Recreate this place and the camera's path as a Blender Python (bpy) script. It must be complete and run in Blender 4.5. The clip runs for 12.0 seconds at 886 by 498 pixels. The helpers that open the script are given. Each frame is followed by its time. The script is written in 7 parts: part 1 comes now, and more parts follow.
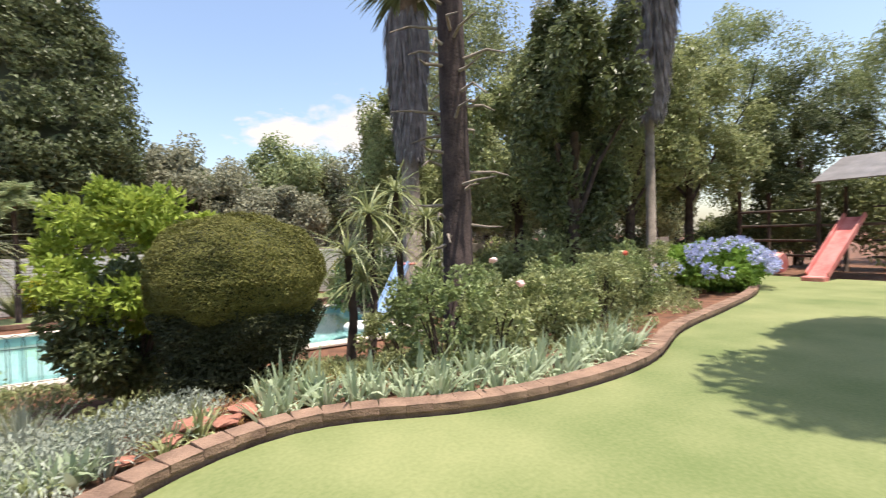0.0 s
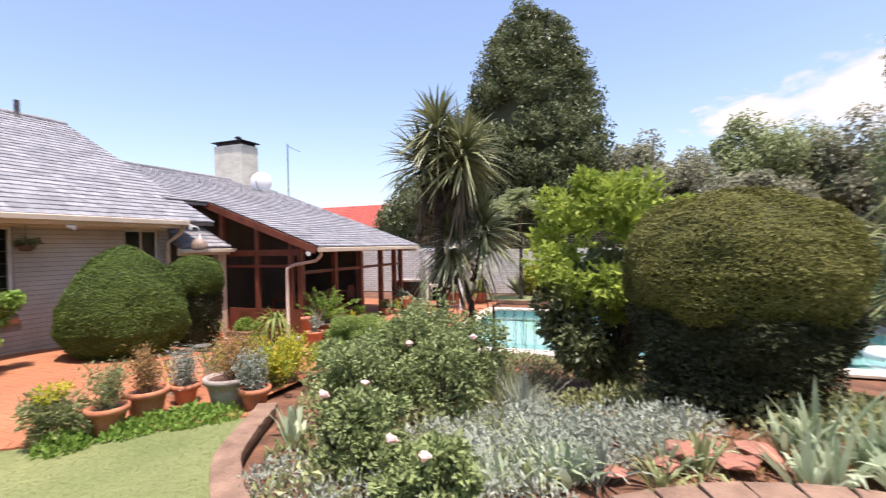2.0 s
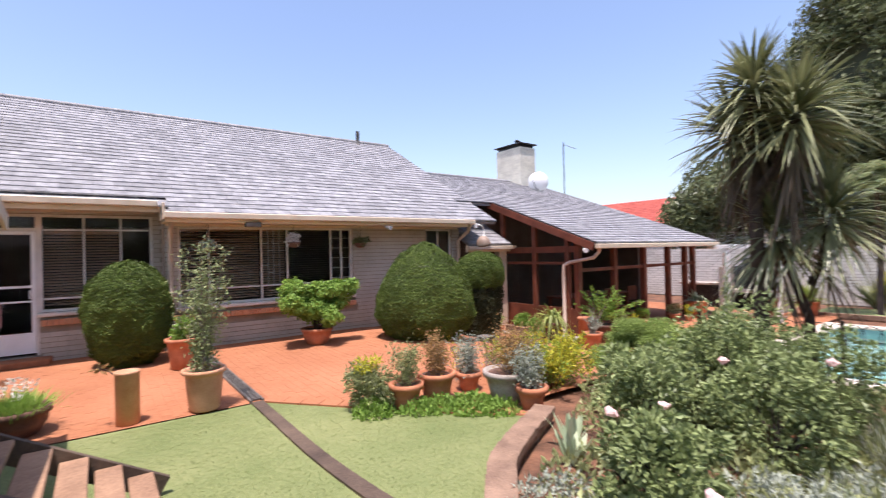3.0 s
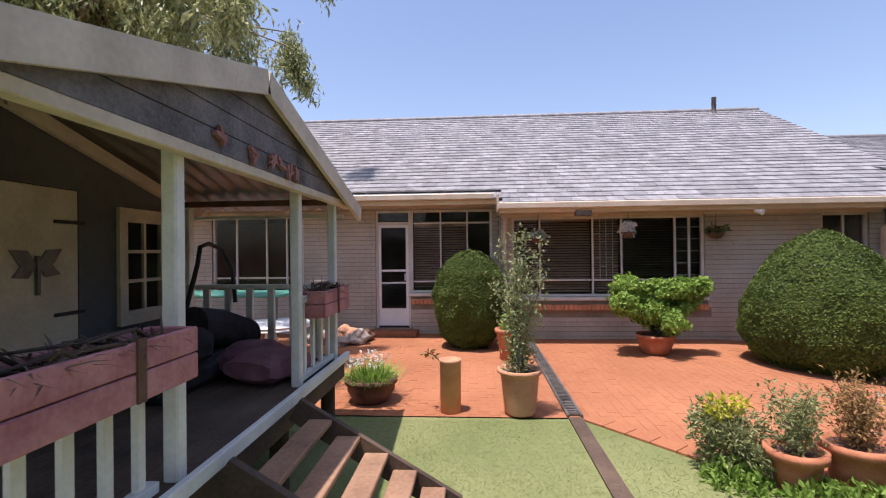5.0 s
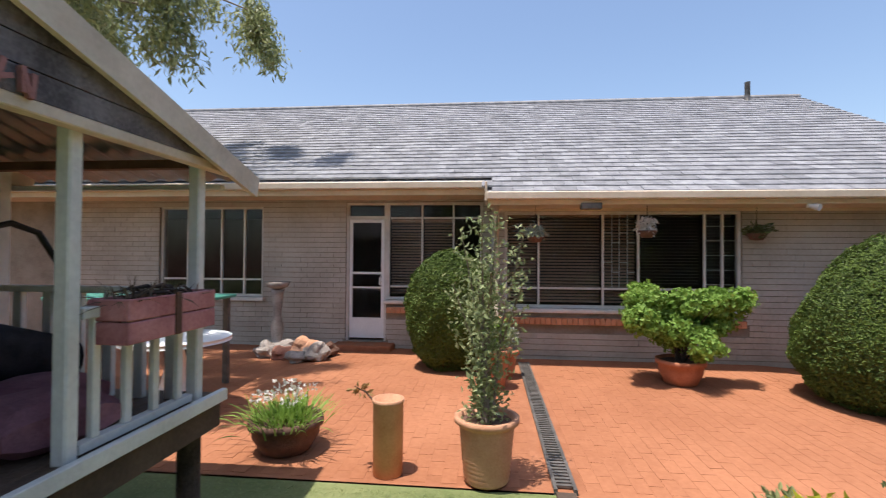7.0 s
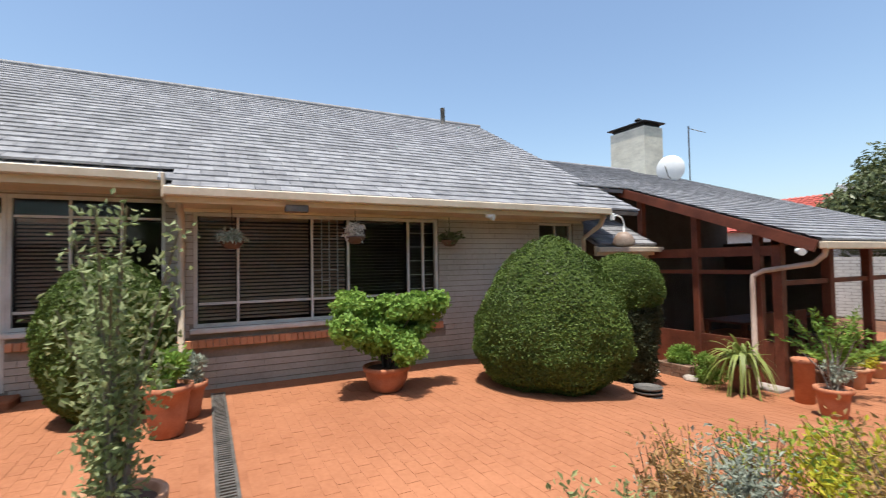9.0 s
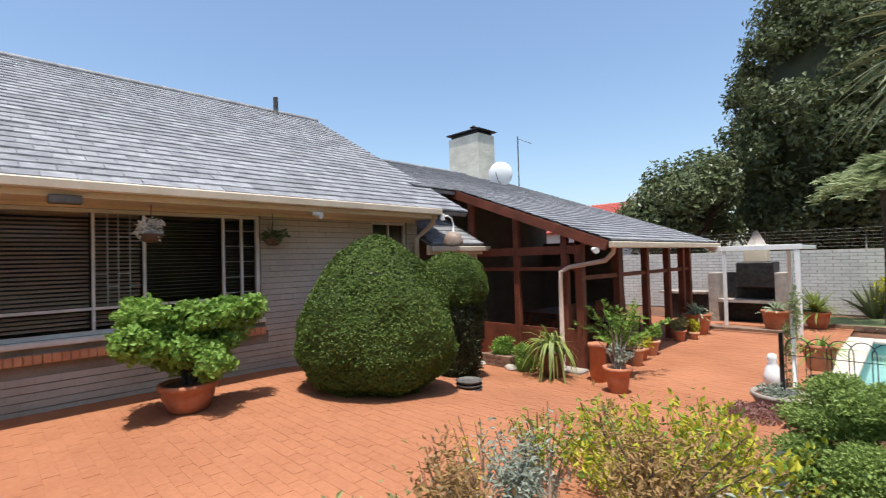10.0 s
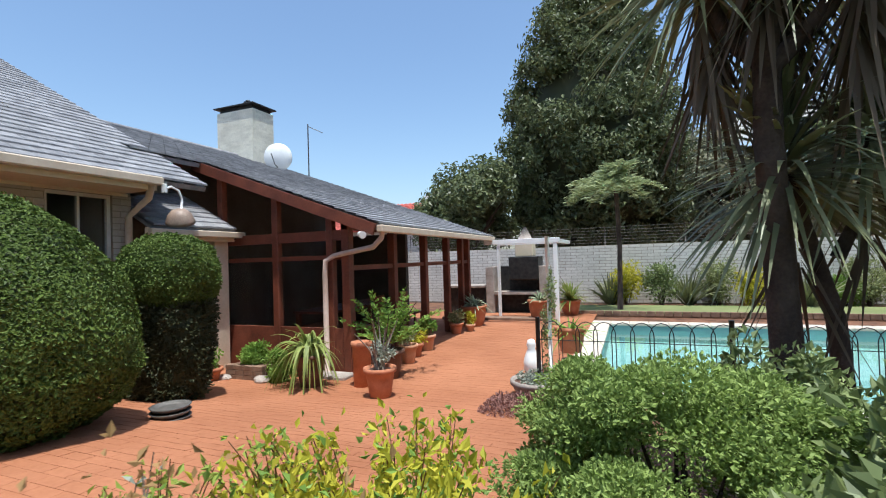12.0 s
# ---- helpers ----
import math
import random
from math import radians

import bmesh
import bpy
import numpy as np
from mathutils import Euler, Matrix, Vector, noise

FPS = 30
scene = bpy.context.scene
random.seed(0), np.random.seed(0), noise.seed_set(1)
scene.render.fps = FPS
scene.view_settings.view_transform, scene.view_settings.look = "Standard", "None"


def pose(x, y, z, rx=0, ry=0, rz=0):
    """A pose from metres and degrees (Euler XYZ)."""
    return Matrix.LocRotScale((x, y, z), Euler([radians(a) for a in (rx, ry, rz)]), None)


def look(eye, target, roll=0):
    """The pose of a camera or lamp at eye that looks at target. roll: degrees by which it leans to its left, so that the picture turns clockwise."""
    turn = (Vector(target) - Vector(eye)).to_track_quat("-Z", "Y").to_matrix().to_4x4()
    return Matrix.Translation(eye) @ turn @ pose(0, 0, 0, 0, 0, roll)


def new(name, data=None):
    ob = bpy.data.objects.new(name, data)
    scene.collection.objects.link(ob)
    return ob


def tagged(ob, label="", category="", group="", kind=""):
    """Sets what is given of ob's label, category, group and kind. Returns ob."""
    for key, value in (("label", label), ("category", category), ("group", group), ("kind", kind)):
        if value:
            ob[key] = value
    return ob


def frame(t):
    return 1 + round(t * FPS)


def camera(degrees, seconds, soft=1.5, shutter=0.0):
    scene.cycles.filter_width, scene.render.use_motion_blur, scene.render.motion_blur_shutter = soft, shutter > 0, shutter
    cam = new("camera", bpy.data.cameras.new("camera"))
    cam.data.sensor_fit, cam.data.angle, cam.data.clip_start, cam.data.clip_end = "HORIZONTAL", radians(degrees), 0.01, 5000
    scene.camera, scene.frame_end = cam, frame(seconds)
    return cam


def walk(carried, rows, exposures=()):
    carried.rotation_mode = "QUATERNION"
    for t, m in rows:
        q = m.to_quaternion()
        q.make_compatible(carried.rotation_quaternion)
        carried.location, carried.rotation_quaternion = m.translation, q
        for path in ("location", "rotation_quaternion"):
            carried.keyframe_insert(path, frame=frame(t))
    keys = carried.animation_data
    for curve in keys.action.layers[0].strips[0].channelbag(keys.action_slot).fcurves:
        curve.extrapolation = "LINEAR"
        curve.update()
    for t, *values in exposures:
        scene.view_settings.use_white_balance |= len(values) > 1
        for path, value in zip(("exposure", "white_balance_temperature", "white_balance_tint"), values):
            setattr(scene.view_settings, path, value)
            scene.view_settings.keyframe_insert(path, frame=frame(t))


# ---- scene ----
cam = camera(86.8, 12.0, soft=1.1, shutter=0.25)
PATH = [
    (0, (0.204, 0.646, 1.891), (1.227, 2.364, 1.845), -1.5),
    (0.5, (0.235, 0.877, 1.836), (0.87, 2.773, 1.801), -1.8),
    (1, (0.214, 1.09, 1.809), (0.424, 3.078, 1.784), -1.9),
    (1.5, (0.118, 1.348, 1.784), (-0.161, 3.328, 1.762), -1.7),
    (2, (-0.032, 1.608, 1.779), (-0.743, 3.477, 1.764), -1.2),
    (2.5, (-0.192, 1.852, 1.748), (-1.411, 3.438, 1.743), -1.7),
    (3, (-0.396, 2.027, 1.686), (-2.005, 3.214, 1.699), -1.4),
    (3.5, (-0.614, 2.083, 1.718), (-2.471, 2.825, 1.723), -0.9),
    (3.7, (-0.728, 2.14, 1.705), (-2.649, 2.694, 1.714), -1.1),
    (5.3, (-1.581, 2.61, 1.635), (-3.568, 2.38, 1.645), -0.3),
    (5.5, (-1.756, 2.68, 1.602), (-3.734, 2.385, 1.615), -0.1),
    (6, (-2.167, 2.757, 1.595), (-4.131, 2.377, 1.608), -0.0),
    (6.5, (-2.551, 2.856, 1.599), (-4.513, 2.467, 1.616), -0.1),
    (7, (-2.842, 2.957, 1.575), (-4.832, 2.763, 1.606), 0.4),
    (7.2, (-2.891, 3.001, 1.559), (-4.889, 2.927, 1.596), -0.1),
    (8.8, (-3.405, 3.288, 1.557), (-5.242, 4.076, 1.619), -0.8),
    (9, (-3.404, 3.336, 1.557), (-5.186, 4.24, 1.621), -1.0),
    (9.5, (-3.367, 3.492, 1.592), (-4.973, 4.684, 1.643), -1.3),
    (10, (-3.365, 3.718, 1.552), (-4.783, 5.128, 1.6), -1.6),
    (10.5, (-3.336, 4.063, 1.486), (-4.568, 5.638, 1.534), -1.7),
    (11, (-3.401, 4.432, 1.429), (-4.386, 6.172, 1.467), -2.0),
    (11.5, (-3.435, 4.835, 1.349), (-4.235, 6.667, 1.386), -1.9),
    (12, (-3.492, 5.194, 1.265), (-4.241, 7.048, 1.305), -1.8),
]
EXPOSURES = [(0.0, 0.74, 6800, 14), (2.5, 0.75, 6500, 22), (3.5, 0.63, 6400, 22), (5.3, 0.43, 6500, 23), (7.0, 0.41, 6450, 13), (9.0, 0.41, 6450, 8), (10.5, 0.36, 6150, 8), (12.0, 0.34, 5950, 6)]
walk(cam, [(t, look(eye, target, roll)) for t, eye, target, roll in PATH], EXPOSURES)


# ---- world and sun ----
SUN_TO = Vector((0.16, -0.17, 1.0)).normalized()
world = bpy.data.worlds.new("sky")
scene.world = world
world.use_nodes = True
wt = world.node_tree
sky = wt.nodes.new("ShaderNodeTexSky")
sky.sky_type = "NISHITA"
sky.sun_disc = False
sky.sun_elevation = math.asin(SUN_TO.z)
sky.sun_rotation = math.atan2(SUN_TO.x, SUN_TO.y)
sky.air_density, sky.dust_density, sky.ozone_density = 1.15, 1.6, 1.8
wt.nodes["Background"].inputs["Strength"].default_value = 0.15
wt.links.new(sky.outputs["Color"], wt.nodes["Background"].inputs["Color"])
sun_data = bpy.data.lights.new("sun", "SUN")
sun_data.energy, sun_data.angle, sun_data.color = 4.7, radians(0.53), (1.0, 0.955, 0.88)
sun = new("sun", sun_data)
sun.matrix_world = look(SUN_TO * 60, (0, 0, 0))


# ---- materials ----
def material(name, c1, c2, scale=8.0, rough=0.7, bump=0.2, fine=None, metal=0.0, spread=0.0, detail=6.0, island=0.0, specular=0.4):
    """Two colours mixed by coarse and fine noise, with bump; spread varies the tone per object, island per loose piece."""
    m = bpy.data.materials.new(name)
    m.use_nodes = True
    nt = m.node_tree
    b = nt.nodes["Principled BSDF"]
    b.inputs["Roughness"].default_value, b.inputs["Metallic"].default_value = rough, metal
    b.inputs["Specular IOR Level"].default_value = specular
    co = nt.nodes.new("ShaderNodeTexCoord")
    n1, n2 = nt.nodes.new("ShaderNodeTexNoise"), nt.nodes.new("ShaderNodeTexNoise")
    n1.inputs["Scale"].default_value, n1.inputs["Detail"].default_value = scale, detail
    n2.inputs["Scale"].default_value, n2.inputs["Detail"].default_value = fine or scale * 9, 4.0
    geo = nt.nodes.new("ShaderNodeNewGeometry")
    for n in (n1, n2):
        nt.links.new(geo.outputs["Position"], n.inputs["Vector"])
    add = nt.nodes.new("ShaderNodeMath")
    add.operation = "MULTIPLY_ADD"
    nt.links.new(n2.outputs["Fac"], add.inputs[0])
    add.inputs[1].default_value = 0.45
    nt.links.new(n1.outputs["Fac"], add.inputs[2])
    ramp = nt.nodes.new("ShaderNodeValToRGB")
    ramp.color_ramp.elements[0].position, ramp.color_ramp.elements[1].position = 0.5, 0.95
    ramp.color_ramp.elements[0].color, ramp.color_ramp.elements[1].color = (*c1, 1), (*c2, 1)
    nt.links.new(add.outputs[0], ramp.inputs["Fac"])
    colour = ramp.outputs["Color"]
    if spread or island:
        hsv = nt.nodes.new("ShaderNodeHueSaturation")
        mr = nt.nodes.new("ShaderNodeMapRange")
        k = spread or island
        mr.inputs["To Min"].default_value, mr.inputs["To Max"].default_value = 1 - k, 1 + k
        if spread:
            info = nt.nodes.new("ShaderNodeObjectInfo")
            nt.links.new(info.outputs["Random"], mr.inputs["Value"])
        else:
            nt.links.new(geo.outputs["Random Per Island"], mr.inputs["Value"])
        nt.links.new(mr.outputs["Result"], hsv.inputs["Value"])
        nt.links.new(colour, hsv.inputs["Color"])
        colour = hsv.outputs["Color"]
    nt.links.new(colour, b.inputs["Base Color"])
    if bump:
        bp = nt.nodes.new("ShaderNodeBump")
        bp.inputs["Strength"].default_value, bp.inputs["Distance"].default_value = bump, 0.02
        nt.links.new(add.outputs[0], bp.inputs["Height"])
        nt.links.new(bp.outputs["Normal"], b.inputs["Normal"])
    return m


def leaf_material(name, dark, light, translucent=0.3, rough=0.6, spec=0.25):
    """Leaves: the tone varies from leaf to leaf, and light passes through them."""
    m = bpy.data.materials.new(name)
    m.use_nodes = True
    nt = m.node_tree
    b = nt.nodes["Principled BSDF"]
    geo = nt.nodes.new("ShaderNodeNewGeometry")
    ramp = nt.nodes.new("ShaderNodeValToRGB")
    ramp.color_ramp.elements[0].color, ramp.color_ramp.elements[1].color = (*dark, 1), (*light, 1)
    n1 = nt.nodes.new("ShaderNodeTexNoise")
    n1.inputs["Scale"].default_value = 1.6
    nt.links.new(geo.outputs["Position"], n1.inputs["Vector"])
    ma = nt.nodes.new("ShaderNodeMath")
    ma.operation = "MULTIPLY_ADD"
    nt.links.new(n1.outputs["Fac"], ma.inputs[0])
    ma.inputs[1].default_value = 0.7
    mb = nt.nodes.new("ShaderNodeMath")
    mb.operation = "MULTIPLY"
    nt.links.new(geo.outputs["Random Per Island"], mb.inputs[0])
    mb.inputs[1].default_value = 0.6
    nt.links.new(mb.outputs[0], ma.inputs[2])
    nt.links.new(ma.outputs[0], ramp.inputs["Fac"])
    nt.links.new(ramp.outputs["Color"], b.inputs["Base Color"])
    b.inputs["Roughness"].default_value, b.inputs["Specular IOR Level"].default_value = rough, spec
    tr = nt.nodes.new("ShaderNodeBsdfTranslucent")
    nt.links.new(ramp.outputs["Color"], tr.inputs["Color"])
    mix = nt.nodes.new("ShaderNodeMixShader")
    mix.inputs[0].default_value = translucent
    nt.links.new(b.outputs[0], mix.inputs[1])
    nt.links.new(tr.outputs[0], mix.inputs[2])
    nt.links.new(mix.outputs[0], nt.nodes["Material Output"].inputs["Surface"])
    return m


def glass_material(name, tint, rough=0.02):
    m = bpy.data.materials.new(name)
    m.use_nodes = True
    b = m.node_tree.nodes["Principled BSDF"]
    b.inputs["Base Color"].default_value = (*tint, 1)
    b.inputs["Transmission Weight"].default_value, b.inputs["Roughness"].default_value = 1.0, rough
    b.inputs["IOR"].default_value = 1.25
    return m


M_SOIL = material("soil", (0.07, 0.035, 0.02), (0.22, 0.10, 0.055), 3.0, 0.95, 0.6)
M_TURF = material("turf", (0.12, 0.155, 0.05), (0.225, 0.24, 0.10), 0.9, 0.95, 0.25, fine=30)
M_BLADE = leaf_material("grass_blade", (0.14, 0.185, 0.06), (0.30, 0.335, 0.145), 0.45, 0.6, 0.15)
M_PAVER = material("clay_paver", (0.285, 0.105, 0.046), (0.41, 0.168, 0.082), 0.7, 0.9, 0.25, fine=26, island=0.03)
M_PAVER_PIECE = material("clay_paver_piece", (0.285, 0.105, 0.046), (0.41, 0.168, 0.082), 0.7, 0.9, 0.25, fine=26, spread=0.03)
M_JOINT = material("paving_sand", (0.265, 0.098, 0.044), (0.385, 0.158, 0.078), 3.0, 0.95, 0.3)
M_KERB = material("kerb_brick", (0.14, 0.085, 0.058), (0.30, 0.192, 0.13), 5.0, 0.95, 0.9, fine=60, spread=0.04)
M_WALL = material("painted_brick", (0.37, 0.323, 0.262), (0.50, 0.452, 0.38), 1.4, 0.75, 0.3, fine=22, island=0.06)
M_MORTAR = material("grimy_mortar", (0.21, 0.175, 0.135), (0.32, 0.275, 0.22), 4.0, 0.95, 0.4)
M_FASCIA = material("cream_paint", (0.62, 0.50, 0.34), (0.74, 0.62, 0.46), 2.0, 0.6, 0.12)
M_GUTTER = material("gutter_paint", (0.52, 0.42, 0.31), (0.66, 0.55, 0.43), 3.0, 0.45, 0.1)
M_SILL = material("sill_brick", (0.50, 0.20, 0.10), (0.62, 0.29, 0.15), 5.0, 0.7, 0.3, spread=0.1)
M_SLATE = material("roof_slate", (0.17, 0.168, 0.178), (0.31, 0.305, 0.312), 6.0, 0.62, 0.35, fine=40, island=0.2, specular=0.3)
M_SLATE_PIECE = material("roof_slate_piece", (0.17, 0.168, 0.178), (0.31, 0.305, 0.312), 6.0, 0.62, 0.35, fine=40, spread=0.2, specular=0.3)
M_OLDPINK = material("old_pink_wood", (0.26, 0.12, 0.11), (0.40, 0.20, 0.18), 9.0, 0.85, 0.4)
M_REDWOOD = material("red_stained_timber", (0.10, 0.028, 0.015), (0.21, 0.062, 0.033), 3.0, 0.5, 0.25, fine=35)
M_FRAME = material("white_window_frame", (0.55, 0.52, 0.47), (0.70, 0.67, 0.61), 6.0, 0.5, 0.1)
# Darker copy of the blind slats, with the room's shade in its colour.
M_BLINDSHADE = material("shaded_blind_slat", (0.10, 0.075, 0.06), (0.15, 0.115, 0.09), 3.0, 0.6, 0.1)
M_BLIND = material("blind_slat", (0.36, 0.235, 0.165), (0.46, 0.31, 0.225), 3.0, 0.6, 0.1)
M_GLASS = glass_material("window_glass", (0.95, 0.97, 0.97))
# Plaster colour kept dark to paint in the shade of rooms and patio.
M_ROOM = material("shade_dark_plaster", (0.08, 0.068, 0.058), (0.13, 0.11, 0.095), 2.0, 0.9, 0.1)
M_WHITEBRICK = material("whitewashed_brick", (0.58, 0.55, 0.46), (0.76, 0.73, 0.62), 2.0, 0.8, 0.3, island=0.07)
M_GREYWALL = material("garden_wall_paint", (0.54, 0.52, 0.47), (0.72, 0.69, 0.64), 1.2, 0.85, 0.3, island=0.06)
M_TERRA = material("terracotta", (0.36, 0.125, 0.06), (0.52, 0.21, 0.11), 7.0, 0.8, 0.25)
M_PALETERRA = material("pale_stoneware", (0.46, 0.215, 0.115), (0.60, 0.33, 0.20), 7.0, 0.75, 0.3)
M_DARKPOT = material("dark_clay", (0.09, 0.045, 0.03), (0.17, 0.09, 0.06), 8.0, 0.8, 0.3)
M_IRON = material("black_iron", (0.015, 0.015, 0.016), (0.05, 0.048, 0.045), 9.0, 0.5, 0.2, metal=0.4)
M_STEEL = material("weathered_steel", (0.10, 0.095, 0.085), (0.22, 0.20, 0.18), 9.0, 0.55, 0.3, metal=0.5)
M_WHITE = material("white_enamel", (0.74, 0.74, 0.72), (0.84, 0.84, 0.82), 4.0, 0.4, 0.08)
M_HUTGREY = material("weathered_grey_board", (0.07, 0.067, 0.072), (0.25, 0.24, 0.25), 3.5, 0.85, 0.8, fine=60)
M_HUTWALL = material("hut_wall_paint", (0.072, 0.076, 0.08), (0.12, 0.125, 0.13), 1.6, 0.8, 0.2)
M_HUTWHITE = material("hut_white_paint", (0.55, 0.56, 0.52), (0.74, 0.75, 0.70), 4.0, 0.65, 0.25, fine=40)
M_HUTCREAM = material("hut_cream_trim", (0.46, 0.40, 0.31), (0.66, 0.59, 0.47), 4.0, 0.65, 0.25)
M_DECK = material("deck_board", (0.055, 0.036, 0.026), (0.13, 0.088, 0.06), 3.0, 0.8, 0.4, fine=40, spread=0.15)
M_STEP = material("stair_tread_wood", (0.20, 0.11, 0.066), (0.40, 0.24, 0.145), 3.0, 0.75, 0.35, fine=40)
M_PINK = material("pink_painted_wood", (0.32, 0.115, 0.12), (0.56, 0.27, 0.26), 5.0, 0.7, 0.3)
M_IRONSHEET = material("corrugated_iron", (0.15, 0.14, 0.13), (0.27, 0.25, 0.235), 2.0, 0.45, 0.15, metal=0.5)
M_FABRIC = material("dark_cushion_cloth", (0.015, 0.014, 0.016), (0.04, 0.036, 0.042), 12.0, 0.95, 0.3)
M_PINKCLOTH = material("dusky_pink_cushion", (0.17, 0.075, 0.095), (0.28, 0.13, 0.16), 8.0, 0.95, 0.3)
M_BARK = material("bark", (0.035, 0.024, 0.018), (0.10, 0.07, 0.052), 5.0, 0.95, 0.9, fine=50)
M_PINEBARK = material("pine_bark", (0.022, 0.014, 0.012), (0.085, 0.058, 0.05), 4.0, 0.9, 1.0, fine=30)
M_PALETRUNK = material("pale_bark", (0.16, 0.13, 0.10), (0.30, 0.25, 0.20), 5.0, 0.95, 0.8, fine=40)
M_SKIRT = material("dead_palm_frond", (0.12, 0.105, 0.10), (0.27, 0.24, 0.23), 4.0, 0.95, 0.9, fine=60, island=0.25)
M_PIPE = material("dusty_pipe_paint", (0.40, 0.28, 0.22), (0.56, 0.43, 0.36), 3.0, 0.55, 0.1)
M_REDSTEM = material("reddish_stem", (0.16, 0.075, 0.04), (0.30, 0.16, 0.09), 9.0, 0.8, 0.2)
M_LAMPSHADE = material("weathered_tan_enamel", (0.20, 0.135, 0.10), (0.34, 0.25, 0.19), 6.0, 0.5, 0.15)
M_STONE = material("garden_stone", (0.24, 0.20, 0.17), (0.46, 0.40, 0.35), 5.0, 0.9, 0.6)
M_REDSTONE = material("red_stone", (0.26, 0.105, 0.07), (0.40, 0.19, 0.13), 5.0, 0.9, 0.6)
M_COPING = material("pool_coping", (0.50, 0.42, 0.34), (0.66, 0.58, 0.48), 3.0, 0.8, 0.3, spread=0.08)
M_POOLWALL = material("pool_plaster", (0.20, 0.34, 0.335), (0.28, 0.42, 0.41), 0.8, 0.6, 0.1)
M_BLUE = material("pale_blue_slide", (0.30, 0.46, 0.72), (0.42, 0.57, 0.80), 3.0, 0.35, 0.1)
M_REDPLASTIC = material("faded_red_plastic", (0.54, 0.13, 0.11), (0.72, 0.31, 0.27), 3.0, 0.4, 0.1)
M_CLOUD = bpy.data.materials.new("cloud_vapour")
M_CLOUD.use_nodes = True
cn = M_CLOUD.node_tree
cn.nodes.remove(cn.nodes["Principled BSDF"])
c_em, c_tr, c_mix = cn.nodes.new("ShaderNodeEmission"), cn.nodes.new("ShaderNodeBsdfTransparent"), cn.nodes.new("ShaderNodeMixShader")
c_em.inputs["Color"].default_value, c_em.inputs["Strength"].default_value = (1.0, 0.98, 0.96, 1), 0.62
c_co, c_no, c_gr, c_add, c_ramp = cn.nodes.new("ShaderNodeTexCoord"), cn.nodes.new("ShaderNodeTexNoise"), cn.nodes.new("ShaderNodeTexGradient"), cn.nodes.new("ShaderNodeMath"), cn.nodes.new("ShaderNodeValToRGB")
c_gr.gradient_type = "SPHERICAL"
c_no.inputs["Scale"].default_value, c_no.inputs["Detail"].default_value = 3.2, 9.0
cn.links.new(c_co.outputs["Object"], c_no.inputs["Vector"])
cn.links.new(c_co.outputs["Object"], c_gr.inputs["Vector"])
c_add.operation = "MULTIPLY_ADD"
cn.links.new(c_gr.outputs["Fac"], c_add.inputs[0])
c_add.inputs[1].default_value = 0.75
cn.links.new(c_no.outputs["Fac"], c_add.inputs[2])
c_ramp.color_ramp.elements[0].position, c_ramp.color_ramp.elements[1].position = 0.66, 0.95
cn.links.new(c_add.outputs[0], c_ramp.inputs["Fac"])
cn.links.new(c_ramp.outputs["Color"], c_mix.inputs[0])
cn.links.new(c_tr.outputs[0], c_mix.inputs[1])
cn.links.new(c_em.outputs[0], c_mix.inputs[2])
cn.links.new(c_mix.outputs[0], cn.nodes["Material Output"].inputs["Surface"])
M_REDROOF = material("red_roof_tile", (0.36, 0.06, 0.045), (0.52, 0.12, 0.085), 3.0, 0.7, 0.3, island=0.12)

L_TOPIARY = leaf_material("topiary_leaf", (0.022, 0.045, 0.008), (0.13, 0.185, 0.034), 0.12)
L_DOME = leaf_material("dome_leaf", (0.070, 0.082, 0.022), (0.225, 0.215, 0.060), 0.2)
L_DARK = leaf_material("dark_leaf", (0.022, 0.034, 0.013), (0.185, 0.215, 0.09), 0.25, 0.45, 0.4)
# Leaf colour darkened to paint the shade under and inside the bushes.
L_SHADE = leaf_material("painted_shade_leaf", (0.022, 0.028, 0.012), (0.065, 0.07, 0.03), 0.1, 0.6)
L_MID = leaf_material("mid_leaf", (0.06, 0.085, 0.03), (0.44, 0.47, 0.21), 0.36, 0.45, 0.4)
L_LIME = leaf_material("lime_leaf", (0.157, 0.243, 0.038), (0.414, 0.492, 0.091), 0.4)
L_BRIGHT = leaf_material("bright_leaf", (0.10, 0.20, 0.028), (0.28, 0.42, 0.085), 0.35)
L_SILVER = leaf_material("silver_leaf", (0.15, 0.18, 0.135), (0.42, 0.45, 0.36), 0.2, 0.7)
L_IRIS = leaf_material("iris_leaf", (0.15, 0.22, 0.12), (0.50, 0.57, 0.37), 0.3)
L_YELLOW = leaf_material("yellow_leaf", (0.30, 0.33, 0.02), (0.62, 0.55, 0.06), 0.35)
L_DEAD = leaf_material("dead_strap_leaf", (0.06, 0.045, 0.03), (0.18, 0.135, 0.09), 0.15, 0.8)
L_DRY = leaf_material("dry_leaf", (0.24, 0.15, 0.06), (0.45, 0.28, 0.12), 0.3, 0.8)
L_ROSE = leaf_material("rose_leaf", (0.032, 0.055, 0.02), (0.33, 0.395, 0.155), 0.26, 0.45, 0.32)
L_STRAP = leaf_material("strap_leaf", (0.035, 0.045, 0.02), (0.31, 0.325, 0.16), 0.16, 0.4, 0.4)
L_PALELEAF = leaf_material("pale_speckled_leaf", (0.13, 0.18, 0.06), (0.42, 0.46, 0.24), 0.35)
L_SHRUB = leaf_material("fresh_green_leaf", (0.05, 0.10, 0.018), (0.36, 0.46, 0.13), 0.32)
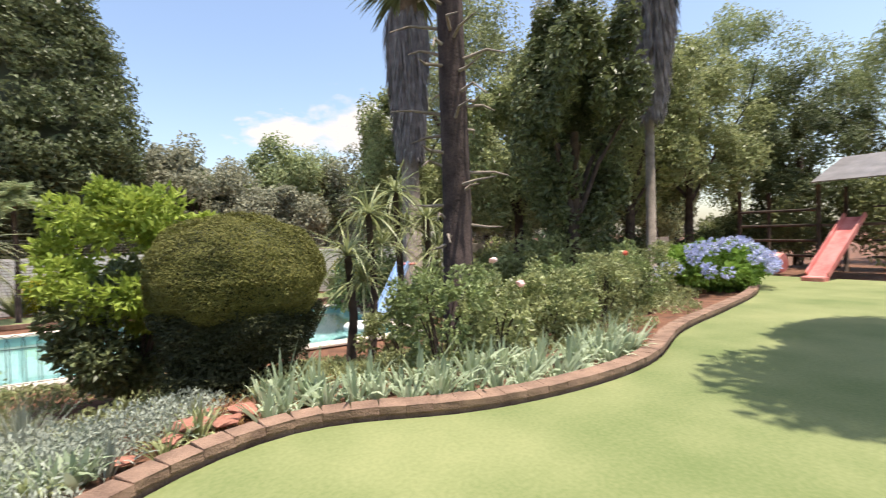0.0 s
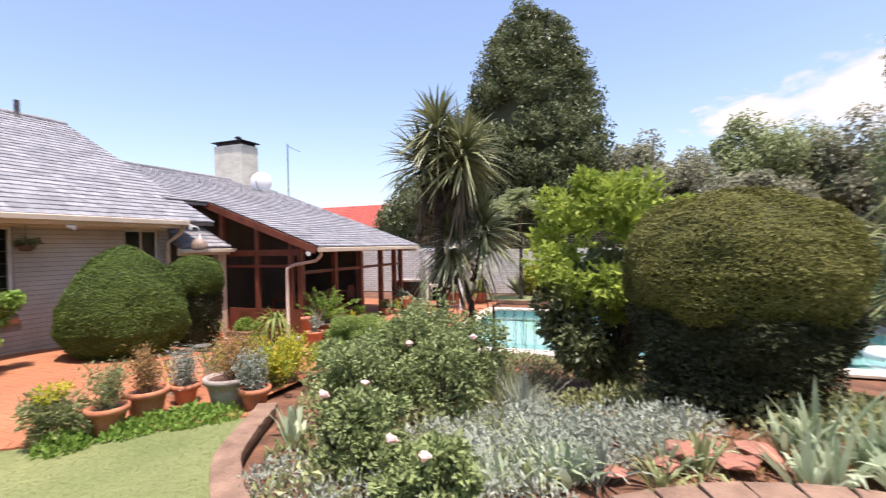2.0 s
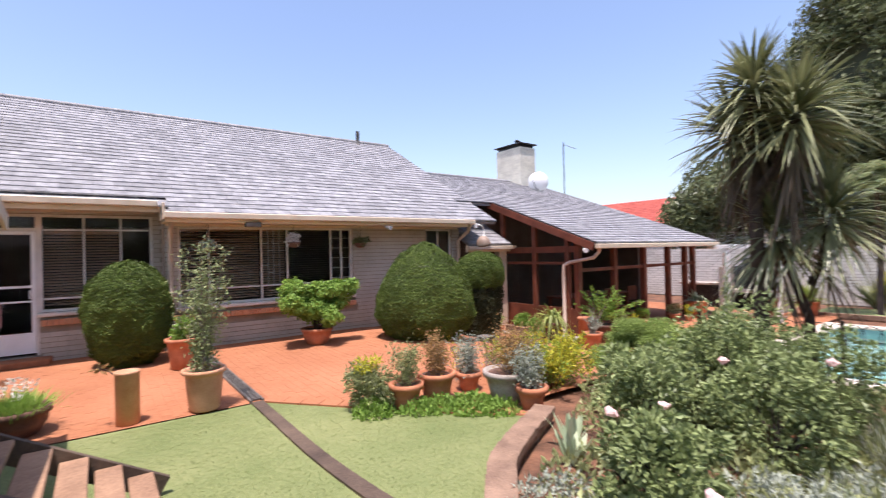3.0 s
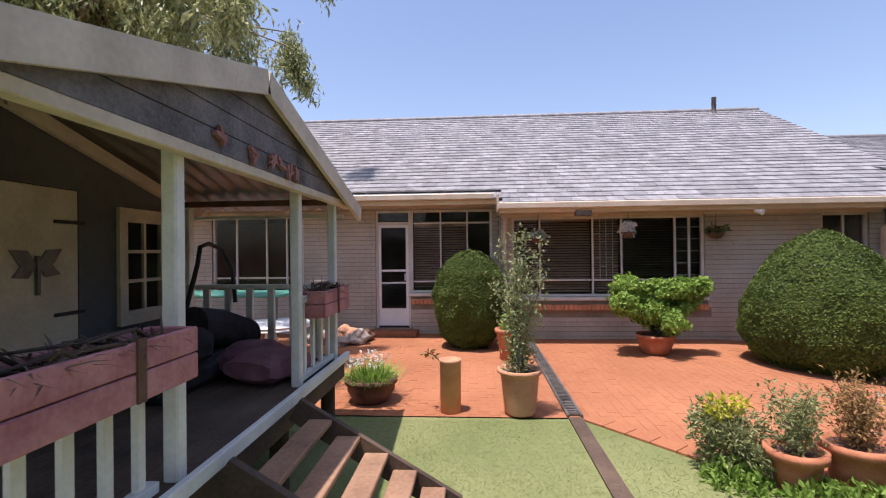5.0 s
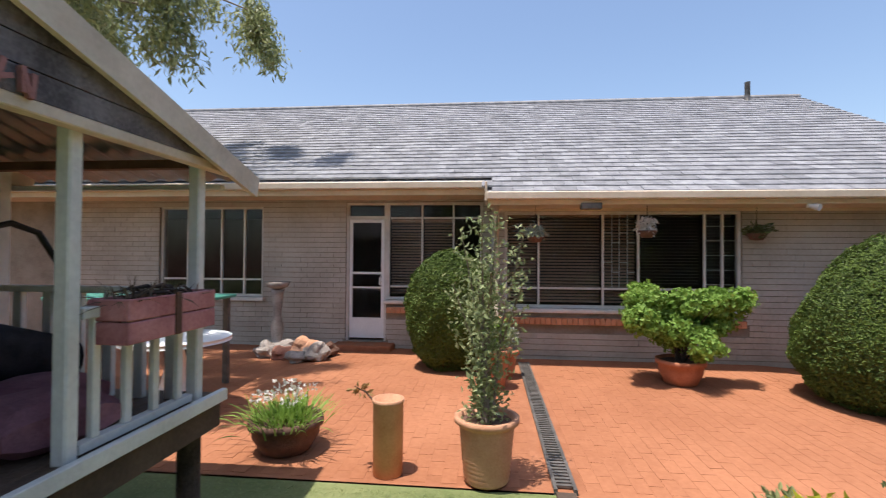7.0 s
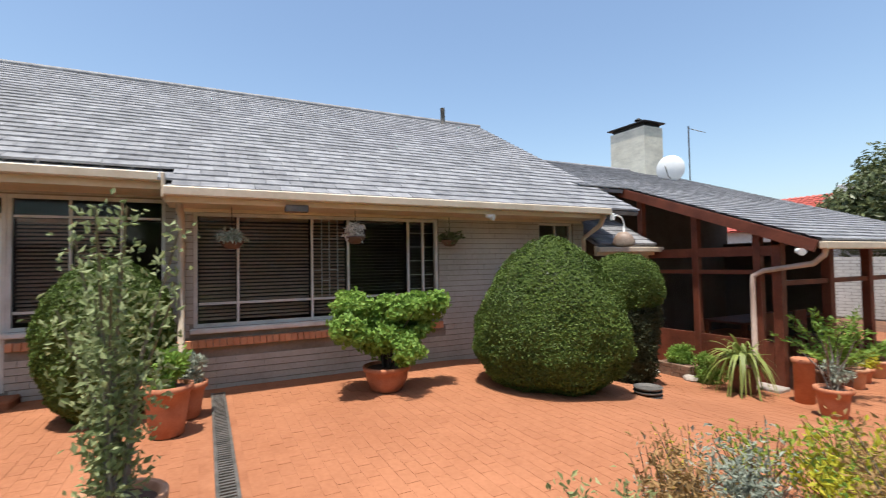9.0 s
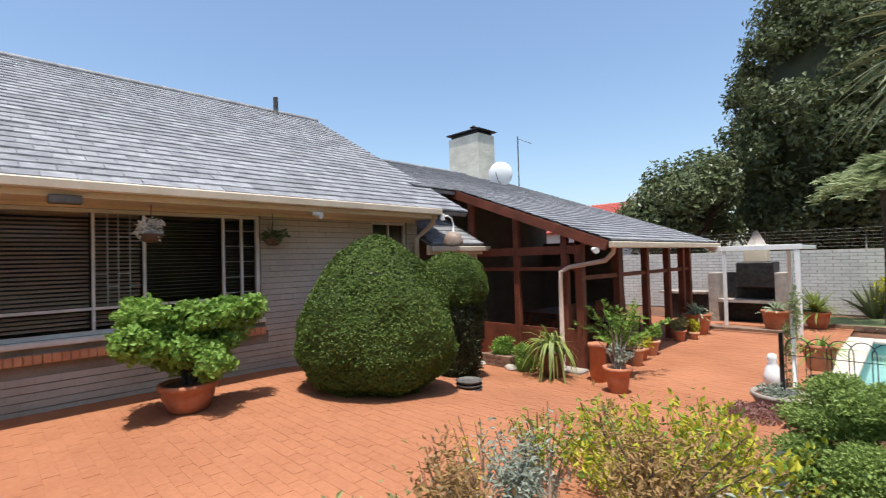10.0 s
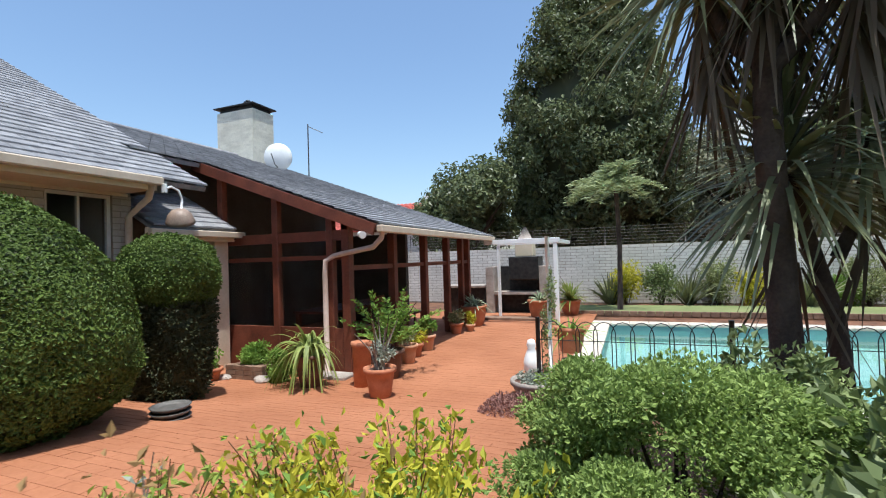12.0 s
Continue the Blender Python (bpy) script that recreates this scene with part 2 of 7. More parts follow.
L_FOUNTAIN = leaf_material("arching_strap_leaf", (0.10, 0.14, 0.03), (0.34, 0.40, 0.11), 0.3, 0.45, 0.4)
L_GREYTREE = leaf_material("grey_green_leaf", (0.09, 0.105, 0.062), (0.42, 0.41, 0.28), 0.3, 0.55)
# Leaf colour paled slightly to paint in haze over far trees.
L_HAZE = leaf_material("hazed_leaf", (0.075, 0.10, 0.042), (0.43, 0.46, 0.23), 0.34, 0.5, 0.4)
P_BLUE = leaf_material("hydrangea_petal", (0.27, 0.31, 0.56), (0.58, 0.61, 0.80), 0.3, 0.7)
P_PINK = leaf_material("rose_petal", (0.70, 0.32, 0.30), (0.85, 0.62, 0.58), 0.3, 0.7)
P_RED = leaf_material("red_petal", (0.50, 0.06, 0.05), (0.68, 0.16, 0.10), 0.3, 0.7)
P_WHITE = leaf_material("white_petal", (0.66, 0.60, 0.54), (0.82, 0.78, 0.72), 0.3, 0.7)


# ---- building helpers ----
def thing(name, loc=(0, 0, 0), label="", category="", group="", kind="", rz=0.0):
    ob = new(name)
    ob.matrix_world = pose(*loc, 0, 0, rz)
    return tagged(ob, label, category, group, kind)


def part(name, bm, mat, parent=None, label=""):
    me = bpy.data.meshes.new(name)
    bm.to_mesh(me)
    bm.free()
    me.materials.append(mat)
    ob = new(name, me)
    ob.parent = parent
    if label:
        ob["label"] = label
    return ob


def whole(name, bm, mat, label="", category="", group="", kind="", loc=(0, 0, 0), rz=0.0):
    ob = part(name, bm, mat)
    ob.matrix_world = pose(*loc, 0, 0, rz)
    return tagged(ob, label, category, group, kind)


def array_mesh(name, verts, faces, mat, smooth=False):
    """A mesh from numpy arrays: verts (n, 3), faces (m, k) all of one size."""
    me = bpy.data.meshes.new(name)
    k = faces.shape[1]
    me.vertices.add(len(verts))
    me.vertices.foreach_set("co", np.asarray(verts, dtype=np.float32).ravel())
    me.loops.add(faces.size)
    me.loops.foreach_set("vertex_index", faces.astype(np.int32).ravel())
    me.polygons.add(len(faces))
    me.polygons.foreach_set("loop_start", np.arange(0, faces.size, k, dtype=np.int32))
    me.polygons.foreach_set("loop_total", np.full(len(faces), k, dtype=np.int32))
    me.polygons.foreach_set("use_smooth", np.full(len(faces), smooth, dtype=bool))
    me.update(calc_edges=True)
    me.materials.append(mat)
    return me


def mesh_part(name, me, parent=None, label=""):
    ob = new(name, me)
    ob.parent = parent
    if label:
        ob["label"] = label
    return ob


def add_box(bm, x0, x1, y0, y1, z0, z1, bevel=0.0):
    r = bmesh.ops.create_cube(bm, size=1.0)
    bmesh.ops.scale(bm, vec=(x1 - x0, y1 - y0, z1 - z0), verts=r["verts"])
    bmesh.ops.translate(bm, vec=((x0 + x1) / 2, (y0 + y1) / 2, (z0 + z1) / 2), verts=r["verts"])
    if bevel:
        edges = list({e for v in r["verts"] for e in v.link_edges})
        bmesh.ops.bevel(bm, geom=edges, offset=bevel, segments=1, affect="EDGES")
    return bm


def box(x0, x1, y0, y1, z0, z1, bevel=0.0):
    return add_box(bmesh.new(), x0, x1, y0, y1, z0, z1, bevel)


def add_beam(bm, a, b, w, h, up=(0, 0, 1)):
    """A rectangular bar from a to b, w wide and h high."""
    a, b = Vector(a), Vector(b)
    d = (b - a).normalized()
    side = d.cross(Vector(up))
    if side.length < 1e-4:
        side = d.cross(Vector((1, 0, 0)))
    side.normalize()
    top = side.cross(d)
    vs = []
    for p in (a, b):
        for i, j in ((-1, -1), (1, -1), (1, 1), (-1, 1)):
            vs.append(bm.verts.new(p + side * (i * w / 2) + top * (j * h / 2)))
    for f in ((0, 1, 2, 3), (7, 6, 5, 4), (0, 4, 5, 1), (1, 5, 6, 2), (2, 6, 7, 3), (3, 7, 4, 0)):
        bm.faces.new([vs[i] for i in f])
    return bm


def beam(a, b, w, h, up=(0, 0, 1)):
    bm = add_beam(bmesh.new(), a, b, w, h, up)
    bmesh.ops.recalc_face_normals(bm, faces=bm.faces)
    return bm


def add_tube(bm, pts, radii, seg=8, cap=True):
    """A tube through pts; radii is one number or one per point."""
    pts = [Vector(p) for p in pts]
    if not hasattr(radii, "__len__"):
        radii = [radii] * len(pts)
    rings = []
    run = pts[-1] - pts[0]
    steep = abs(run.z) > 0.7 * run.length
    for i, p in enumerate(pts):
        d = (pts[min(i + 1, len(pts) - 1)] - pts[max(i - 1, 0)]).normalized()
        s = d.cross(Vector((1, 0, 0) if steep else (0, 0, 1)))
        if s.length < 1e-3:
            s = d.cross(Vector((0, 1, 0)))
        s.normalize()
        u = s.cross(d)
        rings.append([bm.verts.new(p + (s * math.cos(a) + u * math.sin(a)) * radii[i]) for a in [2 * math.pi * k / seg for k in range(seg)]])
    for r0, r1 in zip(rings, rings[1:]):
        for k in range(seg):
            f = bm.faces.new((r0[k], r0[(k + 1) % seg], r1[(k + 1) % seg], r1[k]))
            f.smooth = True
    if cap:
        bm.faces.new(rings[0])
        bm.faces.new(rings[-1][::-1])
    return bm


def tube(pts, radii, seg=8, cap=True):
    return add_tube(bmesh.new(), pts, radii, seg, cap)


def lathe(profile, seg=24, wobble=0.0):
    """A turned body from (radius, z) pairs."""
    bm = bmesh.new()
    rings = []
    for r, z in profile:
        rings.append([bm.verts.new((max(r, 0.001) * math.cos(a) * (1 + wobble * math.sin(3 * a + 9 * z)), max(r, 0.001) * math.sin(a), z)) for a in [2 * math.pi * k / seg for k in range(seg)]])
    for r0, r1 in zip(rings, rings[1:]):
        for k in range(seg):
            f = bm.faces.new((r0[k], r0[(k + 1) % seg], r1[(k + 1) % seg], r1[k]))
            f.smooth = True
    bmesh.ops.contextual_create(bm, geom=rings[0])
    bmesh.ops.contextual_create(bm, geom=rings[-1])
    bmesh.ops.recalc_face_normals(bm, faces=bm.faces)
    return bm


def lump(radius, squash=0.7, seed=0, sub=2, rough=0.25):
    """An uneven stone."""
    bm = bmesh.new()
    bmesh.ops.create_icosphere(bm, subdivisions=sub, radius=radius)
    for v in bm.verts:
        k = 1 + rough * noise.noise(v.co / radius * 1.3 + Vector((seed * 3.1, seed, 0)))
        v.co = Vector((v.co.x * k * 1.2, v.co.y * k, v.co.z * k * squash))
    return bm


def smooth01(a, b, x):
    t = min(1.0, max(0.0, (x - a) / (b - a)))
    return t * t * (3 - 2 * t)


# ---- leaves ----
def leaf_mesh(name, pts, out, size, mat, aspect=0.45, jitter=0.8, droop=0.0, fold=0.18, seed=1, flat=False):
    """One folded four-cornered leaf at each point, leaning along out (or, if flat, facing it) with some disorder."""
    rng = np.random.default_rng(seed)
    n = len(pts)
    d = out / (np.linalg.norm(out, axis=1, keepdims=True) + 1e-9) + rng.normal(0, jitter, (n, 3))
    d[:, 2] -= droop
    d /= np.linalg.norm(d, axis=1, keepdims=True) + 1e-9
    s = np.cross(d, rng.normal(0, 1, (n, 3)))
    s /= np.linalg.norm(s, axis=1, keepdims=True) + 1e-9
    nn = np.cross(s, d)
    if flat:
        d, nn = nn, d
    ln = size * rng.uniform(0.6, 1.35, (n, 1))
    w = ln * aspect
    v = np.empty((n, 4, 3))
    v[:, 0] = pts
    v[:, 1] = pts + d * ln * 0.5 + s * w * 0.5 + nn * ln * fold
    v[:, 2] = pts + d * ln
    v[:, 3] = pts + d * ln * 0.5 - s * w * 0.5 + nn * ln * fold
    f = np.arange(n * 4).reshape(n, 4)
    return array_mesh(name, v.reshape(-1, 3), f, mat)


def lump_points(center, radii, lumps, n, seed, lump_size=0.42, shell=0.35):
    """Points on the skins of many lumps that fill an ellipsoid, and the way out at each."""
    rng = np.random.default_rng(seed)
    c = rng.normal(0, 1, (lumps, 3))
    c /= np.linalg.norm(c, axis=1, keepdims=True)
    c *= rng.uniform(0.25, 1.0, (lumps, 1)) ** 0.5 * (1 - lump_size * 0.6)
    rad = lump_size * rng.uniform(0.6, 1.25, lumps)
    which = rng.integers(0, lumps, n)
    u = rng.normal(0, 1, (n, 3))
    u /= np.linalg.norm(u, axis=1, keepdims=True)
    p = c[which] + u * (rad[which] * rng.uniform(0, 1, n) ** shell)[:, None]
    p *= np.asarray(radii)
    return p + np.asarray(center), u + p / (np.linalg.norm(p, axis=1, keepdims=True) + 1e-9) * 0.6


def shell_points(profile, n, seed, bumps=0.04, thick=0.06, squish=(1, 1)):
    """Points on a turned surface of (radius, z) pairs, for a clipped bush, and the way out at each."""
    rng = np.random.default_rng(seed)
    pr = np.asarray(profile, dtype=float)
    seg = np.hypot(np.diff(pr[:, 0]), np.diff(pr[:, 1])) * (pr[:-1, 0] + pr[1:, 0] + 0.02)
    k = rng.choice(len(seg), n, p=seg / seg.sum())
    t = rng.uniform(0, 1, n)
    r = pr[k, 0] + (pr[k + 1, 0] - pr[k, 0]) * t
    z = pr[k, 1] + (pr[k + 1, 1] - pr[k, 1]) * t
    a = rng.uniform(0, 2 * np.pi, n)
    nr, nz = pr[k + 1, 1] - pr[k, 1], -(pr[k + 1, 0] - pr[k, 0])
    ln = np.hypot(nr, nz) + 1e-9
    nr, nz = nr / ln, nz / ln
    off = bumps * (np.sin(a * 5 + z * 6 + seed) + np.sin(a * 9 - z * 11) * 0.6) * 0.5 - thick * rng.uniform(0, 1, n) ** 2
    out = np.stack([nr * np.cos(a), nr * np.sin(a), nz], 1)
    p = np.stack([r * np.cos(a) * squish[0], r * np.sin(a) * squish[1], z], 1) + out * off[:, None]
    return p, out


def blades_mesh(name, bases, dirs, length, width, mat, bend=0.5, segs=4, seed=1, cup=0.0):
    """Strap leaves: a tapering strip from each base that bends over with its length."""
    rng = np.random.default_rng(seed)
    n = len(bases)
    d = dirs / (np.linalg.norm(dirs, axis=1, keepdims=True) + 1e-9)
    ln = length * rng.uniform(0.65, 1.2, n)
    side = np.cross(d, np.array([0, 0, 1.0]))
    bad = np.linalg.norm(side, axis=1) < 0.05
    side[bad] = np.array([1.0, 0, 0])
    side /= np.linalg.norm(side, axis=1, keepdims=True)
    turn = rng.uniform(-0.6, 0.6, (n, 1))
    side = side + np.cross(d, side) * turn
    side /= np.linalg.norm(side, axis=1, keepdims=True)
    v = np.empty((n, (segs + 1) * 2, 3))
    b = bend * rng.uniform(0.4, 1.5, n)
    for i in range(segs + 1):
        t = i / segs
        p = bases + d * (ln * t)[:, None]
        p[:, 2] -= b * ln * t * t
        w = width * (1 - t ** 2.2 * 0.92) * (0.55 + 0.45 * min(1, t * 4)) / 2
        v[:, 2 * i] = p - side * w
        v[:, 2 * i + 1] = p + side * w
    f = np.array([[2 * i, 2 * i + 1, 2 * i + 3, 2 * i + 2] for i in range(segs)])
    faces = (np.arange(n)[:, None, None] * (segs + 1) * 2 + f[None]).reshape(-1, 4)
    return array_mesh(name, v.reshape(-1, 3), faces, mat)


# ---- the lie of the land ----
KERB = [(-3.62, 5.5), (-3.05, 4.45), (-2.6, 3.95), (-2.0, 3.5), (-1.2, 3.3), (-0.5, 3.5), (-0.08, 3.86), (0.55, 4.2), (1.3, 4.28), (2.43, 3.88), (3.7, 3.78), (5.0, 4.0), (6.7, 4.75), (9.0, 5.35), (11.6, 6.1), (14.0, 7.2), (17.0, 9.0)]


def smooth_line(pts, step=0.22):
    """A Catmull-Rom line through pts, cut at even steps."""
    P = [Vector((*p, 0)) for p in pts]
    P = [2 * P[0] - P[1]] + P + [2 * P[-1] - P[-2]]
    fine = []
    for i in range(1, len(P) - 2):
        for k in range(24):
            t = k / 24
            a, b, c, d = P[i - 1:i + 3]
            fine.append(0.5 * ((2 * b) + (c - a) * t + (2 * a - 5 * b + 4 * c - d) * t * t + (3 * b - a - 3 * c + d) * t ** 3))
    fine.append(P[-2])
    out, left = [fine[0]], step
    for a, b in zip(fine, fine[1:]):
        seg = (b - a).length
        while seg >= left:
            a = a + (b - a).normalized() * left
            out.append(a.copy())
            seg -= left
            left = step
        left -= seg
    return out


KERB_LINE = smooth_line(KERB)
KX = np.array([p.x for p in KERB_LINE])
KY = np.array([p.y for p in KERB_LINE])


def kerb_y(x):
    if x < -3.62:
        return 5.5
    return float(np.interp(x, KX, KY))


def land(x, y):
    """Height of the soil."""
    s = y - kerb_y(x)
    z = 0.42 * smooth01(-4.6, 0.9, x) * (1 - smooth01(0.4, 5.0, s))
    if x < -3.0:
        return z - 0.5 * smooth01(6.6, 10.8, y)
    return z - 0.5 * smooth01(1.2, 6.0, s)


POOL = (-4.1, 5.6, 11.5, 17.5)


def sheet(name, xs, ys, height, mat, keep=None):
    nx, ny = len(xs), len(ys)
    v = np.array([(x, y, height(x, y)) for x in xs for y in ys])
    f = [(i * ny + j, (i + 1) * ny + j, (i + 1) * ny + j + 1, i * ny + j + 1) for i in range(nx - 1) for j in range(ny - 1) if keep is None or keep((xs[i] + xs[i + 1]) / 2, (ys[j] + ys[j + 1]) / 2)]
    return array_mesh(name, v, np.array(f), mat, True)


def in_pool(x, y):
    return POOL[0] < x < POOL[1] and POOL[2] < y < POOL[3]


gx = sorted([-900, -300, -120, -60, -35] + list(np.arange(-22, 34, 0.35)) + [36, 45, 70, 140, 300, 900] + [POOL[0], POOL[1]])
gy = sorted([-900, -300, -120, -60, -30, -16] + list(np.arange(-12, 26.5, 0.35)) + [30, 40, 70, 140, 300, 900] + [POOL[2], POOL[3]])
ground = mesh_part("ground", sheet("ground", gx, gy, lambda x, y: land(x, y) - 0.05, M_SOIL, lambda x, y: not in_pool(x, y)))
tagged(ground, "brown garden soil sloping down to the pool", "ground", kind="structure")


# lawn, in strips up to the kerb and the edge of the paving
def paving_edge(y):
    """x of the line where the lawn meets the paving."""
    if y < 3.6:
        return -5.97
    return -5.97 + (y - 3.6) * (2.3 / 1.9)


lawn_x = list(np.arange(-6.0, 17.0, 0.25))
lv, lf = [], []
NY = 44
for x in lawn_x:
    y1 = kerb_y(x) - 0.02 if x >= -3.62 else 3.6 + max(0.0, (x + 5.97)) * (1.9 / 2.3)
    for j in range(NY + 1):
        t = j / NY
        y = -11.0 + (y1 + 11.0) * t ** 0.7
        lv.append((x, y, land(x, y) + 0.012))
for i in range(len(lawn_x) - 1):
    for j in range(NY):
        a = i * (NY + 1) + j
        lf.append((a, a + NY + 1, a + NY + 2, a + 1))
lawn = mesh_part("lawn", array_mesh("lawn", np.array(lv), np.array(lf), M_TURF, True))
tagged(lawn, "short mown green lawn with yellowed patches", "lawn", kind="structure")

# paving bed under the clay pavers
PAVE_X0, PAVE_Y1 = -11.6, 19.6


def paved(x, y):
    if x < PAVE_X0 or y > PAVE_Y1 or y < -6 or in_pool(x, y):
        return False
    if y < 5.5:
        return x < paving_edge(y) - 0.02
    if y < 11.4:
        return x < -3.9 - (y - 5.5) * 0.12
    return x < POOL[0] - 0.42


bed = mesh_part("paving_bed", sheet("paving_bed", np.arange(-11.7, -3.3, 0.1), np.arange(-6, 19.7, 0.1), lambda x, y: land(x, y) + 0.0240, M_JOINT, paved))
tagged(bed, "sandy red joints under the clay paving", "paving", kind="structure")

# ---- pool ----
pool = thing("pool", (0, 0, 0), "rectangular swimming pool with pale turquoise plaster", "pool", kind="structure")
bm = bmesh.new()
x0, x1, y0, y1 = POOL
add_box(bm, x0 - 0.1, x0, y0 - 0.1, y1 + 0.1, -2.0, -0.52)
add_box(bm, x1, x1 + 0.1, y0 - 0.1, y1 + 0.1, -2.0, -0.52)
add_box(bm, x0, x1, y0 - 0.1, y0, -2.0, -0.52)
add_box(bm, x0, x1, y1, y1 + 0.1, -2.0, -0.52)
add_box(bm, x0 - 0.1, x1 + 0.1, y0 - 0.1, y1 + 0.1, -2.1, -2.0)
part("basin", bm, M_POOLWALL, pool)
M_WATER = bpy.data.materials.new("pool_water")
M_WATER.use_nodes = True
wb = M_WATER.node_tree.nodes["Principled BSDF"]
wb.inputs["Base Color"].default_value = (0.62, 0.93, 0.92, 1)
wb.inputs["Transmission Weight"].default_value, wb.inputs["Roughness"].default_value, wb.inputs["IOR"].default_value = 1.0, 0.04, 1.33
wn, wbp = M_WATER.node_tree.nodes.new("ShaderNodeTexNoise"), M_WATER.node_tree.nodes.new("ShaderNodeBump")
wn.inputs["Scale"].default_value = 2.5
wbp.inputs["Strength"].default_value = 0.12
M_WATER.node_tree.links.new(wn.outputs["Fac"], wbp.inputs["Height"])
M_WATER.node_tree.links.new(wbp.outputs["Normal"], wb.inputs["Normal"])
bm = bmesh.new()
bmesh.ops.create_grid(bm, x_segments=2, y_segments=2, size=0.5)
bmesh.ops.scale(bm, vec=(x1 - x0, y1 - y0, 1), verts=bm.verts)
bmesh.ops.translate(bm, vec=((x0 + x1) / 2, (y0 + y1) / 2, -0.63), verts=bm.verts)
water = part("water", bm, M_WATER, pool, "clear turquoise water")
water.visible_shadow = False
for i in range(24):
    w = (x1 - x0 + 0.8) / 24
    xa = x0 - 0.4 + i * w
    part("coping_slab", box(xa + 0.004, xa + w - 0.004, y0 - 0.4, y0 + 0.03, -0.52, -0.46, 0.012), M_COPING, pool)
    part("coping_slab", box(xa + 0.004, xa + w - 0.004, y1 - 0.03, y1 + 0.4, -0.52, -0.46, 0.012), M_COPING, pool)
for i in range(14):
    w = (y1 - y0 - 0.06) / 14
    ya = y0 + 0.03 + i * w
    part("coping_slab", box(x0 - 0.4, x0 + 0.03, ya + 0.004, ya + w - 0.004, -0.52, -0.46, 0.012), M_COPING, pool)
    part("coping_slab", box(x1 - 0.03, x1 + 0.4, ya + 0.004, ya + w - 0.004, -0.52, -0.46, 0.012), M_COPING, pool)

# ---- the house: walls ----
WX, WX2 = -10.09, -10.62


def wall_with_holes(name, x, y0, y1, z0, z1, holes, thick, label):
    """A wall along y at x (its outer face), with rectangular holes (ya, yb, za, zb)."""
    bm = bmesh.new()
    cuts = sorted({y0, y1, *[h[0] for h in holes], *[h[1] for h in holes]})
    for a, b in zip(cuts, cuts[1:]):
        here = [h for h in holes if h[0] <= a + 1e-6 and h[1] >= b - 1e-6]
        z = z0
        for h in sorted(here, key=lambda q: q[2]):
            if h[2] > z + 1e-6:
                add_box(bm, x - thick, x, a, b, z, h[2])
            z = h[3]
        if z < z1 - 1e-6:
            add_box(bm, x - thick, x, a, b, z, z1)
    bmesh.ops.remove_doubles(bm, verts=bm.verts, dist=0.0005)
    return whole(name, bm, M_MORTAR, label, "wall", kind="structure")


BAY_WIN = (3.2, 6.65, 0.80, 2.27)
SMALL_WIN = (8.65, 9.45, 1.05, 2.27)
DOOR = (0.54, 1.24, 0.14, 2.48)
WIN2 = (1.24, 2.86, 0.84, 2.48)
FARWIN = (-2.85, -0.93, 0.85, 2.42)
wall_with_holes("wall_bay", WX, 3.0, 9.7, -0.6, 2.5, [BAY_WIN, SMALL_WIN], 0.22, "cream painted brick house wall with a wide window")
wall_with_holes("wall_recess", WX2, -8.0, 3.0, -0.3, 2.75, [DOOR, WIN2, FARWIN], 0.22, "cream painted brick house wall beside the glazed door")
whole("wall_return", box(WX2 - 0.22, WX - 0.22, 3.0, 3.2, -0.3, 2.5), M_WALL, "cream painted brick return of the bay", "wall", kind="structure")
whole("wall_corner", box(-14.0, WX - 0.22, 9.5, 9.7, -0.6, 2.5), M_WALL, "cream painted brick corner of the house", "wall", kind="structure")
whole("wall_end", box(-20.0, WX2 - 0.22, -8.0, -7.78, -0.3, 2.6), M_WALL, "plain end wall of the house", "wall", kind="structure")
whole("wall_back", box(-20.2, -20.0, -8.0, 17.2, -0.6, 2.6), M_WALL, "plain rear wall of the house", "wall", kind="structure")
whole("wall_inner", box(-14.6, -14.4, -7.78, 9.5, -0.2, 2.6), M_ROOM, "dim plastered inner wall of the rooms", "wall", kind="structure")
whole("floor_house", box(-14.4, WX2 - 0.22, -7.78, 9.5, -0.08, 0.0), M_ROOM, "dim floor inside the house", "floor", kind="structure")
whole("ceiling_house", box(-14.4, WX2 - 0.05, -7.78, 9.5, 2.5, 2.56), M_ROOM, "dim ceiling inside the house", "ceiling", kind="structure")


def roof_z(x):
    return 2.47 + 0.548 * (-9.36 - x)


def wing_z(x):
    return 1.82 + 0.364 * (-6.95 - x)


RIDGE_X, MAIN_Y0, MAIN_Y1 = -14.8, -8.6, 10.35
WING_RX, WING_Y0, WING_Y1 = -14.4, 11.2, 17.25


bm = bmesh.new()


def slab(bm, x0, z0, x1, z1, y0, y1, thick=0.07):
    n = Vector((-(z1 - z0), 0, x1 - x0)).normalized() * (1 if x1 > x0 else -1) * thick
    vs = []
    for y in (y0, y1):
        for x, z in ((x0, z0), (x1, z1)):
            vs.append(bm.verts.new((x, y, z)))
            vs.append(bm.verts.new((x - n.x, y, z - n.z)))
    for f in ((0, 2, 6, 4), (1, 5, 7, 3), (0, 4, 5, 1), (2, 3, 7, 6), (0, 1, 3, 2), (4, 6, 7, 5)):
        bm.faces.new([vs[i] for i in f])


